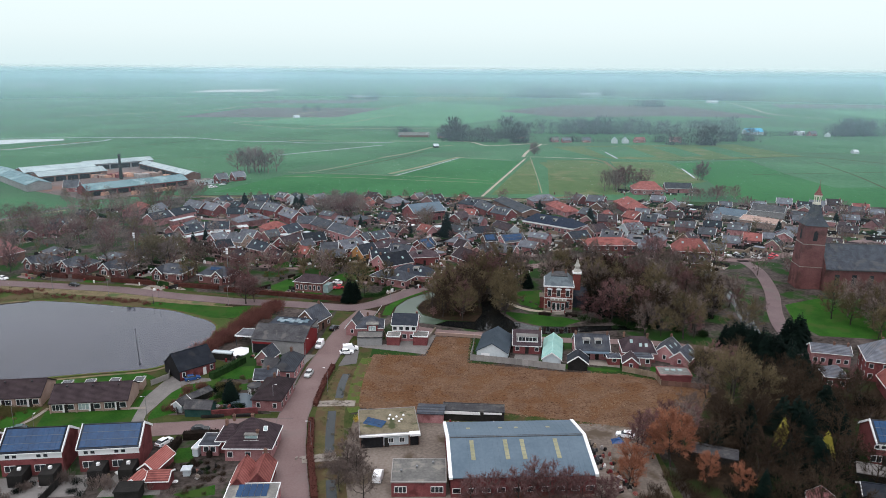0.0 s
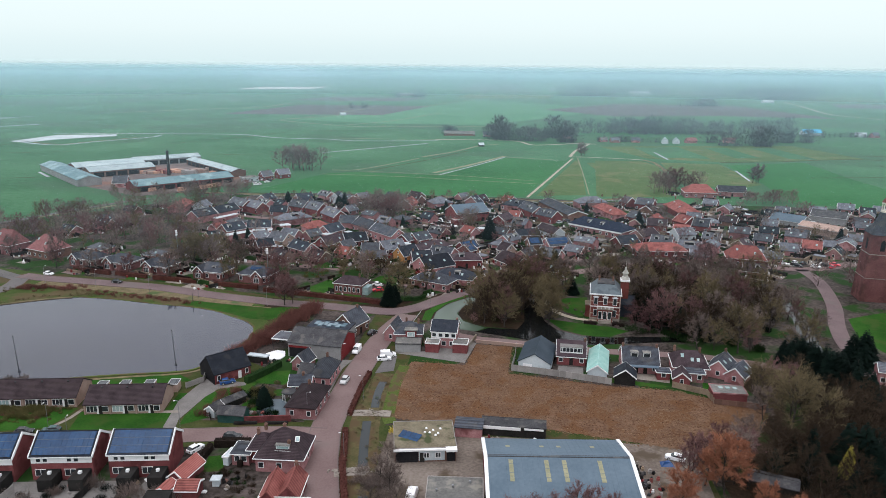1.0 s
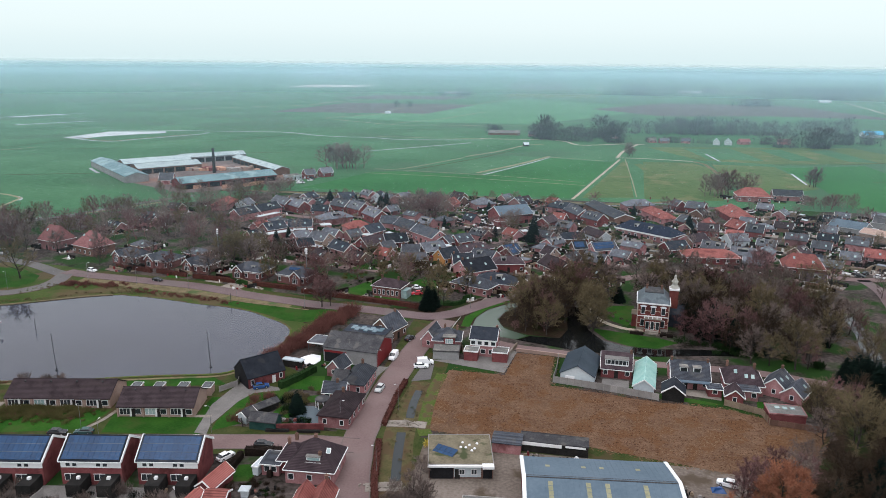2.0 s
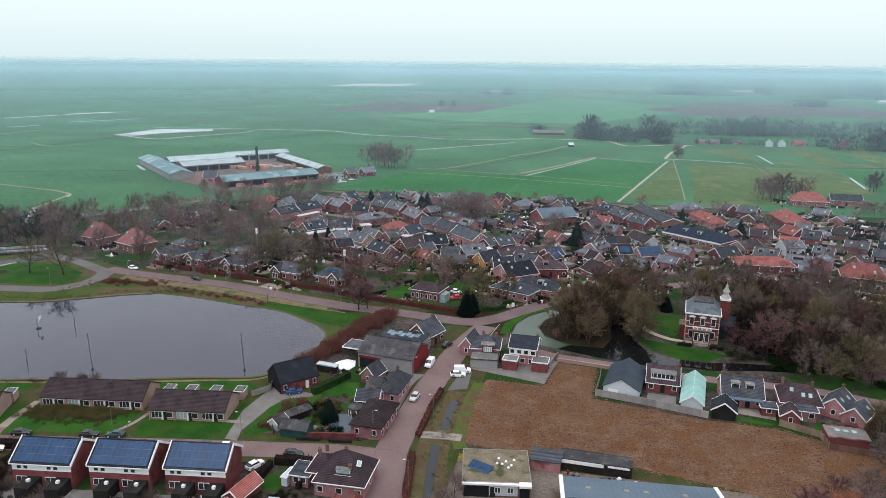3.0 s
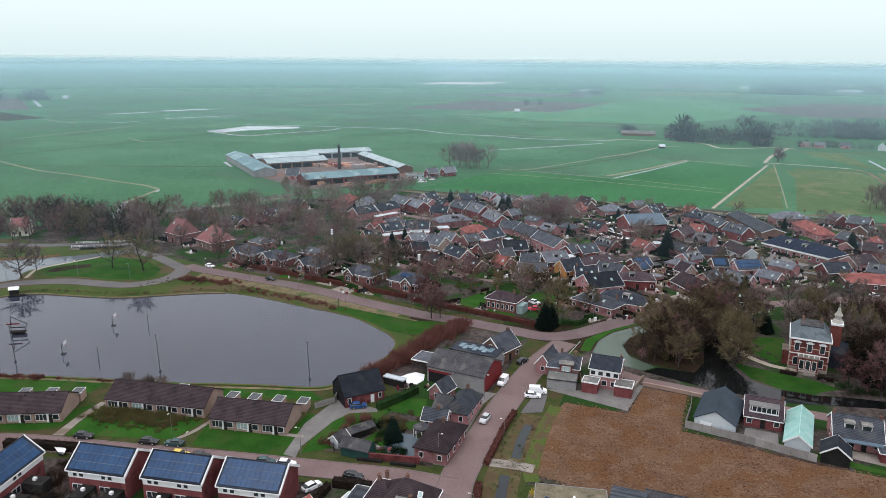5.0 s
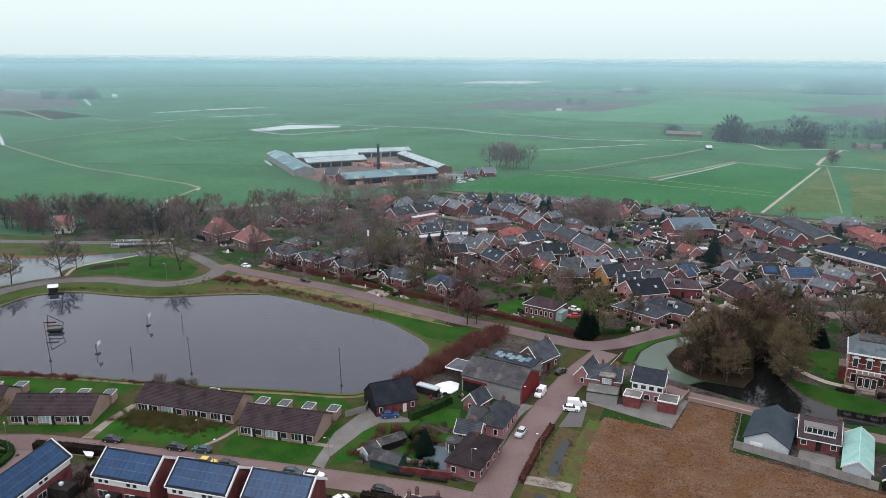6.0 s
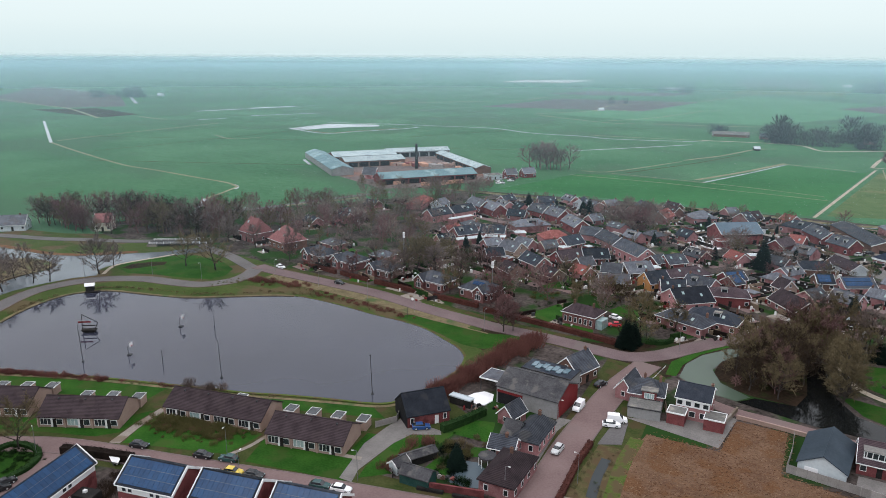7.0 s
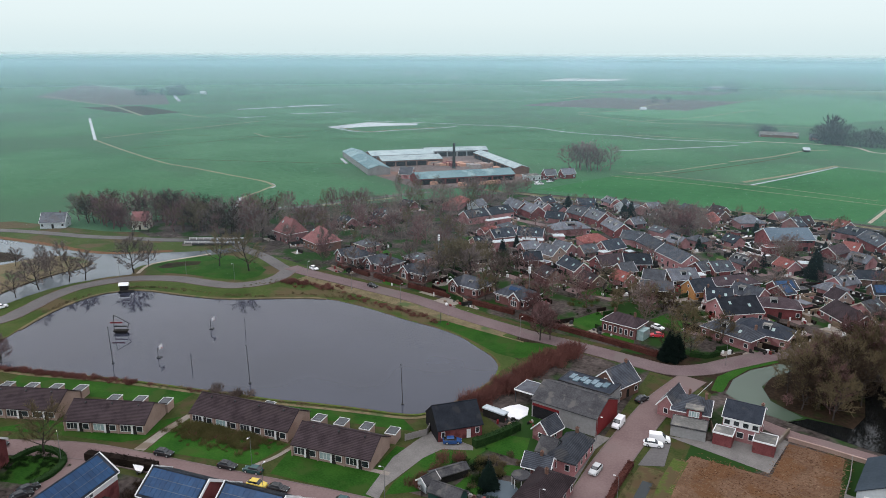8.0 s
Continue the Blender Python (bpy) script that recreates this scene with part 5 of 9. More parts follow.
part("red_gable", Builder().prism([(-5.6, 0.1), (5.6, 0.1), (5.6, 4.2), (0, 6.6), (-5.6, 4.2)], 7.82, 7.88).mesh("red_gable", "red_paint"), h, "red painted street gable")
part("red_band", Builder().box(-7.6, -5.82, 2.9, -1.0, -5.74, 3.5).mesh("red_band", "red_paint"), h)
s = flat_shed(-45.8, 207.6, -9, 13, 6.4, 4.4, "grey_wall", "slate_dark", "steel_grey", "flat-roofed link building with glass roof lights", "outbuilding", "outbuilding")
for i in range(7):
    part("roof_glass", cached("rglass", lambda: Builder().box(-0.62, -1.3, 4.5, 0.62, 1.3, 4.75).mesh("roof_glass", "glass_roof")), s, place=pose(-4.4 + i * 1.4, 0.4 - 0.9 * (i % 2), 0))
h = house(-41.0, 214.4, 66, 8.4, 7.0, 3.5, 6.8, "slate_mid", "brick_brown", chim=((0.75, 0),), front=3, end=1, label="old brick house with slate roof and white gable edges")
part("canopy_roof", Builder().box(-3.0, -3.0, 3.2, 3.0, 3.0, 3.42).mesh("canopy_roof", "slate"), thing("canopy", pose(-57.6, 200.6, 0, 0, 0, -8), "flat carport canopy with a pale grey roof", "canopy"))
part("canopy_edge", Builder().box(-3.1, -3.1, 3.15, 3.1, -3.0, 3.5).box(-3.1, 3.0, 3.15, 3.1, 3.1, 3.5).box(-3.1, -3.0, 3.15, -3.0, 3.0, 3.5).mesh("canopy_edge", "white_paint"), bpy.data.objects["canopy"], "white canopy fascia")
for px in (-2.8, 2.8):
    for py in (-2.8, 2.8):
        part("post", Builder().box(px - 0.08, py - 0.08, 0, px + 0.08, py + 0.08, 3.2).mesh("post", "dark_steel"), bpy.data.objects["canopy"])
sheet("white_tarp", [(-62.6, 192.6), (-61.2, 195.4), (-59.4, 197.2), (-56.8, 196.6), (-55.9, 193.4), (-56.8, 190.6), (-58.8, 190.2), (-60.6, 191.4)], 0.22, "snow_white", "white tarpaulin spread over the yard", "tarpaulin", kind="", depth=0.2)
flat_shed(-62.0, 188.8, -10, 5.6, 1.6, 2.0, "wood_dark", "white_wall", "white_wall", "low shelter with a white roof edge", "shelter", "shelter")

# the two houses at the crossing
flat_shed(-22.0, 201.8, 3, 7.2, 4.8, 2.5, "grey_wall", "bitumen", "steel_grey", "grey plastered garage with a flat roof", "garage", "garage")
h = house(-22.6, 209.2, 3, 7.8, 7.6, 3.2, 6.0, "slate_mid", "brick", "hip", 3.6, chim=((-0.2, 0.1), (0.7, 0.3)), front=2, end=2, dorm=(), label="brick corner house with slate hips and white trim", door_at=None)
part("bay", Builder().box(-0.8, -4.8, 0, 2.4, -3.7, 4.6).mesh("bay", "brick_red"), h, "square brick bay")
part("bay_roof", Builder().box(-1.1, -5.1, 4.6, 2.7, -2.6, 4.85).mesh("bay_roof", "bitumen"), h)
window(h, pose(0.8, -4.8, 2.8), 2.2, 1.4, "pane_light", bars=3)
house(-27.3, 211.0, 80, 7.6, 3.8, 2.8, 5.2, "slate_mid", "brick", chim=(), front=2, end=1, label="narrow side wing with white gable edges", category="annex", name="annex")
h = house(-11.6, 207.0, -4, 7.4, 7.6, 5.2, 7.2, "slate_dark", "brick", chim=((0.9, 0.1),), front=0, end=2, label="two-storey brick house with black solar roof and white window band")
part("window_band", Builder().box(-3.6, -3.95, 3.2, 3.6, -3.8, 5.1).mesh("window_band", "white_paint"), h, "white boarded window band")
for u in row(4, 5.6):
    window(h, on_front(u, 7.94, 3.5), 1.3, 1.2)
for u in row(3, 4.6):
    window(h, on_front(u, 7.6, 0.9), 1.4, 1.4)
flat_shed(-14.9, 201.4, -4, 3.8, 3.6, 2.8, "brick_red", "bitumen", label="flat-roofed brick bay of the house", category="annex", name="annex")
flat_shed(-6.9, 201.8, -4, 4.2, 4.2, 2.8, "brick_red", "bitumen", label="flat-roofed red brick annex with white edge", category="annex", name="annex")

# the row north of the fallow field
h = house(14.7, 195.4, 79, 13.8, 8.5, 2.7, 5.1, "roof_bluegrey", "white_wall", chim=(), front=0, end=0, gutter=False, barge=False, label="white garage hall with a blue-grey roof", category="garage", name="garage")
part("roller_door", Builder().box(-6.99, 0.6, 0.1, -6.9, 3.0, 2.2).mesh("roller_door", "white_paint"), h, "white roller door")
h = house(24.2, 198.0, -5, 7.8, 8.0, 2.7, 5.6, "tile_mauve", "brick_red", chim=((0.95, 0),), front=3, end=1, dorm=(), label="brick house with one long white dormer")
dormer(h, pose(0, -3.4, 3.5), 6.0, 1.5, 2.6)
for u in row(6, 5.0):
    part("mullion", cached("mull", lambda: Builder().box(-0.07, -0.08, 0.15, 0.07, 0.0, 1.55).mesh("mullion", "white_paint")), h, place=pose(u, -3.42, 3.5))
h = house(31.0, 192.8, 80, 15.2, 5.0, 2.1, 3.9, "glass_green", "white_wall", chim=(), front=0, end=0, gutter=False, barge=True, label="long shed with a pale green translucent roof", category="greenhouse", name="greenhouse")
h = house(42.2, 194.6, -3, 9.4, 8.8, 2.7, 5.8, "slate_mid", "brick", chim=((0.95, 0), (-0.95, 0)), front=4, dorm=((-0.35, 1.9), (0.35, 1.9)), label="brick house with two white dormers and a porch roof")
part("porch_roof", Builder().box(-4.5, -6.2, 2.4, 4.5, -4.4, 2.6).mesh("porch_roof", "steel_blue"), h)
house(36.8, 184.8, 80, 5.0, 5.2, 2.3, 4.2, "slate_dark", "wood_dark", chim=(), front=0, end=0, gutter=False, label="dark timber garage with black roof", category="garage", name="garage")
house(47.2, 187.8, -3, 3.2, 3.0, 2.2, 2.8, "slate_mid", "brick_red", "hip", 1.2, chim=(), front=1, end=0, label="small red brick shed with slate roof", category="shed", name="shed")
house(55.2, 193.2, -6, 8.8, 9.0, 2.7, 6.0, "tile_mauve", "brick", "hip", 2.4, chim=((-0.9, 0), (0.6, 0.1)), front=3, sky=3, label="brick house with a mauve half-hipped roof")
house(54.6, 187.4, -6, 5.6, 3.6, 2.6, 3.3, "slate_mid", "brick", "hip", 1.2, chim=(), front=2, label="low slate-roofed back annex", category="annex", name="annex")
house(51.2, 184.6, 80, 4.4, 4.0, 2.3, 3.9, "tile_mauve", "brick_red", chim=(), front=0, end=1, label="brick garden house with white gable edge", category="shed", name="shed")
house(63.6, 192.0, 60, 7.8, 5.6, 2.5, 5.0, "slate_mid", "brick", chim=((0.9, 0),), front=3, sky=2, label="brick house with steep grey roof")
house(66.8, 188.2, 55, 6.6, 4.8, 2.3, 4.4, "slate_mid", "brick", chim=(), front=2, sky=1, label="lower wing with steep grey roof", category="annex", name="annex")
s = flat_shed(60.4, 176.2, -3, 8.0, 5.0, 2.7, "brick_red", "bitumen", "brick", "flat-roofed brick garden building", "outbuilding", "outbuilding")
for u in row(3, 3.4):
    part("roof_dome", cached("rdome", lambda: Builder().box(-0.5, -0.5, 2.78, 0.5, 0.5, 2.98).mesh("roof_dome", "pane_light")), s, place=pose(u, 0.6, 0))

# big hall, its annex and the flat-roofed house
h = house(14.8, 133.8, 3.2, 28.0, 21.4, 4.3, 6.7, "steel_blue", "brick_red", chim=(), front=10, end=0, gutter=False, barge=False, label="large hall with a blue-grey steel roof and white edges", category="hall", name="hall", door_at=None, win=(1.6, 1.1))
for s in (-1, 1):
    b = Builder()
    x0, x1 = sorted((s * 13.7, s * 14.4))
    for t in (-1, 1):
        o = [(t * 11.15, 4.1), (0, 6.6), (0, 7.08), (t * 11.15, 4.58)]
        b.prism(o if t > 0 else o[::-1], x0, x1)
    part("verge_cap", b.mesh("verge_cap", "white_paint"), h, "broad white roof edge")
part("ridge_cap", Builder().box(-13.7, -0.35, 6.86, 13.7, 0.35, 6.98).mesh("ridge_cap", "steel_grey"), h)
for i in range(27):
    # ribs of the steel sheets
    for t in (-1, 1):
        part("roof_rib", cached("hrib", lambda: Builder().box(-0.03, -5.4, 0, 0.03, 5.4, 0.05).mesh("roof_rib", "steel_blue")), h, place=slope(-13.3 + i * 1.02, 0.49, 28.0, 21.4, 4.3, 6.7, t, lift=0.2))
for u in (-9.3, -2.5, 0.9, 7.7):
    for k in range(5):
        part("roof_light", cached("hlight", lambda: Builder().box(-0.42, -0.52, 0, 0.42, 0.52, 0.05).mesh("roof_light", "roof_plastic")), h, place=slope(u, 0.86 - 0.105 * k, 28.0, 21.4, 4.3, 6.7, lift=0.21))
    part("roof_light", CACHE["hlight"], h, place=slope(-u, 0.45, 28.0, 21.4, 4.3, 6.7, 1, lift=0.21))
s = flat_shed(-4.8, 126.6, 1, 10.4, 8.2, 3.2, "brick_red", "bitumen", "wood_grey", "flat-roofed brick workshop wing", "annex", "annex")
for u in row(2, 7.0):
    window(s, on_front(u, 8.2, 0.9), 2.4, 1.4, bars=2)
for u in (-3.4, -0.4, 2.8):
    part("roof_vent", cached("rvent", lambda: Builder().tube((0, 0, 3.25), (0, 0, 3.7), 0.16, 0.16, 7).tube((0, 0, 3.7), (0, 0, 3.8), 0.26, 0.2, 7).mesh("roof_vent", "steel")), s, place=pose(u, 1.0 + 0.5 * u, 0))
s = flat_shed(-12.4, 147.0, 8, 12.8, 11.6, 3.1, "brick_brown", "sedum", "wood_grey", "flat-roofed house with a mossy gravel roof and white front", "house", "house")
part("front_wall", Builder().box(-1.4, -5.9, 0.4, 4.0, -5.8, 2.9).mesh("front_wall", "white_wall"), s, "white painted front wall")
part("front_fascia", Builder().box(-6.6, -6.5, 2.85, 4.2, -5.8, 3.2).mesh("front_fascia", "white_paint"), s, "white fascia over the front")
for u in row(2, 2.4):
    window(s, on_front(1.4 + u, 11.84, 1.0), 1.2, 1.2, bars=1)
part("door", Builder().box(-1.2, -5.96, 0.1, -0.2, -5.9, 2.2).mesh("door", "wood_dark"), s)
# flat black panels stand for the shaded carport and garage insides
part("carport", Builder().box(-6.2, -5.88, 0.05, -1.5, -5.8, 2.7).mesh("carport", "black_wall"), s, "black panel for the carport's dark inside")
part("garage_opening", Builder().box(4.4, -5.9, 0.1, 6.2, -5.82, 2.6).mesh("garage_opening", "black_wall"), s)
part("garage_fascia", Builder().box(4.2, -7.2, 2.9, 6.5, -5.8, 3.4).mesh("garage_fascia", "white_paint"), s)
for i in range(4):
    for k in range(2):
        solar_panel(s, pose(-4.4, 0.4, 3.45, 0, 0, -32) @ pose(0, 0, 0, 12) @ pose(i * 1.2, -1.5 + k * 1.6, 0), 1.15, 1.55)
for u, v in ((0.6, 2.6), (2.0, 1.6), (1.2, 0.6), (3.0, 0.2), (3.6, 2.2), (2.4, -0.6), (0.2, 0.8)):
    part("roof_dome", cached("dome2", lambda: Builder().tube((0, 0, 3.15), (0, 0, 3.4), 0.32, 0.2, 8).mesh("roof_dome", "white_paint")), s, place=pose(u, v, 0))
house(-2.9, 154.2, -4, 6.0, 4.4, 2.4, 2.9, "slate_mid", "brick", chim=(), front=0, end=0, gutter=False, barge=False, label="dark double garage with slate roof", category="garage", name="garage")
# closed dark box: its front colour stands for the shaded open inside
s = flat_shed(7.0, 155.0, -4, 14.2, 3.8, 2.5, "wood_dark", "steel_grey", "steel_grey", "long open-fronted storage shed full of scrap", "shed", "shed")
part("front_sheet", Builder().box(-6.8, -2.2, 1.75, 1.6, -2.06, 2.45).box(2.4, -2.2, 2.0, 6.6, -2.06, 2.4).mesh("front_sheet", "white_paint"), s, "torn white front sheeting")

# ---- villas along the pond road ----
def villa(x, y, ang, L=11.5, W=9.5, gable=-0.55, label="brick villa with a slate hip roof and white gable trim", panels=0):
    h = house(x, y, ang, L, W, 3.3, 6.0, "slate_mid", "brick_villa", "hip", 3.6, chim=((0.5, 0.1), (-0.45, 0.1)), front=3, end=2, label=label, win=(1.2, 1.6), door_at=None)
    gx, gw = gable * L / 2, 4.2
    wing = part("gable_wing", Builder().prism([(-gw / 2, 0), (gw / 2, 0), (gw / 2, 3.3), (0, 5.3), (-gw / 2, 3.3)], -1.2, 3.2).mesh("gable_wing", "brick_villa"), h, place=pose(gx, -W / 2, 0, 0, 0, 90))
    b = Builder()
    for t in (-1, 1):
        o = [(t * (gw / 2 + 0.3), 3.05), (0, 5.35), (0, 5.55), (t * (gw / 2 + 0.3), 3.25)]
        b.prism(o if t > 0 else o[::-1], -1.5, 3.4)
    part("wing_roof", b.mesh("wing_roof", "slate_mid"), wing)
    b = Builder()
    for t in (-1, 1):
        o = [(t * (gw / 2 + 0.35), 2.95), (0, 5.25), (0, 5.65), (t * (gw / 2 + 0.35), 3.35)]
        b.prism(o if t > 0 else o[::-1], -1.62, -1.5)
    part("bargeboard", b.mesh("bargeboard", "white_paint"), wing, "white carved bargeboard")
    window(h, pose(gx, -W / 2 - 1.2, 0.8), 2.2, 1.9, bars=2)
    window(h, pose(gx, -W / 2 - 1.2, 3.0), 1.1, 0.9)
    part("string_course", Builder().box(-L / 2 - 0.06, -W / 2 - 0.06, 2.72, L / 2 + 0.06, W / 2 + 0.06, 2.84).mesh("string_course", "white_paint"), h)
    dormer(h, pose(0.3 * L / 2, -W * 0.3, 4.0), 1.5, 1.0, 2.0)
    for i in range(panels):
        solar_panel(h, slope(-1.5 + 1.1 * i, 0.6, L, W, 3.3, 6.0, lift=0.4), 1.0, 1.6)
    return h


villa(-160.4, 280.2, -20, gable=-0.55)
villa(-144.8, 276.5, -16, gable=-0.5)
villa(-127.2, 272.6, -14, 10.5, 8.5, gable=-0.6, label="brick villa with blue slate roof and pale cornice")
villa(-104.4, 267.4, -14, 12, 9, gable=-0.55)
villa(-86.0, 264.4, -14, 12, 9, gable=0.4, label="brown brick villa with crow-stepped gables and solar panels", panels=4)
h = house(-48.6, 254.4, -13, 10.6, 7.6, 3.7, 5.9, "tile_mauve", "brick_villa", "hip", 2.6, chim=((0.6, 0), (-0.6, 0)), front=6, end=2, label="long brown brick house with tall white windows", win=(1.0, 1.8), door_at=None)
part("sun_room", Builder().box(5.3, -2.8, 0, 7.4, 1.6, 2.8).mesh("sun_room", "pane_light"), h, "glazed sun room")
house(-205, 296, -20, 11, 10, 4, 10, "tile_pink", "brick", "hip", 2.0, chim=((0, 0),), front=3, sky=2, label="large farmhouse with a faded pink tiled roof")
house(-184.5, 291, -24, 12.5, 11, 3.6, 9.4, "tile_pink", "brick_brown", "hip", 4.4, chim=((0.2, 0),), front=4, sky=2, label="broad farmhouse with a pink hipped roof")
house(-318, 264, 35, 11, 8, 3.0, 6.6, "slate", "white_wall", chim=((0.5, 0),), front=3, label="small white house by the river")
house(-280, 281, 30, 7.4, 6.8, 4.4, 7.6, "tile_pink", "cream_paint", chim=((0.5, 0),), front=3, label="pale yellow house with red roof among trees")

# ---- the village ----
# kind: length, width, wall, ridge, roof, walls, shape, dormers, skylights
KINDS = {
    "slate": (7.7, 6.7, 2.6, 5.3, "slate", "brick", "gable", (), 1, "brick house with a grey slate roof and white edges"),
    "dark": (7.9, 6.7, 2.6, 5.3, "slate_dark", "brick", "gable", (), 2, "brick house with a dark roof and skylights"),
    "dormer": (8.5, 7.0, 2.6, 5.5, "slate", "brick", "gable", ((-0.45, 1.8), (0.45, 1.8)), 0, "brick house with white dormers in a slate roof"),
    "wide": (8.5, 7.0, 2.6, 5.3, "slate", "brick", "gable", ((0.0, 4.4),), 0, "brick house with one wide white dormer"),
    "brown": (8.1, 6.8, 2.5, 5.3, "tile_brown", "brick_brown", "gable", (), 1, "brown brick house with brown roof tiles"),
    "mauve": (8.1, 6.8, 2.5, 5.3, "tile_mauve", "brick", "gable", ((0.2, 1.6),), 1, "brick house with a dark mauve tiled roof"),
    "red": (7.7, 6.8, 2.5, 5.3, "tile_red", "brick", "gable", (), 1, "brick house with an orange-red tiled roof"),
    "hip": (8.6, 7.6, 2.7, 5.3, "slate", "brick", "hip", (), 1, "brick house with a slate hip roof"),
    "redhip": (9.0, 7.7, 2.7, 5.5, "tile_red", "brick_red", "hip", (), 1, "brick house with a red hip roof"),
    "tall": (8.6, 7.2, 4.4, 6.6, "slate", "brick", "gable", (), 2, "two-storey brick house with slate roof"),
}
SPOTS = []


def village_house(x, y, ang, kind):
    L, W, wall, ridge, roof, walls, shape, dorm, sky_n, label = KINDS[kind]
    r = random.Random(int(x * 7 + y * 13))
    SPOTS.append((x, y, max(L, W) * 0.62))
    return house(x, y, ang, L * r.uniform(0.92, 1.12), W * r.uniform(0.92, 1.04), wall * 0.92, ridge * r.uniform(0.82, 0.95), roof, walls, shape, chim=((r.choice((-0.9, 0.9, 0.5)), 0),), dorm=dorm, sky=sky_n, front=max(2, int(L / 4.2)), end=1 if y < 330 else 0, label=label, barge=r.random() < 0.85, gutter=y < 300, trim=r.choice(("white_paint", "white_paint", "white_paint", "cream_paint")))


ROOF_WORDS = {"slate": "grey slate roof", "slate_mid": "dark grey slate roof", "slate_dark": "black tiled roof", "tile_mauve": "dark mauve tiled roof", "tile_red": "orange-red tiled roof", "tile_brown": "brown tiled roof"}
WALL_WORDS = {"brick": "brick house", "brick_red": "dark red brick house", "brick_pale": "pale brick gabled house", "brick_brown": "brown brick house", "white_wall": "white-walled house", "wood_dark": "dark timber house", "wood_orange": "orange timber house"}


PANEL_ROOFS = ((20.8, 324.4), (30.8, 324), (-8.8, 314.4), (-8.4, 309.4))


def street_house(x, y, ang, L, W, wall, ridge, roof, walls, shape, dorm, sky_n):
    """A house of the old streets, by the line and height of its ridge."""
    r = random.Random(int(x * 7 + y * 13))
    SPOTS.append((x, y, max(L, W) * 0.56))
    label = WALL_WORDS[walls] + " with " + ROOF_WORDS[roof] + (" and white dormers" if dorm else " and hips" if shape == "hip" else "")
    h = house(x, y, ang, L, W, wall, ridge, roof, walls, shape, chim=((r.choice((-0.86, 0.86)), 0),), dorm=dorm, sky=sky_n, front=max(2, int(L / 3.4)) if y < 350 else 2, end=1 if y < 345 else 0, label=label, gutter=y < 345, storeys=1)
    if (x, y) in PANEL_ROOFS:
        for k in range(2):
            for i in range(int((L - 1) / 1.05)):
                solar_panel(h, slope(-L / 2 + 1.0 + i * 1.05, 0.32 + 0.4 * k, L, W, wall, ridge, lift=0.26), 1.0, 1.65)
    return h


# the rows at the western edge
for one in ((-148, 365, 61, 12.3, 8, 3.6, 6.2, "slate_dark", "brick", "gable", ((0.1, 1.8),), 1),
            (-140.8, 377.1, 63, 14.5, 8, 3.6, 6.2, "slate_dark", "brick", "gable", ((0.1, 1.8),), 1),
            (-137.9, 396.2, -39, 14.6, 7.5, 3.6, 6.4, "slate", "brick_red", "gable", (), 1),
            (-128.7, 391.4, -42, 16.6, 7.5, 3.6, 6.4, "slate", "brick_red", "gable", (), 2),
            (-103.7, 394.1, -31, 11.1, 8, 3.6, 6.6, "slate", "brick_red", "gable", ((0, 1.6),), 1),
            (-93.8, 388.9, -39, 12.7, 8, 3.6, 6.6, "slate", "brick_red", "gable", ((0, 1.6),), 1),
            (-80.4, 372.6, -52, 15.2, 8, 3.6, 6.6, "slate", "brick_red", "gable", ((-0.4, 1.6), (0.4, 1.6)), 0),
            (-90, 425.6, 81, 7.5, 6.5, 3, 5.6, "slate_dark", "white_wall", "gable", (), 1),
            (-121.5, 335.5, 51, 10.5, 8, 3.4, 6, "slate_dark", "brick", "gable", ((-0.5, 1.6),), 1),
            (-110.6, 343.1, 12, 11, 8, 3.4, 6, "slate_dark", "brick", "gable", (), 2),
            (-99.8, 363.2, 41, 17.2, 9, 3.4, 6, "slate", "brick", "hip", ((0, 4),), 0)):
    street_house(*one)
# round the red roof
for one in ((-83.8, 347.6, 38, 12.1, 8.5, 2.8, 5.6, "tile_red", "brick", "hip", (), 0),
            (-74.7, 339.8, 60, 10.7, 7.5, 2.8, 5.6, "slate_dark", "brick", "gable", (), 1),
            (-93.3, 319, -23, 9, 8, 3.2, 6, "slate", "brick_pale", "gable", (), 1),
            (-97.7, 308.9, 35, 7.2, 6.5, 2.8, 5, "slate_dark", "brick_brown", "gable", (), 0),
            (-90.7, 327.8, -24, 8.2, 7, 3, 5.6, "slate", "brick", "gable", (), 1),
            (-79.7, 305.5, -38, 11.7, 7, 2.8, 5.4, "slate_dark", "brick", "gable", (), 2),
            (-69.5, 317.1, 51, 11.9, 8, 2.8, 5.6, "tile_mauve", "brick_red", "gable", (), 1),
            (-60.4, 322.9, 28, 10.2, 8, 2.8, 5.6, "slate_dark", "brick_red", "gable", (), 1),
            (-61.8, 311, 48, 6.4, 6.5, 2.6, 5, "slate", "brick", "gable", (), 0),
            (-68.8, 355.5, -6, 9, 8, 3.8, 6.6, "slate_mid", "brick", "gable", (), 0),
            (-58.5, 347.4, -49, 15.3, 8, 3.8, 6.6, "slate_mid", "brick", "gable", (), 0)):
    street_house(*one)
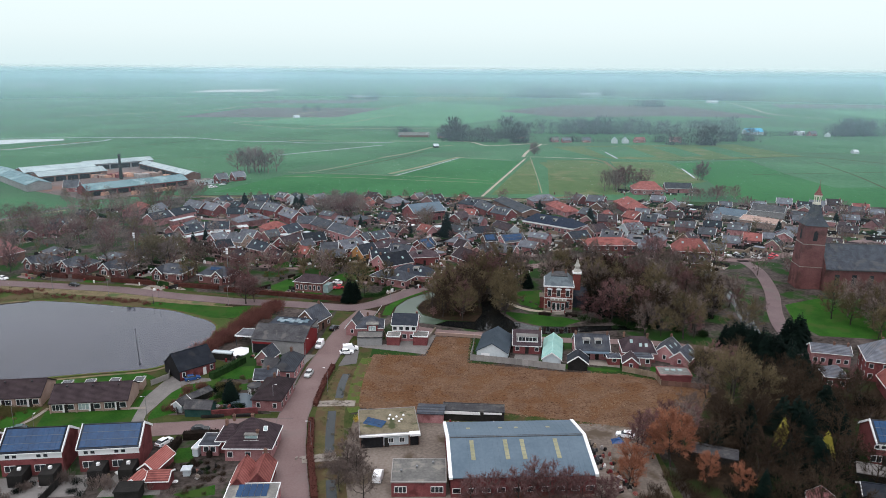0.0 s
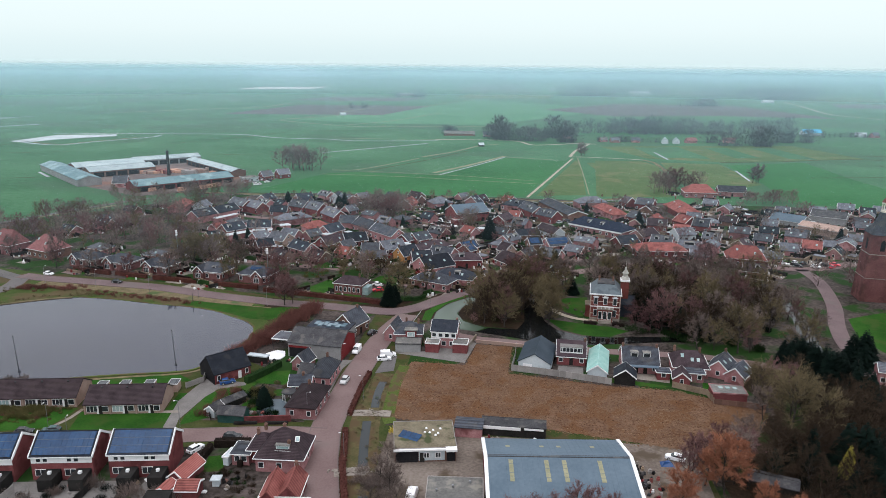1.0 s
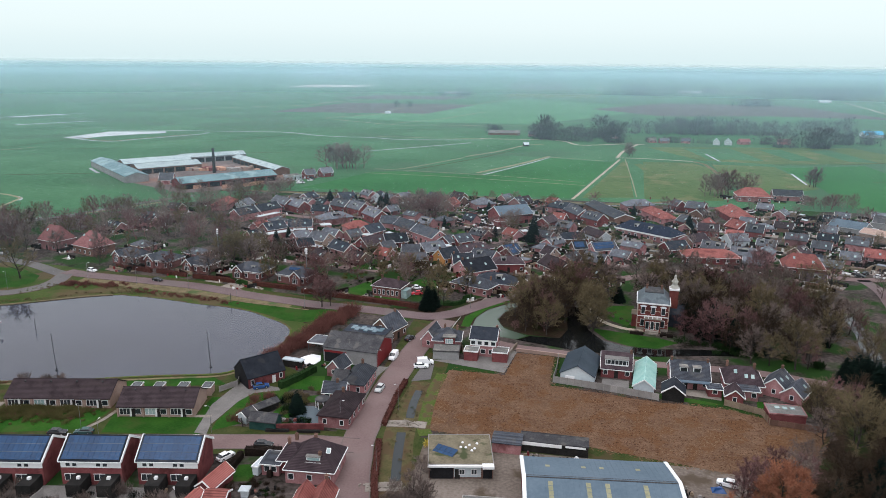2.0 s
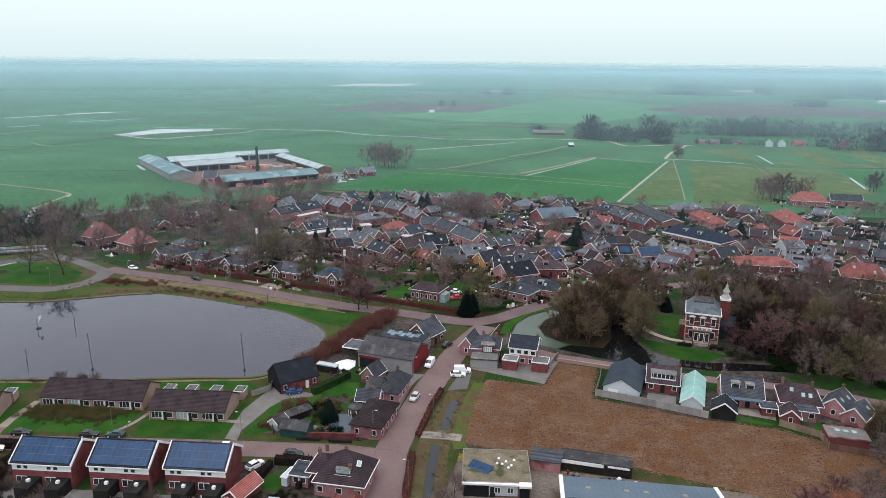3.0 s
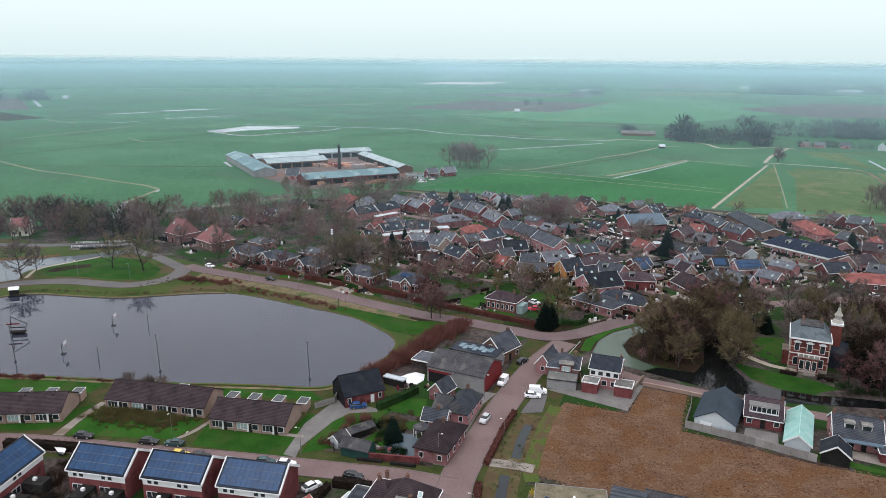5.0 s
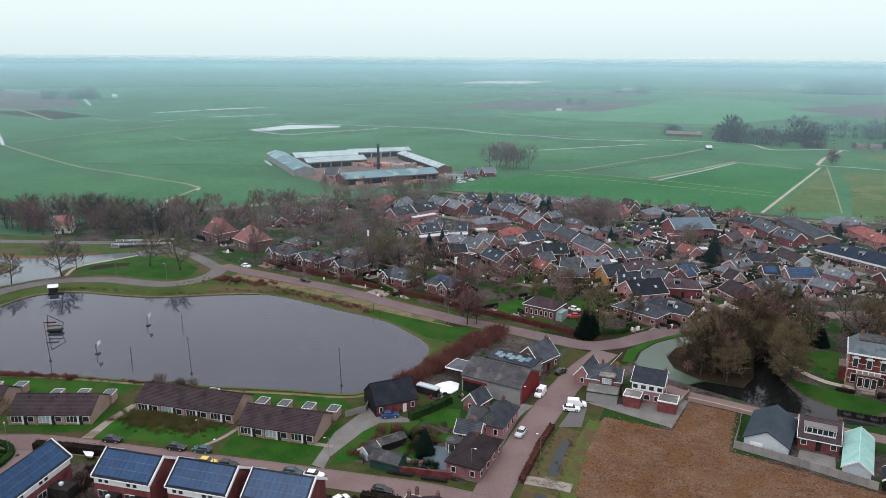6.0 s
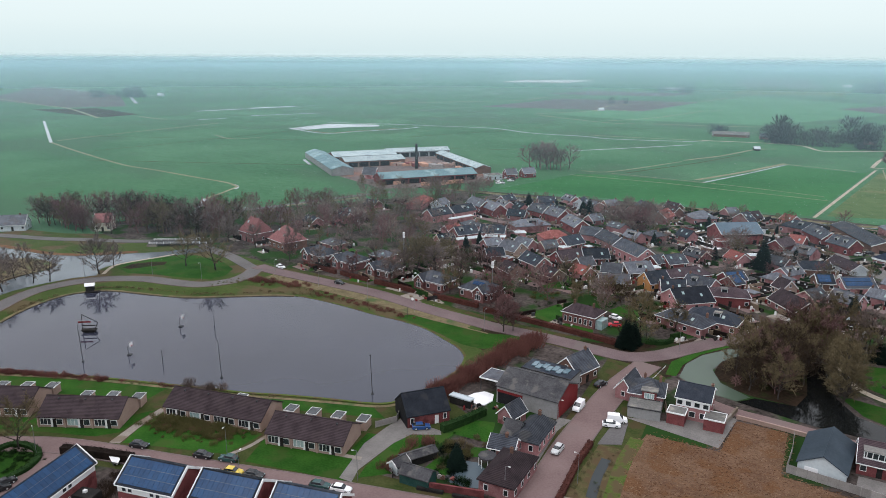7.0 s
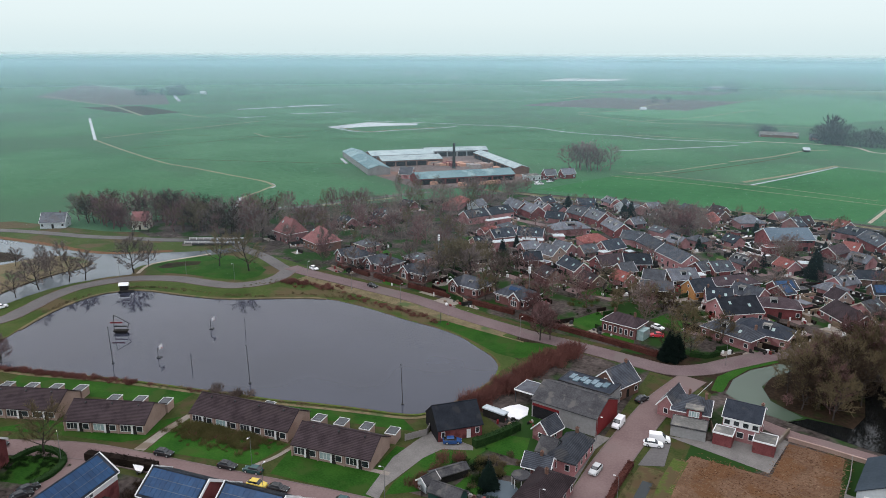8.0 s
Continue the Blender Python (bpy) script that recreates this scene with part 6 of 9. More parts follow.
# the terraces on the main lane
for one in ((-46.8, 333.4, -48, 18.1, 8, 4, 6.8, "slate_mid", "brick", "gable", (), 0),
            (-36.9, 325.8, 52, 5.6, 7, 2.8, 5, "slate_mid", "brick_red", "gable", (), 1),
            (-31.1, 328.2, 44, 8.4, 7.5, 2.8, 5.4, "slate_mid", "brick_red", "gable", (), 2),
            (-24.5, 312.4, 39, 16.5, 8, 3, 5.4, "tile_mauve", "brick_red", "hip", (), 2),
            (-18.4, 301.4, -24, 9.9, 8.5, 3, 5.6, "slate_mid", "brick", "gable", ((-0.3, 2),), 0),
            (-50.3, 306.9, 5, 7.4, 7.5, 2.6, 5, "slate", "brick", "gable", (), 0),
            (-42.2, 311.5, 39, 10.7, 8.5, 2.6, 5.4, "slate", "brick_brown", "gable", ((0, 2),), 1),
            (-47.4, 294.8, 21, 10.7, 7, 2.4, 4.6, "slate", "wood_dark", "gable", (), 0),
            (-34, 299.7, 45, 8.6, 7.5, 3, 6, "slate_dark", "wood_orange", "gable", (), 0),
            (-27, 293.4, 15, 8.1, 8, 2.8, 5.6, "slate_dark", "brick", "gable", (), 2),
            (-21.1, 283.9, 37, 13.1, 11, 3, 6.4, "slate_dark", "brick", "gable", (), 2)):
    street_house(*one)
# south of the lane
for one in ((-8.4, 309.4, 52, 4.7, 6.5, 2.8, 5, "slate_dark", "brick_red", "gable", (), 0),
            (-8.9, 292.6, 11, 12.3, 8.5, 3.4, 5.8, "tile_mauve", "brick_red", "hip", ((-0.3, 2),), 0),
            (-19.3, 262.9, -26, 15.3, 8.5, 3, 5.6, "slate_mid", "brick", "hip", ((-0.2, 1.6),), 1),
            (-11.8, 267.7, -12, 15.2, 9, 3, 6, "slate_dark", "brick", "hip", ((0.2, 2),), 1),
            (-28, 415.7, 28, 11.8, 10, 3.2, 6.4, "slate", "brick", "hip", (), 1),
            (-8.5, 420.2, 54, 5.4, 9, 3, 6.2, "slate_dark", "brick", "gable", (), 2),
            (-170.9, 392.3, -86, 18.4, 8.5, 3, 5.8, "tile_red", "brick", "hip", (), 0),
            (-158.9, 392.5, 78, 8, 7, 2.8, 5.2, "slate", "white_wall", "gable", (), 0),
            (-45.6, 409.8, 74, 10.6, 8, 3.2, 6, "tile_red", "brick", "gable", (), 1),
            (-129.7, 416.8, 63, 8.4, 7, 3, 5.4, "slate_dark", "brick", "gable", (), 1),
            (-108.8, 421.8, 28, 9.1, 7.5, 3, 5.4, "slate_dark", "brick", "gable", (), 1)):
    street_house(*one)
# by the junction
for one in ((-112.8, 384.1, 3, 9.1, 7, 2.6, 5, "slate_dark", "brick", "gable", (), 1),
            (16.9, 411.7, -27, 17.4, 9, 3.2, 6.2, "slate_dark", "brick", "hip", ((0, 2),), 2),
            (23.8, 397.3, -65, 16.5, 8, 3.6, 6.4, "slate_mid", "brick_red", "gable", ((0, 1.6),), 1),
            (31.9, 383.3, -47, 11.2, 8, 3.6, 6.4, "slate_mid", "brick_red", "gable", ((-0.4, 1.4), (0.4, 1.4)), 0),
            (30.1, 348.8, -57, 13.8, 7, 3, 5.2, "tile_mauve", "white_wall", "gable", (), 0),
            (14.1, 382.4, -19, 6.4, 8, 3, 5.6, "tile_red", "brick_red", "gable", (), 1),
            (7.9, 375.2, 60, 10.7, 7, 2.8, 5.2, "tile_mauve", "brick_red", "gable", (), 0),
            (18.4, 342.9, 16, 11.4, 7.5, 2.6, 4.6, "slate_dark", "brick_brown", "gable", (), 0),
            (20.8, 324.4, 16, 5.8, 7, 2.8, 5, "slate_dark", "brick_brown", "gable", (), 0),
            (30.8, 324, 25, 11, 8, 2.8, 5.4, "slate_mid", "brick", "gable", (), 0),
            (8.2, 311.1, -49, 5.5, 6, 2.8, 5.4, "tile_mauve", "brick_pale", "gable", (), 0)):
    street_house(*one)
# behind the barn
for one in ((10.8, 292.2, -57, 14.5, 9, 2.6, 5.6, "tile_brown", "brick", "gable", (), 0),
            (59.3, 427.9, 17, 17.1, 9, 3, 6, "slate", "brick", "hip", (), 1),
            (66.8, 403.1, -72, 25, 9, 2.8, 5.6, "tile_red", "brick", "hip", (), 1),
            (81.2, 428.4, -56, 6, 7.5, 3.4, 6, "slate", "brick_red", "gable", (), 1),
            (90.2, 422.3, -29, 9.8, 8.5, 3.6, 6.4, "slate", "brick_red", "gable", (), 1),
            (107.8, 411.7, -83, 24, 12, 3, 7.2, "tile_red", "brick_red", "hip", (), 2),
            (77.8, 384.9, -57, 7.2, 7.5, 3.4, 6, "slate", "brick_red", "gable", (), 1),
            (84.5, 367.2, -10, 9.6, 8, 3.4, 6, "tile_mauve", "brick_red", "gable", ((0.3, 1.6),), 1),
            (100.9, 376.8, -61, 9, 8.5, 3.2, 6.2, "tile_red", "brick_red", "gable", (), 1),
            (106.7, 368, -25, 7.8, 8, 3.4, 6.2, "slate_mid", "brick_red", "gable", ((0, 2),), 0),
            (92.7, 348.7, 17, 9.1, 8, 3.2, 5.6, "slate", "white_wall", "gable", (), 2)):
    street_house(*one)
# the eastern lanes
for one in ((74.8, 319.5, 3, 22.3, 11, 2.8, 5.4, "tile_red", "brick_red", "hip", (), 0),
            (62.2, 329.6, 26, 10.2, 8, 3, 5.6, "slate_dark", "brick_red", "gable", (), 1),
            (74.1, 346, 36, 10.8, 8, 3, 5.4, "tile_mauve", "brick", "gable", (), 0),
            (-8.8, 314.4, 37, 7.5, 7, 2.8, 5, "slate_dark", "brick_red", "gable", (), 0)):
    street_house(*one)
# looser houses at the edges
for x, y, ang, kind in ((-166, 298, -20, "hip"), (-138, 290, -16, "hip"), (-198, 330, -25, "dark"), (-188, 343, -20, "dark"), (-193, 352, 40, "slate"), (-192, 378, -10, "dark"), (-85, 293, -40, "brown"), (-70, 294, -30, "brown"), (-60, 301, -30, "red"), (24, 284, -20, "brown"), (17, 367, -35, "wide"), (-60, 415, -40, "red"), (-43, 428, -40, "brown"), (-76, 431, 45, "slate"), (-58, 435, -40, "slate"), (90, 413, 55, "brown"), (130, 433, -30, "slate"), (134, 418, 55, "slate"), (77, 376, 55, "slate"), (80, 335, -25, "dormer"), (90, 326, -20, "wide"), (105, 344, -25, "dormer"), (98, 323, 60, "tall"), (120, 351, -25, "tall"), (128, 343, -25, "slate"), (90, 311, -15, "slate"), (106, 290, -20, "mauve"), (125, 384, -30, "brown")):
    village_house(x, y, ang, kind)
for x, y, ang, kind in ((133, 325, -25, "slate"), (145, 331, -20, "red"), (155, 334, -25, "slate"), (160, 331, 60, "tall"), (184, 417, -20, "slate"), (186, 401, -20, "dark"), (206, 406, 60, "slate"), (189, 376, -25, "slate"), (200, 350, -25, "brown"), (218, 380, -20, "slate"), (216, 330, 60, "slate"), (232, 350, -20, "redhip"), (240, 395, -20, "slate"), (178, 322, -25, "mauve"), (205, 318, -20, "dormer")):
    village_house(x, y, ang, kind)
house(107.5, 306.5, -12, 15, 11, 3.4, 8.2, "tile_red", "brick_red", "hip", 3.5, chim=((-0.4, 0),), front=5, sky=2, label="broad house with a bright red hipped roof")
h = house(56, 359.5, -41, 30, 12.5, 3.4, 6.8, "slate_navy", "brick", "hip", 4.0, chim=((0.5, 0),), dorm=((-0.35, 1.6), (0.15, 1.6)), front=9, end=2, sky=0, label="long school building with a navy roof", category="school", name="school")
part("fascia", Builder().box(-15.3, -6.66, 2.75, 15.3, -6.5, 3.3).mesh("fascia", "white_paint"), h, "broad white fascia board")
h = house(-11.2, 384, 30, 19.0, 13.6, 4.9, 8.3, "steel_blue", "brick_red", chim=(), front=0, end=0, gutter=True, label="tall red barn with a blue-grey roof", category="barn", name="barn")
part("window_strip", Builder().box(-8.8, -6.8, 3.6, 8.8, -6.72, 4.3).mesh("window_strip", "pane"), h)
house(41, 406, -71, 40, 11, 3.2, 5.0, "slate_mid", "brick_brown", chim=(), front=0, end=0, gutter=False, label="long low shed with a dark grey roof", category="shed", name="shed")
flat_shed(-15.5, 371.5, 30, 6, 4, 2.8, "brick_red", "tile_red", "white_paint", "low red annex of the barn", "annex", "annex")
house(157, 387, -40, 16, 12, 3.4, 5.8, "steel_blue", "grey_wall", chim=(), front=0, end=0, label="storage shed with blue-grey roof", category="shed", name="shed")
house(166, 369, -48, 20, 9, 3.2, 4.8, "brick_pale", "brick_pale", chim=(), front=0, end=0, label="long low shed with a pale pinkish roof", category="shed", name="shed")
house(133, 470, -4, 19, 14, 3.4, 8.0, "tile_red", "brick", "hip", 5, chim=(), front=4, label="great farm barn with a red hipped roof", category="barn", name="barn")
house(155, 476, -6, 17, 9, 3.2, 6.0, "slate_mid", "brick", chim=(), front=3, label="grey-roofed farm building beside the red barn", category="barn", name="barn")
house(182, 398, -32, 17, 12, 3.6, 6.0, "steel_grey", "grey_wall", chim=(), front=0, end=0, label="grey storage shed with steel roof", category="shed", name="shed")
for x, y, r in ((-11, 384, 11), (-25, 388, 8), (-20, 372, 6), (4, 399, 6), (38, 364, 8), (46, 352, 6), (55, 360, 9), (46, 368, 8), (64, 352, 8), (38, 416, 9), (44, 396, 9), (-57, 392, 14), (-45, 398, 8), (-105, 300, 8), (-118, 296, 8), (-10, 358, 6), (-68, 290, 8), (157, 387, 9), (166, 369, 10), (134, 470, 13), (155, 476, 10), (182, 398, 9), (107, 306, 9), (-48.6, 254.4, 10), (-60, 258, 7), (-205, 296, 9), (-185, 291, 9), (-161, 278, 9), (-146, 275, 8), (-130, 273, 8), (-108, 266, 9), (-89, 262, 9),
                (62, 384, 13)):
    SPOTS.append((x, y, r))
sheet("pavement_square", [(28, 380), (33, 380), (34, 369), (57, 345), (50, 338), (40, 346), (33, 360), (27, 370)], 0.08, "paving", "pale paved village square", "pavement")
sheet("pavement_barn_yard", [(-33, 396), (-28, 401), (-23, 392), (-19, 380), (-15, 366), (-20.5, 362), (-31, 384)], 0.08, "snow_white", "white gravelled yard before the barn", "pavement")
sheet("pavement_barn_side", [(0, 405), (8, 409), (10, 398), (6, 391), (1, 389)], 0.08, "concrete", "pale paved yard beside barn", "pavement")
for x, y, ang, L, W in ((-116.5, 329.5, 48, 13, 3.4), (-107.5, 337.2, 12, 9, 3.2), (-75, 332, 60, 4, 3), (-100, 349, 30, 5, 4), (-136, 366.5, 62, 14, 2.4), (-36.5, 317, 40, 4, 3), (-2, 352, 20, 5, 3.5)):
    flat_shed(x, y, ang, L, W, 2.6, "brick", "white_wall", "white_paint", "low extension with a white flat roof", "extension", "extension")
strip("bank_north", [(-205, 448), (-160, 446), (-120, 443), (-69, 444), (-37, 450), (10, 445), (45, 441), (92, 460)], 2.4, 0.07, "rough_grass", "brown reedy bank at the village edge", "bank")
strip("water_north_ditch", [(-205, 444.5), (-160, 442.5), (-120, 439.5), (-69, 440.5), (-37, 446.5), (10, 441.5), (45, 437.5), (92, 456)], 0.9, 0.08, "moat_water", "dark ditch along the village edge", "ditch")
# the rest of the village, laid out on the same two street directions
rnd = random.Random(21)
PARK = [(6, 212), (130, 212), (132, 280), (112, 288), (60, 296), (20, 282), (6, 262)]
VILLAGE = [(-128, 300), (-100, 285), (-75, 282), (-40, 280), (10, 290), (60, 302), (130, 310), (250, 310), (255, 425), (160, 428), (20, 438), (-70, 444), (-120, 440), (-140, 400)]
LINES = [smooth_line(p, 4) for p in ([(6, 262), (-4, 272), (-12, 284), (-21, 296.5), (-31, 307), (-40, 319), (-50, 328.5), (-62, 339), (-77, 352), (-92, 364), (-120, 376), (-150, 385)], [(30, 284), (60, 300), (95, 312), (128, 300), (165, 318), (215, 345)])]
placed = 0
for attempt in range(6000):
    if placed >= 62:
        break
    x, y = rnd.uniform(-140, 250), rnd.uniform(282, 440)
    kind = rnd.choice(["slate", "slate", "dark", "dormer", "wide", "brown", "mauve", "hip", "tall", "dark", "slate", "red"])
    r = max(KINDS[kind][:2]) * 0.58
    if not inside(VILLAGE, x, y) or inside(PARK, x, y):
        continue
    if any((x - a) ** 2 + (y - c) ** 2 < (r + q) ** 2 for a, c, q in SPOTS) or any((p.x - x) ** 2 + (p.y - y) ** 2 < (r + 2) ** 2 for line in LINES for p in line):
        continue
    village_house(x, y, (50 if rnd.random() < 0.4 else -38 if x < 60 else -22) + rnd.uniform(-8, 8), kind)
    placed += 1
for i in range(110):
    # back-garden sheds and lean-tos
    x, y = rnd.uniform(-130, 230), rnd.uniform(284, 436)
    if not inside(VILLAGE, x, y) or inside(PARK, x, y) or any((x - a) ** 2 + (y - c) ** 2 < (q + 0.6) ** 2 for a, c, q in SPOTS):
        continue
    SPOTS.append((x, y, 3))
    flat_shed(x, y, rnd.choice((50, -38, -22)), rnd.uniform(3, 6), rnd.uniform(2.5, 3.6), 2.3, rnd.choice(("brick", "wood_dark", "wood", "white_wall", "brick_red")), rnd.choice(("bitumen", "slate", "tile_brown", "steel_grey", "white_wall")),
              rnd.choice(("white_paint", "bitumen", "wood_dark")), "small flat-roofed garden shed", "shed")

# garden plots between the houses: lawns, paving, hedges and odds and ends
PLOT = {"lawn": Builder(), "concrete": Builder(), "brick_road": Builder(), "hedge_green": Builder(), "hedge_brown": Builder(), "wood": Builder(), "white_paint": Builder(), "wood_dark": Builder(), "steel_grey": Builder(), "red_paint": Builder()}
rnd = random.Random(31)
for x, y, q in list(SPOTS):
    if y < 255:
        continue
    for k in range(6):
        a, d = rnd.uniform(0, 6.28), q + rnd.uniform(0.5, 4.0)
        px, py, turn = x + d * math.cos(a), y + d * math.sin(a), radians(rnd.choice((50, -38, -22)))
        c, s = math.cos(turn), math.sin(turn)

        def at(u, v):
            return px + u * c - v * s, py + u * s + v * c

        w, dd = rnd.uniform(1.6, 4.6), rnd.uniform(1.2, 3.4)
        z = 0.03 + 0.004 * rnd.random() + 0.005 * (k + 1)
        PLOT[rnd.choice(("lawn", "concrete", "concrete", "brick_road", "brick_road"))].add([(*at(-w, -dd), z), (*at(w, -dd), z), (*at(w, dd), z), (*at(-w, dd), z)], [(0, 1, 2, 3)])
        h1 = rnd.uniform(0.8, 1.9)
        PLOT[rnd.choice(("hedge_green", "hedge_brown", "hedge_brown", "wood", "wood_dark"))].post([at(-w, dd), at(w, dd), at(w, dd + 0.5), at(-w, dd + 0.5)], 0.0, h1)
        for j in range(3):
            u, v, e = rnd.uniform(-w, w), rnd.uniform(-dd, dd), rnd.uniform(0.15, 0.5)
            PLOT[rnd.choice(("white_paint", "wood_dark", "steel_grey", "red_paint", "wood", "white_paint"))].post([at(u - e, v - e * 0.6), at(u + e, v - e * 0.6), at(u + e, v + e * 0.6), at(u - e, v + e * 0.6)], 0.0, rnd.uniform(0.4, 1.3))
for k, b in PLOT.items():
    flat = k in ("lawn", "concrete", "brick_road")
    thing("garden_plots" if flat else "garden_clutter", Matrix(), "patchwork of small lawns and paved terraces" if flat else "low hedges, fences and clutter in the village gardens", "garden", mesh=b.mesh("garden", k), kind="stuff")

# ---- houses at the eastern edge ----
h = house(108, 189.5, -15, 10, 5.2, 3.8, 5.2, "slate", "brick", chim=((0.9, 0), (0.2, 0)), front=5, label="white-trimmed brick terrace behind the conifers")
house(101.5, 174.6, -10, 5.2, 5.2, 3.2, 5.6, "slate", "brick_red", "hip", 2.0, chim=(), front=2, label="small red brick coach house with slate hips", category="outbuilding", name="outbuilding")
house(119, 180.5, -20, 12, 11, 5.6, 10.4, "slate", "brick_red", "hip", 4.4, chim=((0.3, 0), (-0.3, 0.2)), front=4, end=3, label="large red brick house with slate hips and white cornice")
house(114.5, 168.5, 75, 9, 6.6, 3.4, 6.8, "tile_red", "brick_red", chim=((0.9, 0),), front=2, label="wing with a red tiled roof and white gable", category="annex", name="annex")
solar_house(94.5, 138.6, -8, 9)
house(86.5, 129.5, -20, 7, 3.2, 2.2, 3.2, "wood_grey", "wood_dark", chim=(), front=0, end=0, gutter=False, barge=False, label="dark weathered garden shed", category="shed", name="shed")
house(84.5, 121.5, -15, 10, 4.2, 2.3, 3.6, "slate_dark", "wood_dark", chim=(), front=0, end=0, gutter=False, label="black-roofed dark timber garden shed", category="shed", name="shed")
house(56.8, 136.6, -22, 9, 4.0, 2.2, 2.8, "steel_grey", "wood_dark", chim=(), front=0, end=0, gutter=False, barge=False, label="long weathered shed among the trees", category="shed", name="shed")
house(70, 118, 70, 6, 4.4, 2.3, 3.8, "tile_pink", "brick", chim=(), front=0, end=0, label="small outhouse with a faded pink roof", category="shed", name="shed")

# ---- manor with its turret ----
m_ob = thing("manor_house", pose(39.2, 236.8, 0, 0, 0, -8), "red brick manor with white window surrounds and slate mansard", "manor")
part("wall", Builder().box(-4.6, -5.4, 0, 4.6, 5.4, 8.6).mesh("wall", "brick_manor"), m_ob)
part("plinth", Builder().box(-4.75, -5.55, 0, 4.75, 5.55, 0.9).mesh("plinth", "concrete"), m_ob)
part("cornice", Builder().box(-5.1, -5.9, 8.6, 5.1, 5.9, 9.0).mesh("cornice", "white_paint"), m_ob)
part("string_course", Builder().box(-4.7, -5.5, 4.5, 4.7, 5.5, 4.75).mesh("string_course", "white_paint"), m_ob)
b = Builder()
b.add([(-4.9, -5.7, 9.0), (4.9, -5.7, 9.0), (4.9, 5.7, 9.0), (-4.9, 5.7, 9.0), (-2.7, -2.9, 11.6), (2.7, -2.9, 11.6), (2.7, 2.9, 11.6), (-2.7, 2.9, 11.6)], [(3, 2, 1, 0), (0, 1, 5, 4), (1, 2, 6, 5), (2, 3, 7, 6), (3, 0, 4, 7), (4, 5, 6, 7)])
part("roof", b.mesh("roof", "roof_lead"), m_ob, "slate mansard with a flat lead top")
part("roof_edge", Builder().box(-2.8, -3.0, 11.55, 2.8, 3.0, 11.75).mesh("roof_edge", "steel_grey"), m_ob)
for k, z in enumerate((1.3, 5.3)):
    for u in (-3.0, 0, 3.0):
        window(m_ob, pose(u, -5.4, z), 1.3, 2.3)
    for v in (-3.4, 0, 3.4):
        window(m_ob, pose(-4.6, v, z, 0, 0, -90), 1.2, 2.3)
        window(m_ob, pose(4.6, v, z, 0, 0, 90), 1.2, 2.3)
part("bay", Builder().box(-2.4, -7.2, 0, 2.4, -5.4, 4.2).mesh("bay", "brick_manor"), m_ob, "square bay with a balcony")
part("balcony", Builder().box(-2.6, -7.4, 4.2, 2.6, -5.4, 4.5).mesh("balcony", "concrete"), m_ob)
for u in (-1.5, 0, 1.5):
    window(m_ob, pose(u, -7.2, 1.0), 1.2, 2.6)
for z in (2.2, 6.3):
    part("brick_band", cached(("band", z), lambda: Builder().box(-4.66, -5.46, z, 4.66, 5.46, z + 0.12).mesh("brick_band", "cream_paint")), m_ob, "pale stone band")
for u in (-3.0, 0, 3.0):
    part("hood", cached("hood", lambda: Builder().box(-0.95, -0.16, 0, 0.95, 0.02, 0.28).box(-0.55, -0.14, 0.28, 0.55, 0.02, 0.5).mesh("hood", "white_paint")), m_ob, "white window hood", pose(u, -5.4, 7.65))
for u in (-2.5, -1.25, 0, 1.25, 2.5):
    part("baluster", cached("baluster", lambda: Builder().box(-0.1, -0.1, 0, 0.1, 0.1, 0.8).mesh("baluster", "white_paint")), m_ob, place=pose(u, -7.25, 4.5))
part("balcony_rail", Builder().box(-2.6, -7.36, 5.3, 2.6, -7.14, 5.42).mesh("balcony_rail", "white_paint"), m_ob)
part("terrace_hedge", Builder().box(-6.4, -10.4, 0, -2.4, -9.4, 0.9).box(2.4, -10.4, 0, 6.2, -9.4, 0.9).mesh("terrace_hedge", "hedge_brown"), m_ob, "low dark hedge before the terrace")
part("steps", Builder().box(-2, -9, 0, 2, -7.2, 0.4).box(-2, -8.4, 0.4, 2, -7.2, 0.8).mesh("steps", "concrete"), m_ob)
part("side_bay", Builder().box(-6.2, -3.0, 0, -4.6, 1.0, 4.0).mesh("side_bay", "brick_manor"), m_ob)
part("side_bay_roof", Builder().box(-6.4, -3.2, 4.0, -4.6, 1.2, 4.3).mesh("side_bay_roof", "concrete"), m_ob)
for u in (-4.6, 4.6):
    for v in (-5.4, 5.4):
        part("quoin", cached("quoin", lambda: Builder().box(-0.16, -0.16, 0.9, 0.16, 0.16, 2.6).box(-0.16, -0.16, 3.2, 0.16, 0.16, 4.3).box(-0.16, -0.16, 4.9, 0.16, 0.16, 6.4).box(-0.16, -0.16, 6.8, 0.16, 0.16, 8.5).mesh("quoin", "brick_pale")), m_ob, place=pose(u, v, 0))
for u in (-2.2, 2.2):
    part("chimney", chimney_mesh(1.6), m_ob, place=pose(u, 1.0, 11.6))
part("turret", Builder().box(4.8, 1.6, 0, 7.4, 4.2, 11.4).mesh("turret", "brick_manor"), m_ob)
part("turret_cornice", Builder().box(4.6, 1.4, 11.4, 7.6, 4.4, 12.0).mesh("turret_cornice", "white_paint"), m_ob)
b, prev = Builder(), None
for z0, z1, r0, r1 in ((12.0, 12.9, 1.5, 1.0), (12.9, 14.0, 0.75, 0.75), (14.0, 14.4, 1.1, 0.9), (14.4, 15.4, 0.8, 0.3), (15.4, 16.1, 0.42, 0.3), (16.1, 18.0, 0.07, 0.04)):
    b.tube((6.1, 2.9, z0), (6.1, 2.9, z1), r0, r1, 8)
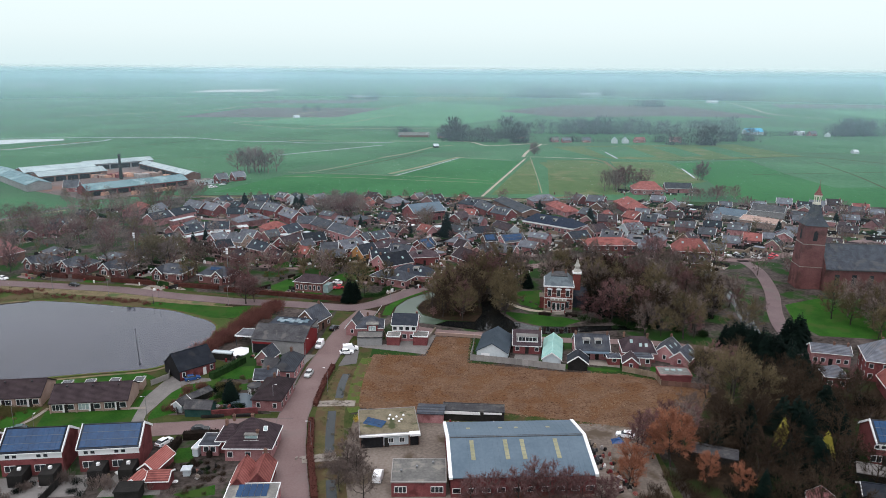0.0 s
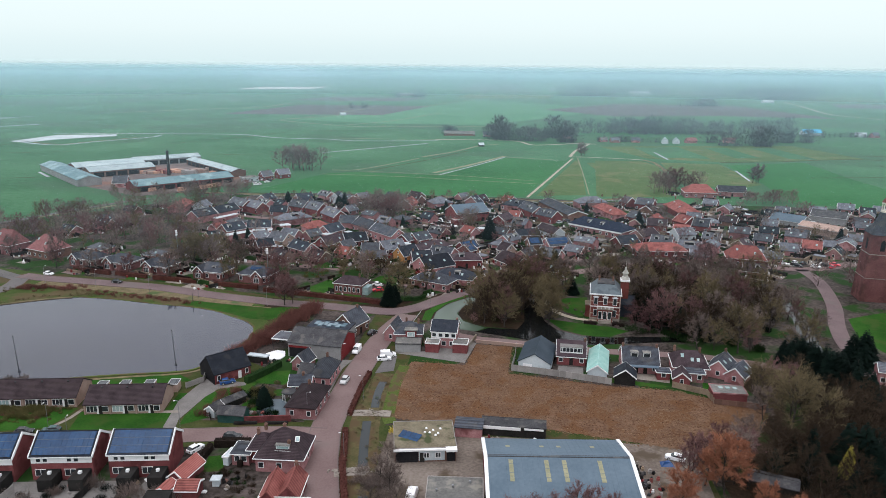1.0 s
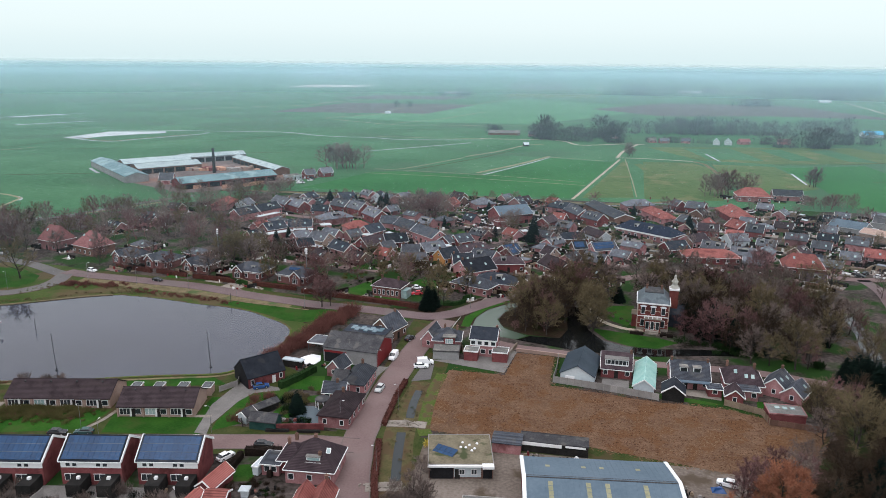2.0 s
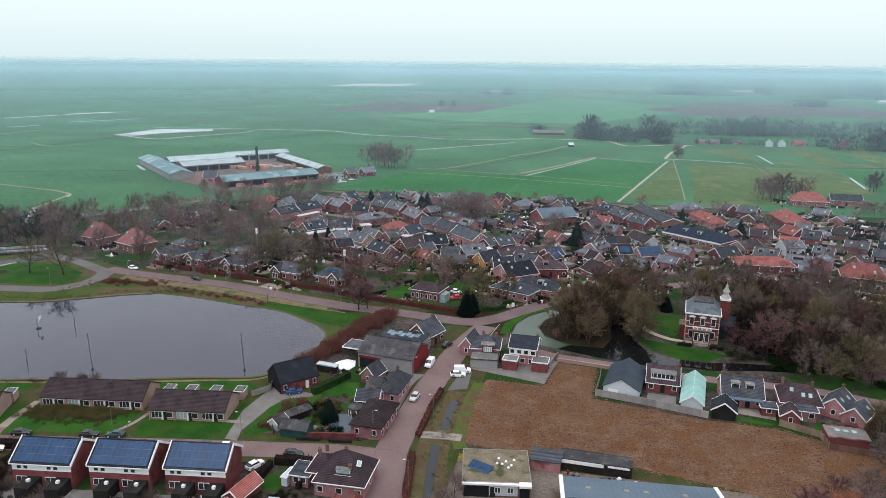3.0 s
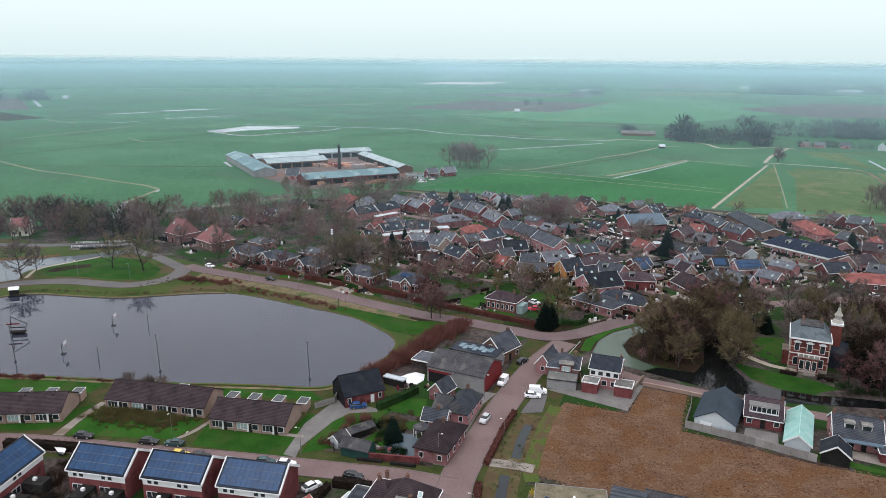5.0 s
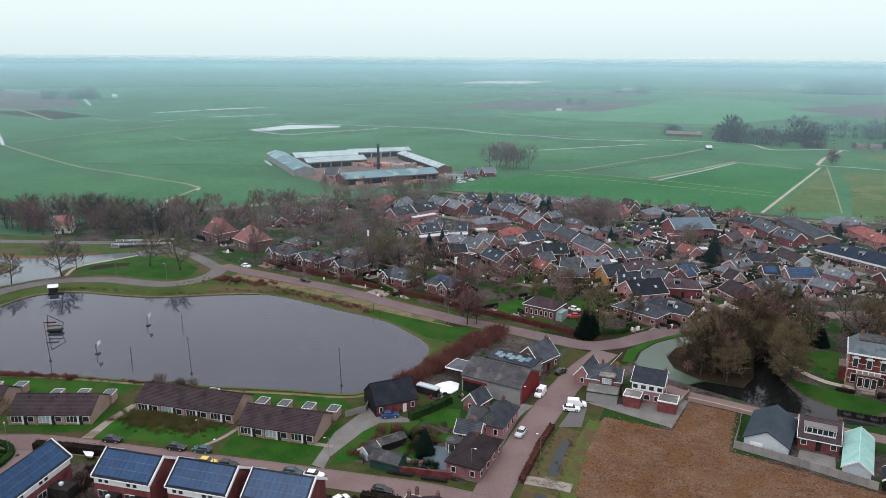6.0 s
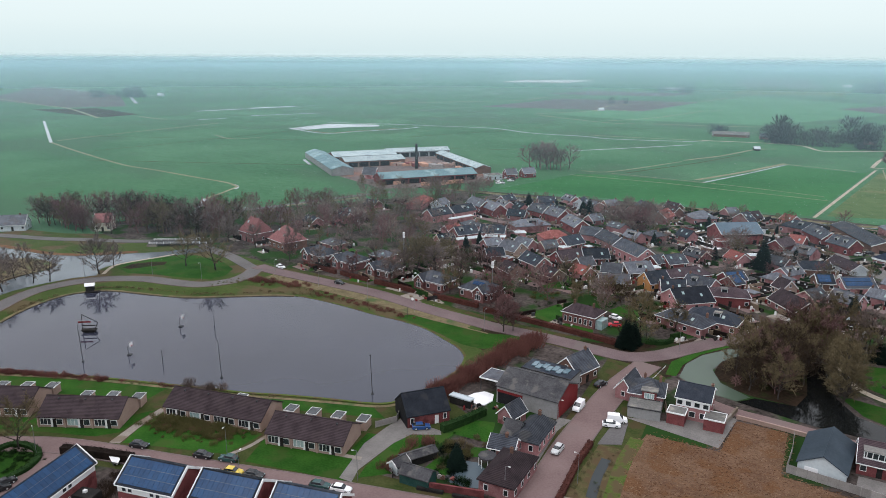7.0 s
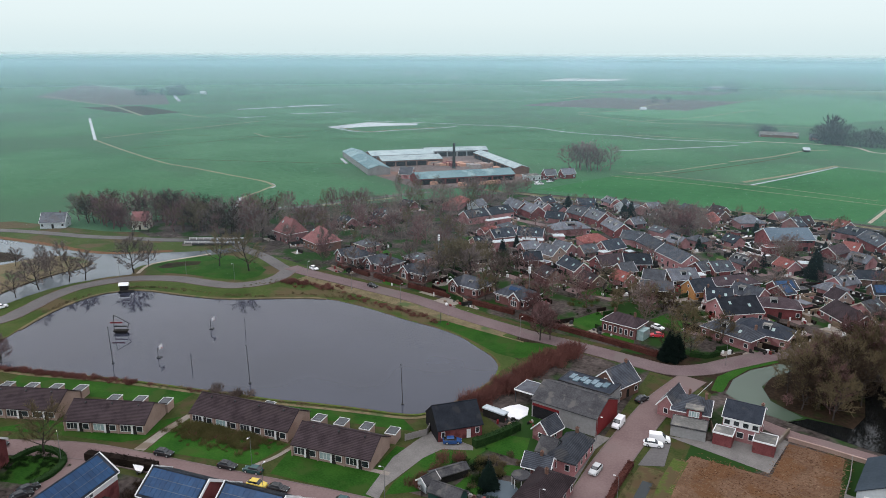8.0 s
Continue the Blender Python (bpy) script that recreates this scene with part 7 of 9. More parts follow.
part("spire", b.mesh("spire", "roof_cream"), m_ob, "cream-painted turret lantern and spire")
part("back_wing", Builder().prism([(-3.4, 0), (3.4, 0), (3.4, 4.2), (0, 6.6), (-3.4, 4.2)], 4.6, 9.6).mesh("back_wing", "slate_dark"), m_ob, "low dark rear wing", place=pose(0, 3, 0))

# ---- church ----
c_ob = thing("church", pose(136.6, 263.2, 0, 0, 0, -6), "old brick church with a leaning tower and long slate nave", "church")
slim = Matrix.Rotation(radians(1.8), 4, "Y") @ Matrix.Diagonal((0.86, 0.86, 1, 1))
part("tower", Builder().add([(-5, -5, 0), (5, -5, 0), (5, 5, 0), (-5, 5, 0), (-4.5, -4.5, 17), (4.5, -4.5, 17), (4.5, 4.5, 17), (-4.5, 4.5, 17)], [(3, 2, 1, 0), (0, 1, 5, 4), (1, 2, 6, 5), (2, 3, 7, 6), (3, 0, 4, 7), (4, 5, 6, 7)])
     .box(-4.4, -4.4, 17, 4.4, 4.4, 24).mesh("tower", "brick_tower"), c_ob, "weathered red brick tower", slim)
part("string_course", Builder().box(-4.6, -4.6, 16.9, 4.6, 4.6, 17.2).box(-4.9, -4.9, 8.4, 4.9, 4.9, 8.6).mesh("string_course", "concrete"), c_ob, place=slim)
for a in (0, 90, -90):
    part("belfry_window", Builder().box(-0.9, -4.45, 18.4, 0.9, -4.38, 21.4).add([(-0.9, -4.45, 21.4), (0.9, -4.45, 21.4), (0, -4.45, 22.4)], [(0, 1, 2)]).mesh("belfry_window", "black_wall"), c_ob, place=slim @ pose(0, 0, 0, 0, 0, a))
b = Builder()
b.add([(-4.8, -4.8, 24), (4.8, -4.8, 24), (4.8, 4.8, 24), (-4.8, 4.8, 24), (-2.4, -2.4, 27.4), (2.4, -2.4, 27.4), (2.4, 2.4, 27.4), (-2.4, 2.4, 27.4), (-1.1, -1.1, 32), (1.1, -1.1, 32), (1.1, 1.1, 32), (-1.1, 1.1, 32)],
      [(3, 2, 1, 0), (0, 1, 5, 4), (1, 2, 6, 5), (2, 3, 7, 6), (3, 0, 4, 7), (4, 5, 9, 8), (5, 6, 10, 9), (6, 7, 11, 10), (7, 4, 8, 11), (8, 9, 10, 11)])
part("spire", b.mesh("spire", "slate_mid"), c_ob, "flared slate spire", slim)
part("lantern_floor", Builder().tube((0, 0, 31.6), (0, 0, 32.2), 1.7, 1.7, 8).mesh("lantern_floor", "cream_paint"), c_ob, "pale floor of the open lantern", slim)
for i in range(8):
    part("lantern_post", cached("lantern_post", lambda: Builder().tube((0, 0, 32.2), (0, 0, 34.6), 0.2, 0.2, 4).mesh("lantern_post", "cream_paint")), c_ob, place=slim @ pose(1.3 * math.cos(i * 0.785), 1.3 * math.sin(i * 0.785), 0))
part("lantern_cornice", Builder().tube((0, 0, 34.6), (0, 0, 35.1), 1.7, 1.7, 8).mesh("lantern_cornice", "cream_paint"), c_ob, "pale cornice of the open lantern", slim)
part("lantern_cap", Builder().tube((0, 0, 35.1), (0, 0, 36.8), 1.8, 0.7, 8).tube((0, 0, 36.8), (0, 0, 38.6), 0.7, 0.15, 8).tube((0, 0, 38.6), (0, 0, 41), 0.08, 0.05, 5).mesh("lantern_cap", "tile_red"), c_ob, "red onion cap with finial", slim)
part("nave", Builder().prism([(-6.5, 0), (6.5, 0), (6.5, 9), (0, 16.4), (-6.5, 9)], 4.6, 44).mesh("nave", "brick_tower"), c_ob)
b = Builder()
for t in (-1, 1):
    o = [(t * 7.0, 8.4), (0, 16.5), (0, 16.85), (t * 7.0, 8.75)]
    b.prism(o if t > 0 else o[::-1], 4.7, 44.4)
part("nave_roof", b.mesh("nave_roof", "slate_mid"), c_ob, "steep slate nave roof")
part("nave_gutter", Builder().box(4.7, -7.2, 8.3, 44.4, -7.0, 8.6).box(4.7, -0.15, 16.75, 44.4, 0.15, 17.0).mesh("nave_gutter", "steel_grey"), c_ob)
for i in range(6):
    part("nave_window", cached("nwin", lambda: Builder().box(-0.8, -0.06, 2.2, 0.8, 0.0, 6.6).mesh("nave_window", "pane")), c_ob, place=pose(9 + i * 6, -6.5, 0))

# ---- brickworks in the meadows ----
sheet("pavement_brickworks", [(-334, 530), (-262, 458), (-238, 444), (-215, 430), (-200, 440), (-168, 484), (-150, 506), (-160, 520), (-182, 510), (-240, 590), (-290, 600)], 0.12, "yard_clinker", "worn grey-red paved yard of the brickworks", "pavement")


def long_shed(x, y, ang, L, W, wall, ridge, roof, walls, label, open_front=True):
    h = house(x, y, ang, L, W, wall, ridge, roof, walls, chim=(), front=0, end=0, gutter=False, barge=False, label=label, category="shed", name="brickworks_shed")
    if open_front:
        for i in range(int(L / 8)):
            # black panel for the shade inside each open bay
            part("opening", cached(("open", wall), lambda: Builder().box(-3.4, -0.06, 0.3, 3.4, 0.0, wall * 0.8).mesh("opening", "black_wall")), h, place=on_front(-L / 2 + 6 + i * 8, W, 0))
    return h


long_shed(-297, 497, -45, 96, 15, 4.4, 6.6, "roof_teal", "grey_wall", "long shed with a blue-grey roof", False)
long_shed(-290, 536, 46, 50, 20, 4.6, 7.0, "roof_pale", "brick_brown", "open brick-drying shed with pale roof")
long_shed(-270, 516, 46, 46, 18, 4.4, 6.6, "roof_pale", "brick_brown", "open brick-drying shed with pale roof")
long_shed(-262, 576, 42, 52, 14, 4.6, 6.6, "roof_pale", "grey_wall", "rear shed with pale corrugated roof")
long_shed(-209, 543, -46, 84, 11, 4.2, 6.0, "roof_pale", "brick_brown", "narrow shed with a pale roof")
long_shed(-204, 470, 46, 66, 17, 4.0, 6.8, "roof_teal", "brick_red", "kiln shed with a blue-green patched roof")
c_ob = thing("factory_chimney", pose(-231.8, 513.2, 0), "dark square brick factory chimney", "chimney")
part("shaft", Builder().tube((0, 0, 0), (0, 0, 18), 1.3, 0.85, 8).mesh("shaft", "wood_dark"), c_ob)
part("collar", Builder().tube((0, 0, 16.8), (0, 0, 17.5), 1.2, 1.2, 8).mesh("collar", "dark_steel"), c_ob)
house(-241, 462, 10, 9, 7.5, 3.2, 7.2, "slate", "brick", chim=((0, 0),), front=2, label="gatehouse of the brickworks with white gable edges")
house(-166, 494, 45, 10, 8, 3.4, 4.2, "bitumen", "white_wall", "hip", 2, chim=(), front=3, label="white works office with flat roof", category="office", name="office")
house(-157, 503, 45, 8, 7, 3.2, 6.2, "slate", "brick_red", chim=((0.5, 0),), front=2, label="red brick works cottage")
house(-148, 513, 45, 9, 7, 3.2, 6.2, "slate", "brick_red", chim=((0.5, 0),), front=2, label="red brick works cottage")
rnd = random.Random(8)
for i in range(46):
    t, s = rnd.random(), rnd.random()
    x, y = -262 + 62 * t - 6 * s, 520 + 26 * s + 4 * rnd.random() - 30 * (1 - t) * s
    w, d, z = rnd.uniform(1.6, 4.2), rnd.uniform(1.6, 3.0), rnd.uniform(1.0, 2.6)
    thing("brick_pile", pose(x, y, 0.12, 0, 0, 45 + rnd.uniform(-6, 6)), "stack of new orange bricks on pallets", "bricks", "stacks in the brickyard",
          Builder().box(-w, -d, 0, w, d, z * 0.55).box(-w + 0.15, -d + 0.15, z * 0.55, w - 0.2, d - 0.15, z).mesh("brick_pile", rnd.choice(("orange_brick", "orange_brick", "brick_pale", "brick_red", "wood_grey"))))
for x, y in ((-196, 452), (-186, 462), (-183, 466), (-180, 470), (-214, 448)):
    thing("brick_pile", pose(x, y, 0.12, 0, 0, 46), "stack of pale bricks before the kiln", "bricks", "stacks in the brickyard", Builder().box(-2.6, -1.2, 0, 2.6, 1.2, 1.2).box(-2.4, -1.0, 1.2, 2.3, 1.0, 2.2).mesh("brick_pile", "orange_brick"))

# ---- trees ----
def turn_from(way, angle, spin):
    side = way.orthogonal().normalized()
    side.rotate(Matrix.Rotation(spin, 3, way))
    return (way * math.cos(angle) + side * math.sin(angle)).normalized()


def bare_tree(seed, h, wide, twig_mat, dense=1.0, droop=0.0, thin=1.0, limb_sides=4):
    """A leafless tree: a trunk with rising limbs, and a rounded crown of branches and fine twigs."""
    r = random.Random(seed)
    trunk, crown = Builder(), Builder()
    rad = h * 0.020
    p = Vector((0, 0, -0.1))
    stem = [p]
    for k in range(4):
        q = p + Vector((r.gauss(0, 0.02) * h, r.gauss(0, 0.02) * h, h * 0.21))
        trunk.tube(p, q, rad * (1 - 0.22 * k), rad * (0.78 - 0.22 * k), 6)
        stem.append(q)
        p = q

    def twig(o, w, length, width):
        s = w.orthogonal().normalized()
        s.rotate(Matrix.Rotation(r.uniform(0, 6.28), 3, w))
        crown.add([o + s * width, o - s * width, o + w * length], [(0, 1, 2)])

    limbs = 15
    for i in range(limbs):
        t = 0.2 + 0.72 * i / (limbs - 1)
        z = t * 4
        o = stem[min(3, int(z))].lerp(stem[min(4, int(z) + 1)], z - int(z) if z < 4 else 1)
        a = i * 2.4 + r.uniform(-0.4, 0.4)
        rise = 0.35 + 0.9 * t
        w = Vector((math.cos(a), math.sin(a), rise * 0.9)).normalized()
        reach = h * (0.36 * wide * math.sqrt(max(0.05, 1 - (t - 0.42) ** 2 / 0.42))) * r.uniform(0.75, 1.1)
        mid = o + w * reach * 0.5
        end = mid + (w + Vector((0, 0, 0.45 - droop * 1.6))).normalized() * reach * 0.55
        rl = rad * 0.5 * (1.1 - 0.7 * t)
        trunk.tube(o, mid, rl, rl * 0.65, limb_sides)
        trunk.tube(mid, end, rl * 0.65, rl * 0.25, 3)
        for j in range(7):
            u = 0.3 + 0.7 * (j + r.random()) / 7
            o2 = o.lerp(mid, u * 2) if u < 0.5 else mid.lerp(end, u * 2 - 1)
            w2 = (turn_from(w, r.uniform(0.4, 1.0), r.uniform(0, 6.28)) + Vector((0, 0, 0.25 - droop))).normalized()
            l2 = reach * r.uniform(0.25, 0.42) + h * 0.03
            twig(o2, w2, l2, h * 0.0046)
            twig(o2, w2, l2, h * 0.0046)
            for k in range(int(9 * dense)):
                o3 = o2 + w2 * l2 * r.uniform(0.15, 1.0)
                w3 = (turn_from(w2, r.uniform(0.3, 1.1), r.uniform(0, 6.28)) + Vector((0, 0, 0.15 - droop))).normalized()
                l3 = h * r.uniform(0.055, 0.11)
                twig(o3, w3, l3, h * 0.0052 * thin)
                w4 = (turn_from(w3, r.uniform(0.4, 0.9), r.uniform(0, 6.28)) + Vector((0, 0, 0.08 - droop))).normalized()
                twig(o3 + w3 * l3 * r.uniform(0.3, 0.8), w4, l3 * 0.8, h * 0.0045 * thin)
    return trunk.mesh("trunk", "bark"), crown.mesh("crown", twig_mat)


def shrub_mesh(seed, h, w, twig_mat, n=480):
    r = random.Random(seed)
    b = Builder()
    for i in range(n):
        a, d = r.uniform(0, 6.28), (r.random() ** 0.6) * w * 0.55
        p = Vector((d * math.cos(a), d * math.sin(a), r.uniform(0, h * 0.45)))
        way = Vector((math.cos(a) * 0.3 + r.gauss(0, 0.4), math.sin(a) * 0.3 + r.gauss(0, 0.4), 1)).normalized()
        s = way.orthogonal().normalized()
        s.rotate(Matrix.Rotation(r.uniform(0, 6.28), 3, way))
        ln, wd = h * r.uniform(0.3, 0.62), h * 0.014
        b.add([p + s * wd, p - s * wd, p + way * ln], [(0, 1, 2)])
    for i in range(7):
        a = i * 0.9
        b.tube((0, 0, 0), (w * 0.25 * math.cos(a), w * 0.25 * math.sin(a), h * 0.6), h * 0.018, h * 0.006, 3)
    return b.mesh("shrub", twig_mat)


def conifer(seed, h, w, leaf="needles"):
    r = random.Random(seed)
    trunk, crown = Builder(), Builder()
    trunk.tube((0, 0, -0.1), (0, 0, h * 0.9), h * 0.02, h * 0.004, 6)
    for i in range(1100):
        z = h * (0.06 + 0.94 * (1 - math.sqrt(r.random())))
        reach = w * 0.5 * (1 - z / h) ** 0.75 * r.uniform(0.55, 1.1) + 0.15
        a = r.uniform(0, 6.28)
        o = Vector((math.cos(a), math.sin(a), 0))
        side = Vector((-o.y, o.x, 0)) * (reach * 0.16 + 0.12)
        p, q = o * reach * 0.25 + Vector((0, 0, z)), o * reach + Vector((0, 0, z - reach * r.uniform(0.05, 0.35)))
        mid = p.lerp(q, 0.6)
        crown.add([p, mid + side, q, mid - side], [(0, 1, 2, 3)])
    return trunk.mesh("trunk", "bark"), crown.mesh("crown", leaf)


def plant(kind, label, category="tree", name="tree"):
    trunk, crown = kind
    t = thing(name, Matrix(), label, category)
    part("trunk", trunk, t)
    part("crown", crown, t)
    return t


PROTOS = {
    "grey": [plant(bare_tree(s, 12, 1.15, "twigs", 1.5, thin=0.75), "bare grey-brown deciduous tree in winter") for s in (1, 2, 3)],
    "olive": [plant(bare_tree(s, 11, 1.25, "twigs_olive", 1.7, thin=0.62), "bare olive-brown tree with fine twigs") for s in (4, 5)],
    "red": [plant(bare_tree(s, 10, 1.0, "twigs_red", 1.5, thin=0.75), "bare tree with reddish twigs") for s in (6, 7)],
    "orange": [plant(bare_tree(8, 9, 1.1, "twigs_orange", 3.2, thin=0.6), "young tree keeping orange-brown winter leaves")],
    "weeping": [plant(bare_tree(9, 9, 1.3, "twigs_beech", 1.4, droop=0.5), "weeping beech with dark reddish twigs")],
    "dark": [plant(bare_tree(s, 11, 1.25, "twigs_dark", 1.9, thin=0.62), "broad round tree with dense olive twigs darkened as in shade") for s in (12, 13)],
    "gold": [plant((conifer(14, 10, 6.0)[0], conifer(14, 10, 6.0, "gold_needles")[1]), "golden yellow garden conifer")],
    "fir": [plant(conifer(s, 10, 7.5), "dark green conifer with dense needles") for s in (10, 11)],
}
LEFT = {k: list(v) for k, v in PROTOS.items()}
rnd = random.Random(3)


def tree(x, y, kind, h):
    base = {"grey": 12, "olive": 11, "red": 10, "orange": 9, "weeping": 9, "fir": 10, "dark": 11, "gold": 10}[kind]
    s = h / base
    m = pose(x, y, 0, 0, 0, rnd.uniform(0, 360)) @ Matrix.Diagonal((s * rnd.uniform(0.9, 1.15), s * rnd.uniform(0.9, 1.15), s, 1))
    if LEFT[kind]:
        ob = LEFT[kind].pop()
        ob.matrix_basis = m
        return ob
    src = rnd.choice(PROTOS[kind])
    ob = copy_thing(src, Matrix())
    ob.matrix_basis = m
    return ob


class Joined:
    """Many plants in one mesh, for woods where nobody could tell them apart."""

    def __init__(self):
        self.v, self.f, self.count = [], [], 0

    def add(self, mesh, m):
        co = np.empty(len(mesh.vertices) * 3)
        mesh.vertices.foreach_get("co", co)
        co = co.reshape(-1, 3) @ np.array(m.to_3x3()).T + np.array(m.translation)
        self.v += co.tolist()
        self.f += [tuple(self.count + i for i in p.vertices) for p in mesh.polygons]
        self.count += len(co)

    def finish(self, name, material, label, category):
        b = Builder()
        b.v, b.f = self.v, self.f
        return thing(name, Matrix(), label, category, mesh=b.mesh(name, material), kind="stuff")


WOOD = {"twigs": Joined(), "twigs_dark": Joined(), "twigs_olive": Joined(), "twigs_red": Joined(), "needles": Joined()}
THIN = {}
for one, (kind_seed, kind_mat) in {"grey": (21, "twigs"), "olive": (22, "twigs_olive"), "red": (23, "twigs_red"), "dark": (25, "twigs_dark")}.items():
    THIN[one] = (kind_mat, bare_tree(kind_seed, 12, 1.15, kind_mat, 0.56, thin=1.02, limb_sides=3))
THIN["fir"] = ("needles", conifer(24, 12, 7))


def wood_tree(x, y, kind, h):
    mat_name, meshes = THIN[kind]
    m = pose(x, y, 0, 0, 0, rnd.uniform(0, 360)) @ Matrix.Diagonal((h / 12 * rnd.uniform(0.9, 1.25), h / 12 * rnd.uniform(0.9, 1.25), h / 12, 1))
    for me in meshes:
        WOOD[mat_name].add(me, m)


def grove(n, poly, kinds, h0, h1, gap, keep=(), houses=True, single=False):
    """Trees scattered over an outline, clear of each other, of houses and of what keep names."""
    xs, ys = [p[0] for p in poly], [p[1] for p in poly]
    got, tries = [], 0
    while len(got) < n and tries < 4000:
        tries += 1
        x, y = rnd.uniform(min(xs), max(xs)), rnd.uniform(min(ys), max(ys))
        if not inside(poly, x, y) or any((x - a) ** 2 + (y - c) ** 2 < gap ** 2 for a, c in got) or any(inside(k, x, y) for k in keep):
            continue
        if houses and any((x - a) ** 2 + (y - c) ** 2 < (q * 0.85 + 0.8) ** 2 for a, c, q in SPOTS):
            continue
        got.append((x, y))
        (tree if single else wood_tree)(x, y, rnd.choice(kinds), rnd.uniform(h0, h1))


MOAT = [(13.5, 207), (22, 207), (62, 207), (62, 219), (38, 219), (24, 223), (19.5, 231), (18.8, 251), (10, 251), (7, 226)]
LAWNS = [(19, 256), (36, 257), (47, 246), (48, 226), (46, 220), (30, 216), (19, 230)]
# park round the manor
grove(74, [(18, 254), (48, 244), (52, 218), (62, 206), (92, 204), (100, 212), (100, 260), (112, 282), (80, 292), (40, 284), (14, 272)], ["grey", "olive", "grey", "red", "olive", "dark", "grey"], 8, 14, 3.4, [LAWNS, MOAT], single=True)
grove(22, [(-4, 227), (1, 223.5), (11, 222), (12.5, 240), (13, 249), (3, 250), (-5, 240)], ["olive", "dark", "red", "dark", "olive"], 8, 13, 2.6, houses=False, single=True)
grove(16, [(-8, 230), (-5, 225), (8, 222.5), (8, 249), (0, 248)], ["olive", "dark", "red"], 2.5, 5, 2.2, houses=False)
grove(10, [(10, 250.5), (19, 250.5), (19, 258), (8, 258)], ["olive", "dark", "red"], 11, 15, 2.0, houses=False)
grove(9, [(19.5, 222), (22, 224), (21.5, 250), (19, 252)], ["dark", "olive", "olive"], 9, 13, 2.4, single=True)
for x, y, k, h in ((47.5, 227, "weeping", 8), (51, 222, "weeping", 9), (55, 228, "fir", 11), (58, 225, "fir", 10), (52, 233, "fir", 9), (57, 237, "fir", 12), (61, 231, "fir", 11), (50, 241, "fir", 9), (49, 246, "grey", 12), (31, 258, "fir", 7), (62, 214, "dark", 11), (27, 256, "olive", 10), (60, 221, "fir", 10), (66, 218, "fir", 9), (70, 223, "dark", 11), (64, 226, "fir", 11), (76, 219, "dark", 10), (58, 217, "dark", 8)):
    tree(x, y, k, h)
# trees and conifers at the eastern edge
for x, y, k, h in ((103.6, 199, "fir", 12), (102, 201.5, "fir", 10), (105.5, 200.5, "fir", 10), (83, 200, "fir", 8), (84.5, 198, "fir", 10), (85, 195, "fir", 11), (87, 193.5, "fir", 10), (87, 191, "fir", 11), (89, 189, "fir", 11), (89, 186.5, "fir", 11), (91, 185, "fir", 11), (91, 182.5, "fir", 10), (93, 181, "fir", 11), (92, 178.5, "fir", 10), (94, 176.5, "fir", 10), (91, 188, "fir", 10), (87, 196.5, "fir", 9),
                   (67.5, 177, "olive", 9), (70, 181, "olive", 8), (69.5, 160, "olive", 14), (72, 167, "olive", 12), (76, 159, "olive", 11), (65.5, 166, "grey", 8), (80, 172, "dark", 9), (85, 170, "dark", 9), (82, 162, "dark", 10), (89, 172, "dark", 8), (77, 181, "red", 8), (80, 186, "dark", 8), (75, 187, "red", 7)):
    tree(x, y, k, h)
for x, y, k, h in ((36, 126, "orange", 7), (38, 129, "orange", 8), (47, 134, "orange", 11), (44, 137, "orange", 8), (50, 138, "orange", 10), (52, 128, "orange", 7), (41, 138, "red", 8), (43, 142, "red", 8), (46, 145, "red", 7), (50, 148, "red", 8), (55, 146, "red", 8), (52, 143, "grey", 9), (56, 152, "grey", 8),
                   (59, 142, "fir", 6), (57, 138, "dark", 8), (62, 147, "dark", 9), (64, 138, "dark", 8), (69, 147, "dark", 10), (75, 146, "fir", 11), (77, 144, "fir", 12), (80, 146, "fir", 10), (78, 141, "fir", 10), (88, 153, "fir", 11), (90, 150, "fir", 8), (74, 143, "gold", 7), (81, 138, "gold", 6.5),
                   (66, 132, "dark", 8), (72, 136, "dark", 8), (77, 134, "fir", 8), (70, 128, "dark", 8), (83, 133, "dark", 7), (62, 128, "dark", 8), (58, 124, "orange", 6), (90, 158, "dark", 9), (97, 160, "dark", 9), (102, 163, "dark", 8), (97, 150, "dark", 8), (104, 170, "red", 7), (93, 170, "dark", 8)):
    tree(x, y, k, h)
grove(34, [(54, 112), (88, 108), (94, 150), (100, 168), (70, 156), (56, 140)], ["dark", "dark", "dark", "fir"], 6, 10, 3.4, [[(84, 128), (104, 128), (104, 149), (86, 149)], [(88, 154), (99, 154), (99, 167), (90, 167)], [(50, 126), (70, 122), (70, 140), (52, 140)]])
grove(16, [(120, 206), (165, 215), (160, 243), (128, 236)], ["olive", "grey"], 8, 12, 5, [[(110, 206), (135, 206), (128, 245), (112, 240)]])
grove(14, [(122, 268), (128, 290), (180, 300), (185, 275), (150, 274)], ["red", "grey"], 8, 12, 5)
for x, y, k, h in ((128, 226, "olive", 11), (131, 220, "olive", 10), (136, 216, "grey", 10), (140, 222, "olive", 11), (147, 228, "grey", 12), (152, 234, "olive", 11), (133, 208, "olive", 9), (141, 210, "olive", 10), (143, 236, "grey", 11), (156, 240, "red", 11), (136, 240, "olive", 9)):
    tree(x, y, k, h)
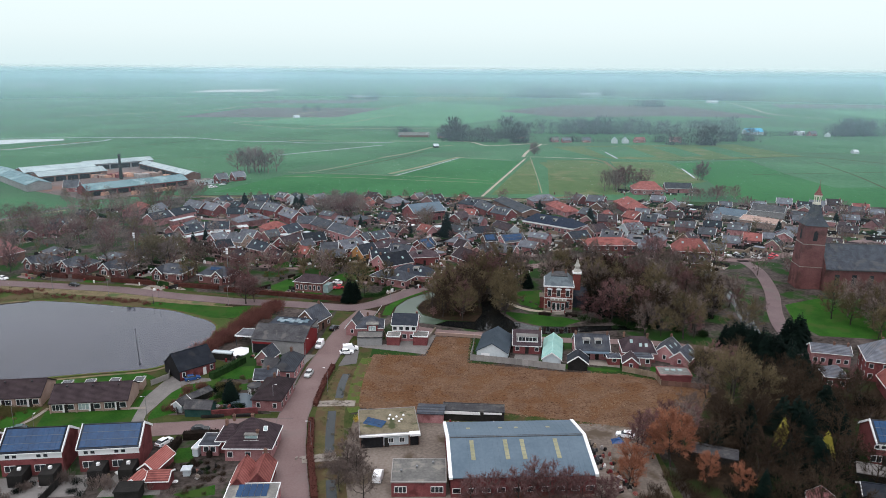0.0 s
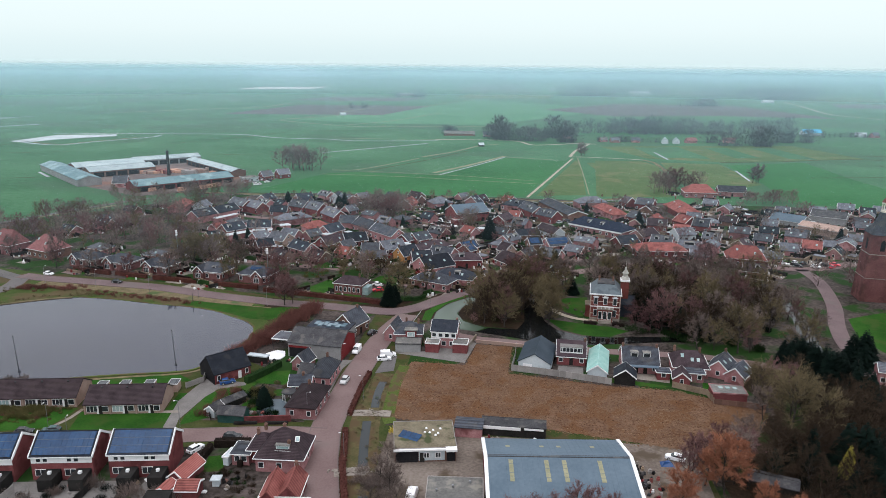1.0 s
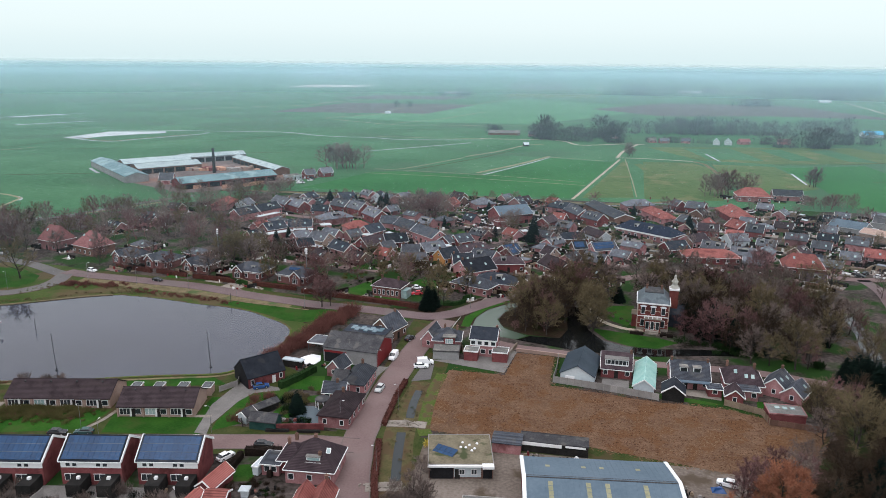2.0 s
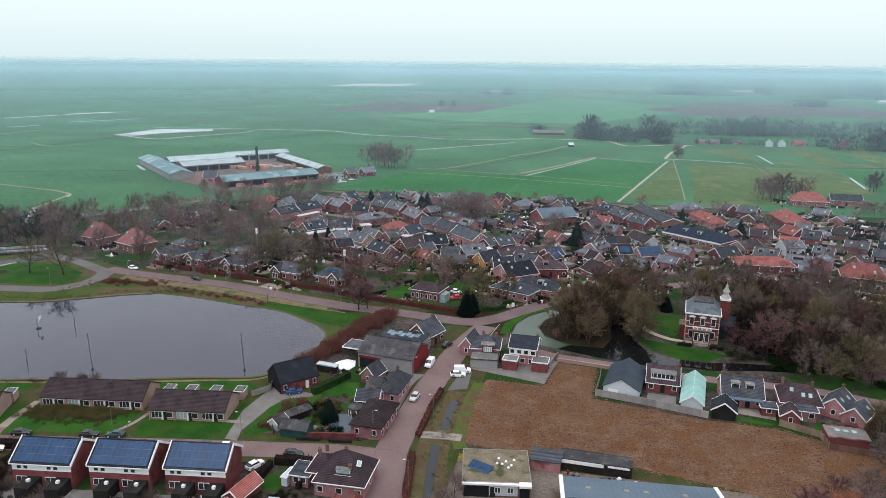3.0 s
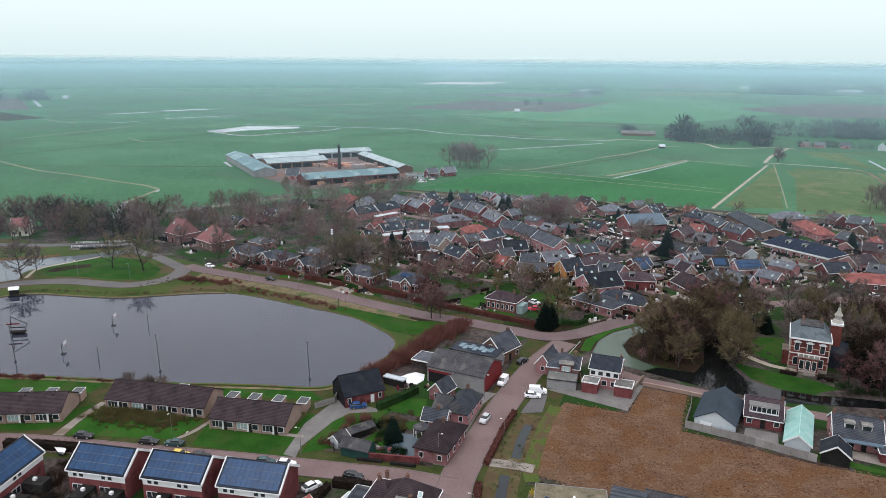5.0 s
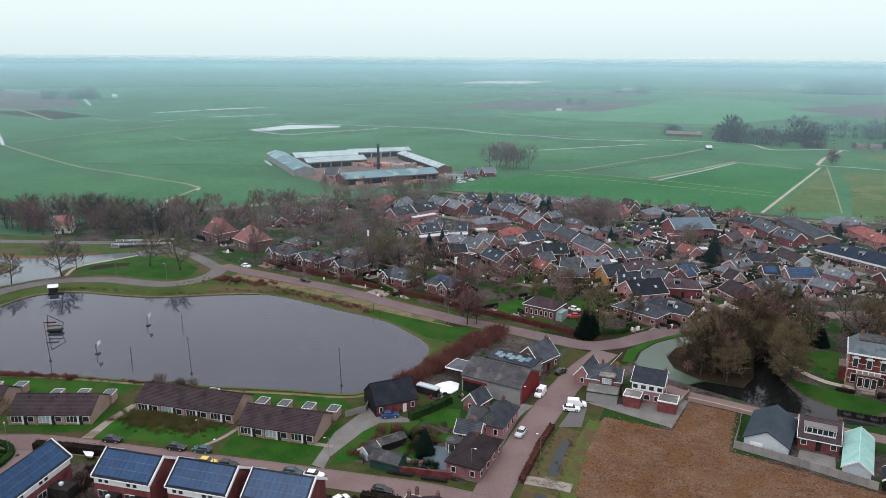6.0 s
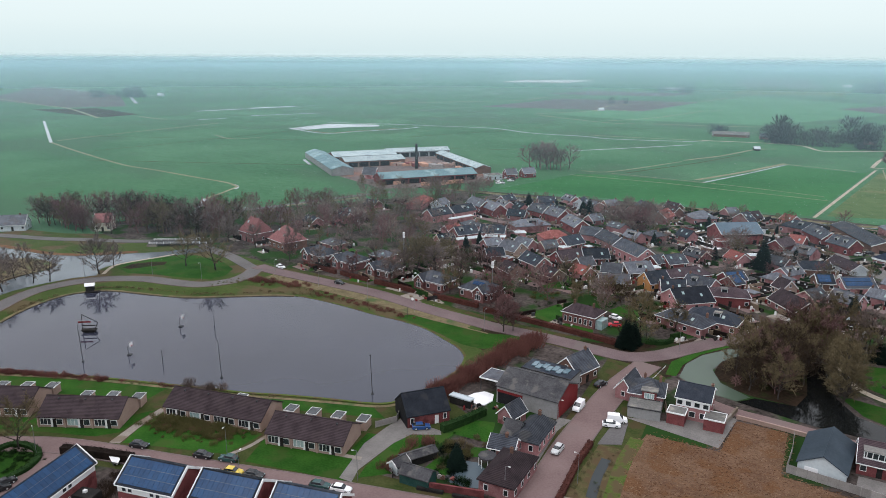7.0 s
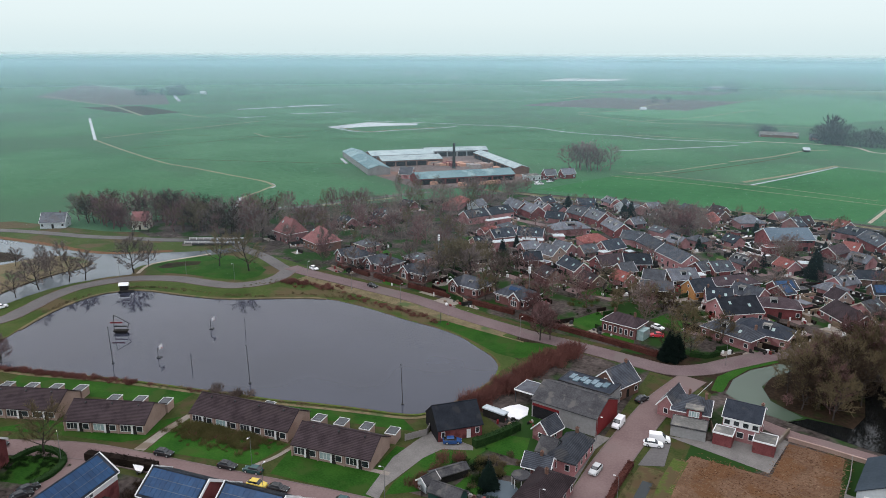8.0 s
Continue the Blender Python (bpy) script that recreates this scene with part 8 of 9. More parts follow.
# before the hall
for x, y, k, h in ((5, 119, "red", 7), (9, 118, "red", 8), (14, 119, "red", 8), (17, 120.5, "red", 9), (20, 119, "red", 9), (23, 120, "red", 8), (26, 119.5, "red", 7), (29, 118, "red", 7), (-19.5, 133, "grey", 6), (-17, 128, "grey", 7), (-15, 121, "grey", 7), (-20, 124, "grey", 6), (31, 119, "red", 7), (-19.5, 139.5, "grey", 5)):
    tree(x, y, k, h)
# woods west of the village, and among its gardens
grove(140, [(-240, 320), (-215, 285), (-190, 302), (-165, 300), (-130, 298), (-118, 318), (-135, 345), (-160, 380), (-150, 430), (-175, 440), (-215, 390), (-255, 345)], ["grey", "grey", "red", "olive"], 6, 10, 3.2)
grove(84, [(-322, 276), (-290, 272), (-250, 284), (-222, 292), (-232, 316), (-270, 306), (-305, 296)], ["red", "olive", "red", "grey", "dark"], 9, 15, 2.5, [[(-288, 290), (-268, 290), (-262, 262), (-280, 262)]])
grove(26, [(-78, 394), (-62, 377), (-46, 380), (-37, 392), (-40, 405), (-60, 412), (-74, 408)], ["grey", "grey", "red"], 7, 11, 2.6, houses=False)
grove(10, [(-128, 290), (-112, 288), (-108, 302), (-125, 306)], ["olive"], 7, 10, 2.6, houses=False)
grove(16, [(-112, 300), (-100, 292), (-92, 300), (-104, 310)], ["red", "dark"], 4, 6.5, 2.2, houses=False)
grove(5, [(-16, 354), (-6, 354), (-5, 362), (-14, 363)], ["olive", "grey"], 8, 11, 2.6, houses=False)
grove(14, [(54, 252), (62, 232), (76, 250), (72, 274), (58, 270)], ["dark", "fir", "dark"], 8, 12, 3.0, houses=False)
grove(9, [(-60, 272), (-46, 264), (-34, 262), (-30, 276), (-46, 284)], ["olive", "grey", "dark"], 5, 9, 4.0)
grove(170, VILLAGE, ["grey", "olive", "red", "grey", "red", "olive", "grey", "fir"], 4, 8.5, 3.6, [PARK])
grove(20, [(-125, 283), (-95, 275), (-70, 262), (-45, 262), (-30, 262), (-40, 285), (-80, 288), (-118, 300)], ["grey", "olive", "red"], 6, 10, 3.2)
grove(22, [(-222, 432), (-150, 446), (-158, 470), (-205, 440)], ["grey", "red"], 5, 8, 4)
for x, y, k, h in ((-76, 251, "red", 9), (-72, 247, "red", 8), (-33, 240.5, "fir", 9), (-31.5, 243, "fir", 7.5), (-34, 244.5, "dark", 7), (-28.5, 246.5, "olive", 7), (-30.3, 249, "olive", 13), (-22, 258, "olive", 9), (-117, 287, "olive", 10), (-123, 283, "olive", 8),
                   (0.9, 341, "fir", 13), (-82, 409, "fir", 10), (-86, 412, "fir", 8), (77, 374, "fir", 10), (-118, 420, "fir", 8), (-55, 350, "fir", 7), (-137.9, 132.4, "olive", 11), (-203.2, 250.6, "olive", 13), (-188.8, 250.8, "olive", 14.5), (-153.5, 268, "grey", 9), (-138, 267, "red", 8), (-119.5, 262.5, "grey", 11), (-118, 270, "grey", 11), (-96.8, 262.5, "olive", 9), (-96.5, 271.5, "grey", 12), (-77, 260, "red", 11), (-152.6, 283, "grey", 12), (-136.2, 281, "grey", 11), (-171, 273, "red", 9), (-176, 282, "grey", 11), (-118, 280, "olive", 12), (-110, 280, "grey", 12), (-196, 284, "grey", 10), (-213, 287, "grey", 11), (-52.5, 163.5, "fir", 6)):
    tree(x, y, k, h)
for x, y, h in ((-224.6, 228.8, 14), (-226.5, 237.4, 10), (-236.4, 210.7, 10), (-233, 214.7, 10.5), (-237.2, 199.7, 11.5), (-245.5, 210.6, 8), (-236.5, 191, 9), (-237, 183, 9), (-249, 203, 7), (-251, 214, 8), (-262, 226, 8), (-268, 222, 7), (-258, 215, 7), (-272, 214, 7)):
    tree(x, y, "grey", h)
for x, y, k, h in ((-68.4, 236.8, "red", 11.5), (-66, 238.6, "red", 9), (-62.7, 292, "olive", 8), (-123.9, 292, "olive", 10), (-127, 288, "olive", 9), (-190, 156.5, "red", 7), (-193, 158.5, "grey", 6), (-291, 277, "red", 9), (-284.5, 272.5, "red", 6.5), (-277, 274, "olive", 6), (-275, 271, "grey", 8.5), (-270.5, 276, "red", 10), (-310, 281, "red", 11), (-303, 283, "grey", 11)):
    tree(x, y, k, h)
grove(14, [(-246, 436), (-230, 420), (-214, 416), (-208, 424), (-216, 440), (-236, 446)], ["grey", "olive"], 3, 6, 2.6, houses=False)
grove(11, [(-160, 548), (-134, 550), (-130, 560), (-152, 564)], ["grey", "red"], 14, 20, 4.5)
grove(12, [(104, 474), (128, 482), (138, 486), (134, 494), (112, 490)], ["grey", "red"], 8, 14, 3.4, houses=False)
grove(16, [(152, 448), (182, 444), (186, 454), (160, 458)], ["red", "grey"], 5, 9, 2.6, houses=False)
for x, y, h in ((84, 676, 12), (82, 671, 10), (86, 672, 8), (123, 486, 16), (119, 488, 14), (189, 528, 12), (191, 530, 13), (187, 530, 11)):
    tree(x, y, rnd.choice(("grey", "red")), h)

# ---- hedges and shrubs ----
def hedge(name, pts, half, h, material, label, seed=1, per=46):
    """A clipped hedge: a solid heart with uneven leafy faces."""
    r = random.Random(seed)
    b = Builder()
    band(b, pts, half * 0.8, 0.0, h * 0.88, steps=4)
    line = smooth_line(pts, 4)
    for a, c in zip(line, line[1:]):
        w = (c - a)
        side = Vector((-w.y, w.x)).normalized()
        for i in range(max(3, int(per * w.length))):
            p = a + w * r.random() + side * r.uniform(-half, half)
            top = h * r.uniform(0.75, 1.06) if abs((p - a).dot(side)) < half * 0.85 else h * r.uniform(0.15, 0.95)
            u = Vector((r.gauss(0, 1), r.gauss(0, 1), r.gauss(0, 0.6))).normalized() * r.uniform(0.12, 0.26)
            v = Vector((r.gauss(0, 1), r.gauss(0, 1), r.gauss(0, 1))).normalized() * r.uniform(0.12, 0.26)
            o = Vector((p.x, p.y, top))
            b.add([o - u, o + u, o + v], [(0, 1, 2)])
    return thing(name, Matrix(), label, "hedge", mesh=b.mesh(name, material), kind="")


for i, pts in enumerate(([(-162, 270.5), (-153, 268.3), (-145, 266)], [(-142.8, 266.3), (-136, 264.3), (-129, 262.6)], [(-126, 262), (-114, 259.6), (-102.6, 257)], [(-100.4, 256.4), (-92, 255), (-83, 253.4)], [(-80, 251), (-70, 248.7), (-62.3, 247), (-49.7, 244.2), (-36, 240.6)])):
    hedge("hedge", pts, 0.75, 1.7, "hedge_red", "clipped beech hedge with russet winter leaves", i)
hedge("hedge", [(-30.2, 183.5), (-30.9, 175), (-31.0, 167.7), (-31.1, 160)], 0.7, 1.1, "hedge_red", "low russet hedge along the ditch", 11)
hedge("hedge", [(-30.6, 152.5), (-29.4, 145), (-28.4, 138.3), (-26.5, 130), (-24.4, 121)], 0.8, 1.2, "hedge_red", "low russet hedge along the ditch", 12)
hedge("hedge", [(-61.0, 175.2), (-58, 180.5), (-55.4, 186.5)], 0.9, 2.0, "hedge_green", "tall dark green garden hedge", 13)
hedge("hedge", [(-57.2, 143.8), (-49.6, 144.6)], 0.9, 1.9, "hedge_brown", "dark brown clipped hedge", 14)
hedge("hedge", [(-57.6, 142.6), (-57.8, 136.5)], 0.7, 1.6, "hedge_brown", "dark brown clipped hedge", 15)
hedge("hedge", [(-49.0, 143.4), (-49.2, 136)], 0.6, 1.4, "hedge_brown", "dark brown clipped hedge", 16)
hedge("hedge", [(-128.5, 135.2), (-120, 137.2), (-112.6, 138.6)], 1.0, 1.9, "hedge_brown", "dark brown hedge beside the street", 17)
hedge("hedge", [(-112.4, 138), (-108.4, 132.5)], 0.8, 1.8, "hedge_brown", "dark brown hedge beside the yard", 18)
hedge("hedge", [(-28.5, 245.2), (-24, 246.3), (-21.5, 249.8)], 0.7, 1.3, "hedge_green", "dark green corner hedge", 19)
hedge("hedge", [(-141, 127.5), (-140.6, 132.6), (-136, 133.8), (-131.6, 132.2), (-129.4, 128), (-129.6, 124)], 0.8, 0.9, "hedge_green", "low green hedge round the corner bed", 20, 26)
SHRUBS = {k: shrub_mesh(i, 2.4, 2.8, k, 110 if k == "rough_grass" else 250) for i, k in enumerate(("twigs", "twigs_red", "twigs_dark", "twigs_olive", "hedge_red", "hedge_green", "rough_grass", "needles", "twigs_rust", "brush_olive"))}


BRUSH = {k: Joined() for k in SHRUBS}


def shrubs(n, pts, spread, kind, h0, h1, label, seed, joined=False):
    r = random.Random(seed)
    line = smooth_line(pts, 8)
    for i in range(n):
        p = line[int(r.random() * (len(line) - 1))]
        h = r.uniform(h0, h1)
        if joined:
            BRUSH[kind].add(SHRUBS[kind], pose(p.x + r.gauss(0, spread), p.y + r.gauss(0, spread), 0, 0, 0, r.uniform(0, 360)) @ Matrix.Scale(h / 2.4, 4))
            continue
        thing("shrub", pose(p.x + r.gauss(0, spread), p.y + r.gauss(0, spread), 0, 0, 0, r.uniform(0, 360)) @ Matrix.Scale(h / 2.4, 4), label, "shrub", mesh=SHRUBS[kind])


shrubs(34, [(-68.5, 193), (-65.5, 203), (-63, 215), (-60, 225), (-57.5, 235)], 1.2, "twigs_rust", 2.4, 4.2, "dense bare shrub with red twigs", 1)
shrubs(90, [(-69, 191), (-65.5, 203), (-63, 215), (-60, 225), (-57.5, 234)], 1.5, "twigs_rust", 1.8, 3.6, "dense bare thicket with red twigs", 56, joined=True)
shrubs(150, [(-122, 153.6), (-116, 153), (-110, 153.6), (-104, 154.4), (-100.5, 156.6)], 1.7, "brush_olive", 0.7, 1.5, "olive winter shrub before the bungalows", 2, joined=True)
shrubs(120, [(-120, 155.2), (-112, 155.8), (-103, 157.4)], 1.2, "brush_olive", 0.8, 1.7, "olive winter shrub before the bungalows", 53, joined=True)
shrubs(70, [(-119, 150.6), (-110, 151.8), (-101, 153.6)], 1.3, "brush_olive", 0.3, 0.8, "low olive shrub before the bungalows", 62, joined=True)
shrubs(36, [(-121, 153.5), (-110, 154.6), (-100, 156.2)], 1.8, "twigs_rust", 0.5, 1.1, "russet shrub before the bungalows", 52, joined=True)
shrubs(60, [(-138.5, 127), (-137.5, 131.5), (-133, 131), (-131.4, 126)], 1.3, "hedge_green", 0.5, 1.2, "green shrub in the corner bed", 57, joined=True)
shrubs(40, [(-139, 122), (-136, 117), (-135, 112)], 2.0, "hedge_green", 0.8, 1.6, "dark green garden shrub", 58, joined=True)
shrubs(30, [(-112, 136), (-108, 128), (-104, 122)], 1.5, "twigs_dark", 0.8, 1.8, "dark bare shrub by the yard", 59, joined=True)
shrubs(24, [(-64.6, 157), (-63.6, 163), (-61, 170.5)], 0.9, "twigs_rust", 1.2, 2.2, "low bare russet shrub on the lawn", 3)
shrubs(26, [(-182, 155), (-170, 158.5), (-160, 161.3), (-140, 166), (-128, 168.5)], 0.4, "twigs_rust", 0.6, 1.2, "reed-like winter shrub on the pond bank", 4)
shrubs(110, [(-186, 153.6), (-176, 156), (-166, 158.8), (-156, 161.8), (-148, 163.8)], 0.5, "twigs_rust", 0.6, 1.6, "russet reeds on the pond bank", 60, joined=True)
shrubs(40, [(-148, 163.8), (-134, 167), (-118, 170), (-100, 174.6)], 0.4, "rough_grass", 0.4, 0.9, "pale reeds on the pond bank", 61, joined=True)
shrubs(14, [(-122, 170), (-121, 171), (-128, 168)], 0.9, "twigs", 1.2, 2.6, "bare shrub on the pond bank", 5)
shrubs(46, [(-168, 246.5), (-161, 246.6), (-154, 247.4), (-148, 247.6)], 1.6, "twigs_rust", 0.9, 1.9, "brown bare thicket on the road bank", 54, joined=True)
shrubs(60, [(-140, 244), (-126, 241.2), (-112, 238.4), (-98, 235.6)], 1.0, "twigs_rust", 0.6, 1.3, "russet thicket on the road bank", 55, joined=True)
shrubs(110, [(-178, 236), (-172, 244), (-164, 249), (-150, 246), (-138, 244), (-120, 240), (-106, 236)], 1.6, "rough_grass", 0.4, 0.9, "low brown shrub on the road bank", 6, joined=True)
shrubs(120, [(-212, 216), (-205, 220), (-190, 223), (-176, 226), (-164, 231), (-154, 238), (-140, 241), (-122, 239)], 0.6, "rough_grass", 0.5, 1.1, "straw-coloured reed clump on the pond edge", 7, joined=True)
shrubs(22, [(-214, 185), (-217, 195), (-217, 207)], 0.8, "rough_grass", 0.6, 1.3, "straw-coloured reed clump on the pond edge", 8, joined=True)
shrubs(34, [(-110, 128), (-90, 124), (-70, 126), (-55, 122)], 3.0, "twigs", 1.4, 3.2, "bare brown garden winter shrub", 9)
shrubs(16, [(-58, 170), (-52, 173), (-56, 160)], 2.0, "twigs_olive", 0.8, 1.8, "garden shrub beside the pond", 10)
shrubs(20, [(-24.5, 133), (-19, 132), (-18, 122)], 2.0, "twigs", 1.4, 2.6, "tangled bare shrub beside the ditch", 11)
shrubs(70, [(-24.4, 182), (-24.6, 170), (-24.6, 160), (-23.6, 148), (-22.4, 136), (-19.6, 120)], 0.7, "rough_grass", 0.3, 0.8, "dry grass on the ditch bank", 63, joined=True)
shrubs(24, [(-29, 180), (-29.4, 170), (-28.8, 160), (-28.2, 148)], 0.5, "rough_grass", 0.4, 0.9, "dry reed clump on the ditch bank", 12, joined=True)
shrubs(46, [(2, 117.5), (14, 118.5), (30, 117.5)], 1.2, "twigs_rust", 2.0, 3.6, "russet bushes before the hall", 33, joined=True)
shrubs(40, [(32, 115), (45, 122), (55, 132), (66, 146)], 3.5, "twigs_dark", 2.0, 3.6, "tangled bare undergrowth", 13, joined=True)
shrubs(30, [(70, 152), (85, 160), (98, 170)], 4.0, "twigs_dark", 2.0, 3.4, "tangled bare undergrowth", 14, joined=True)
shrubs(24, [(70, 135), (85, 130), (80, 140)], 5.0, "hedge_green", 1.4, 3.0, "dark evergreen garden shrub", 15, joined=True)
shrubs(30, [(48, 224), (55, 236), (64, 228), (76, 238), (90, 232), (84, 215)], 3.5, "needles", 1.6, 3.4, "dark evergreen undergrowth", 36, joined=True)
shrubs(24, [(50, 222), (60, 216), (75, 212), (92, 206)], 2.0, "hedge_green", 1.6, 3.2, "dark rhododendron in the park", 16, joined=True)
shrubs(30, [(34, 228), (42, 227), (30, 240), (20, 255)], 1.0, "twigs", 0.6, 1.2, "low clipped shrub by the manor", 17)
shrubs(60, [(-62, 262), (-46, 272), (-36, 280), (-28, 270), (-26, 258)], 3.0, "hedge_green", 0.6, 1.5, "evergreen garden shrub near the junction", 66, joined=True)
shrubs(40, [(-70, 276), (-54, 280), (-40, 286), (-30, 276)], 3.5, "brush_olive", 0.7, 1.8, "olive garden shrub near the junction", 67, joined=True)
shrubs(110, [(-120, 300), (-60, 330), (0, 350), (60, 320), (120, 340), (200, 350)], 22, "hedge_green", 1.2, 2.6, "evergreen garden shrub between houses", 18, joined=True)
shrubs(80, [(-120, 330), (-60, 390), (0, 410), (60, 400), (120, 400), (200, 390)], 18, "twigs_red", 1.6, 3.0, "bare garden shrub between houses", 19, joined=True)

shrubs(60, [(58, 118), (70, 128), (82, 134), (74, 142), (64, 138), (60, 150)], 3.5, "needles", 1.6, 3.4, "dark evergreen undergrowth", 20, joined=True)
shrubs(40, [(80, 172), (92, 168), (104, 164)], 3.0, "needles", 1.4, 2.6, "dark evergreen undergrowth", 21, joined=True)
shrubs(16, [(-61, 168), (-57, 167), (-54, 158.5), (-48, 157.5)], 0.9, "hedge_green", 0.8, 1.8, "dark garden shrub by the sheds", 40, joined=True)
shrubs(14, [(-58, 170), (-53, 166.5), (-52, 160), (-46, 158)], 0.8, "needles", 0.8, 1.8, "dark garden shrub by the sheds", 41, joined=True)
shrubs(16, [(-60, 172), (-55, 169), (-50, 168)], 1.0, "brush_olive", 0.8, 1.6, "olive garden shrub by the sheds", 42, joined=True)
shrubs(46, [(-58, 124), (-56, 131), (-49, 133), (-45, 129), (-50, 122)], 1.2, "twigs_dark", 0.5, 1.2, "dark bare shrub in the corner garden", 64, joined=True)
shrubs(24, [(-57.5, 128), (-52, 132.6), (-46, 130)], 0.9, "hedge_green", 0.4, 1.0, "green shrub in the corner garden", 65, joined=True)
shrubs(20, [(-104, 121), (-85, 123), (-66, 124.5)], 1.4, "needles", 0.8, 1.8, "dark garden shrub behind the houses", 43, joined=True)
for k, j in BRUSH.items():
    if j.count:
        j.finish("undergrowth", k, "tangled winter undergrowth and reed clumps", "shrubs")
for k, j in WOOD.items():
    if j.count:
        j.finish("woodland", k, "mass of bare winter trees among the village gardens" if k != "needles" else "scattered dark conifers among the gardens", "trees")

# far woods and farmsteads
def far_tree(b, r, x, y, h, fine):
    """A bare crown far off: a short stem and many thin upright twigs in an uneven round."""
    b.tube((x, y, 0), (x, y, h * 0.45), h * 0.022, h * 0.012, 3)
    wide = r.uniform(0.32, 0.5) * h
    for j in range(fine):
        a, q, e = r.uniform(0, 6.283), math.sqrt(r.random()), r.uniform(-1, 1)
        k = math.sqrt(max(0.0, 1 - e * e)) * q
        o = Vector((x + wide * k * math.cos(a), y + wide * k * math.sin(a), h * (0.50 + 0.46 * e * (0.5 + 0.5 * q))))
        u = Vector((r.gauss(0, 1), r.gauss(0, 1), r.gauss(0, 0.5))).normalized() * h * r.uniform(0.014, 0.034)
        v = (o - Vector((x, y, h * 0.35))).normalized() * h * r.uniform(0.08, 0.17)
        b.add([o - u, o + u, o + v], [(0, 1, 2)])


def far_wood(pts, half, n, h0, h1, seed, label, fine=84):
    r = random.Random(seed)
    b = Builder()
    line = smooth_line(pts, 8)
    heart = [(r.random(), r.uniform(0.6, 1.25)) for i in range(max(2, n // 5))]
    for i in range(int(n * 2.6)):
        # trees stand in clumps along the line, with gaps between
        s, size = r.choice(heart)
        s = min(0.999, max(0.0, s + r.gauss(0, 0.05)))
        p = line[int(s * (len(line) - 1))] + Vector((r.uniform(-1, 1), r.uniform(-1, 1))) * half
        far_tree(b, r, p.x, p.y, max(h0 * 0.6, r.uniform(h0, h1) * size), fine)
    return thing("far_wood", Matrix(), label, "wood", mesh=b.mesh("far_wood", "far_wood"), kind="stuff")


far_wood([(0, 838), (30, 842), (60, 836), (96, 842)], 10, 34, 8, 15, 1, "grey wood across the meadows")
far_wood([(2, 812), (32, 800), (62, 792), (86, 794)], 9, 40, 10, 19, 30, "grey wood beside the farm road")
far_wood([(-1, 832), (14, 834)], 6, 5, 16, 22, 2, "tall grey trees at the corner of a wood")
far_wood([(64, 850), (78, 850)], 6, 4, 16, 22, 23, "tall grey trees at the edge of a wood")
far_wood([(103, 905), (160, 908), (220, 912), (306, 915)], 16, 90, 9, 19, 3, "grey wood across the meadows")
far_wood([(150, 990), (230, 985), (330, 1000), (420, 1010)], 18, 50, 9, 17, 4, "grey wood across the meadows")
far_wood([(249, 780), (270, 784), (294, 782)], 9, 20, 10, 19, 5, "clump of grey trees by the farms")
far_wood([(314, 820), (336, 824), (358, 822)], 8, 18, 8, 14, 24, "clump of grey trees by the farms")
far_wood([(117, 802), (139, 804), (187, 808), (230, 810), (274, 812)], 4, 34, 3, 7, 6, "hedgerow between the farms")
far_wood([(388, 890), (430, 900), (481, 898)], 6, 24, 5, 9, 7, "trees round the farmsteads")
far_wood([(486, 905), (520, 910), (560, 912), (700, 930)], 14, 60, 11, 19, 8, "grey wood across the meadows")
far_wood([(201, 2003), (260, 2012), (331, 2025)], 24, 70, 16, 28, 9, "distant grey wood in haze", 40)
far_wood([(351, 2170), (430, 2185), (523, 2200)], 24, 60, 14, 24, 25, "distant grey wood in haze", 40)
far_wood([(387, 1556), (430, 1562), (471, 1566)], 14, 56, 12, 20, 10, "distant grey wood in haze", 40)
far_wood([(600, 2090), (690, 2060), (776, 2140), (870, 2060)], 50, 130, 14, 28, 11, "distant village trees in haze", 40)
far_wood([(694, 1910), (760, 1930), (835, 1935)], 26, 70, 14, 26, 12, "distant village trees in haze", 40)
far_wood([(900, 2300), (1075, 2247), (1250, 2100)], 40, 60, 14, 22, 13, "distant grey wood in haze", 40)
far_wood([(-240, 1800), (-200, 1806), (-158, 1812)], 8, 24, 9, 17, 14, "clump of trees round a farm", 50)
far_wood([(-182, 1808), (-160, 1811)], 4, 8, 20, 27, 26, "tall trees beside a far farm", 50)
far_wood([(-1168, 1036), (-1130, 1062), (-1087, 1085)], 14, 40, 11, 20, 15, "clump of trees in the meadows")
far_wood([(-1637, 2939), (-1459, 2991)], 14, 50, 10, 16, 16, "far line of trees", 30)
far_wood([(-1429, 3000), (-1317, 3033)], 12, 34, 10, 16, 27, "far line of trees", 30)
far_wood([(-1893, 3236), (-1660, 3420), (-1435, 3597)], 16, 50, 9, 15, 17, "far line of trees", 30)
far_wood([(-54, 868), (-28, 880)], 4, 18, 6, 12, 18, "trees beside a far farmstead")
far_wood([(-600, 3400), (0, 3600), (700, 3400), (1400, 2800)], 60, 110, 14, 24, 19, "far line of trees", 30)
far_wood([(-2462, 1594), (-2353, 1670)], 14, 26, 9, 16, 20, "clump of trees round a farm", 50)
far_wood([(-260, 1330), (-214, 1338)], 3, 5, 8, 13, 21, "a few trees at a farm track")
far_wood([(236, 808), (242, 809)], 2, 5, 9, 12, 22, "dark trees beside a farm")
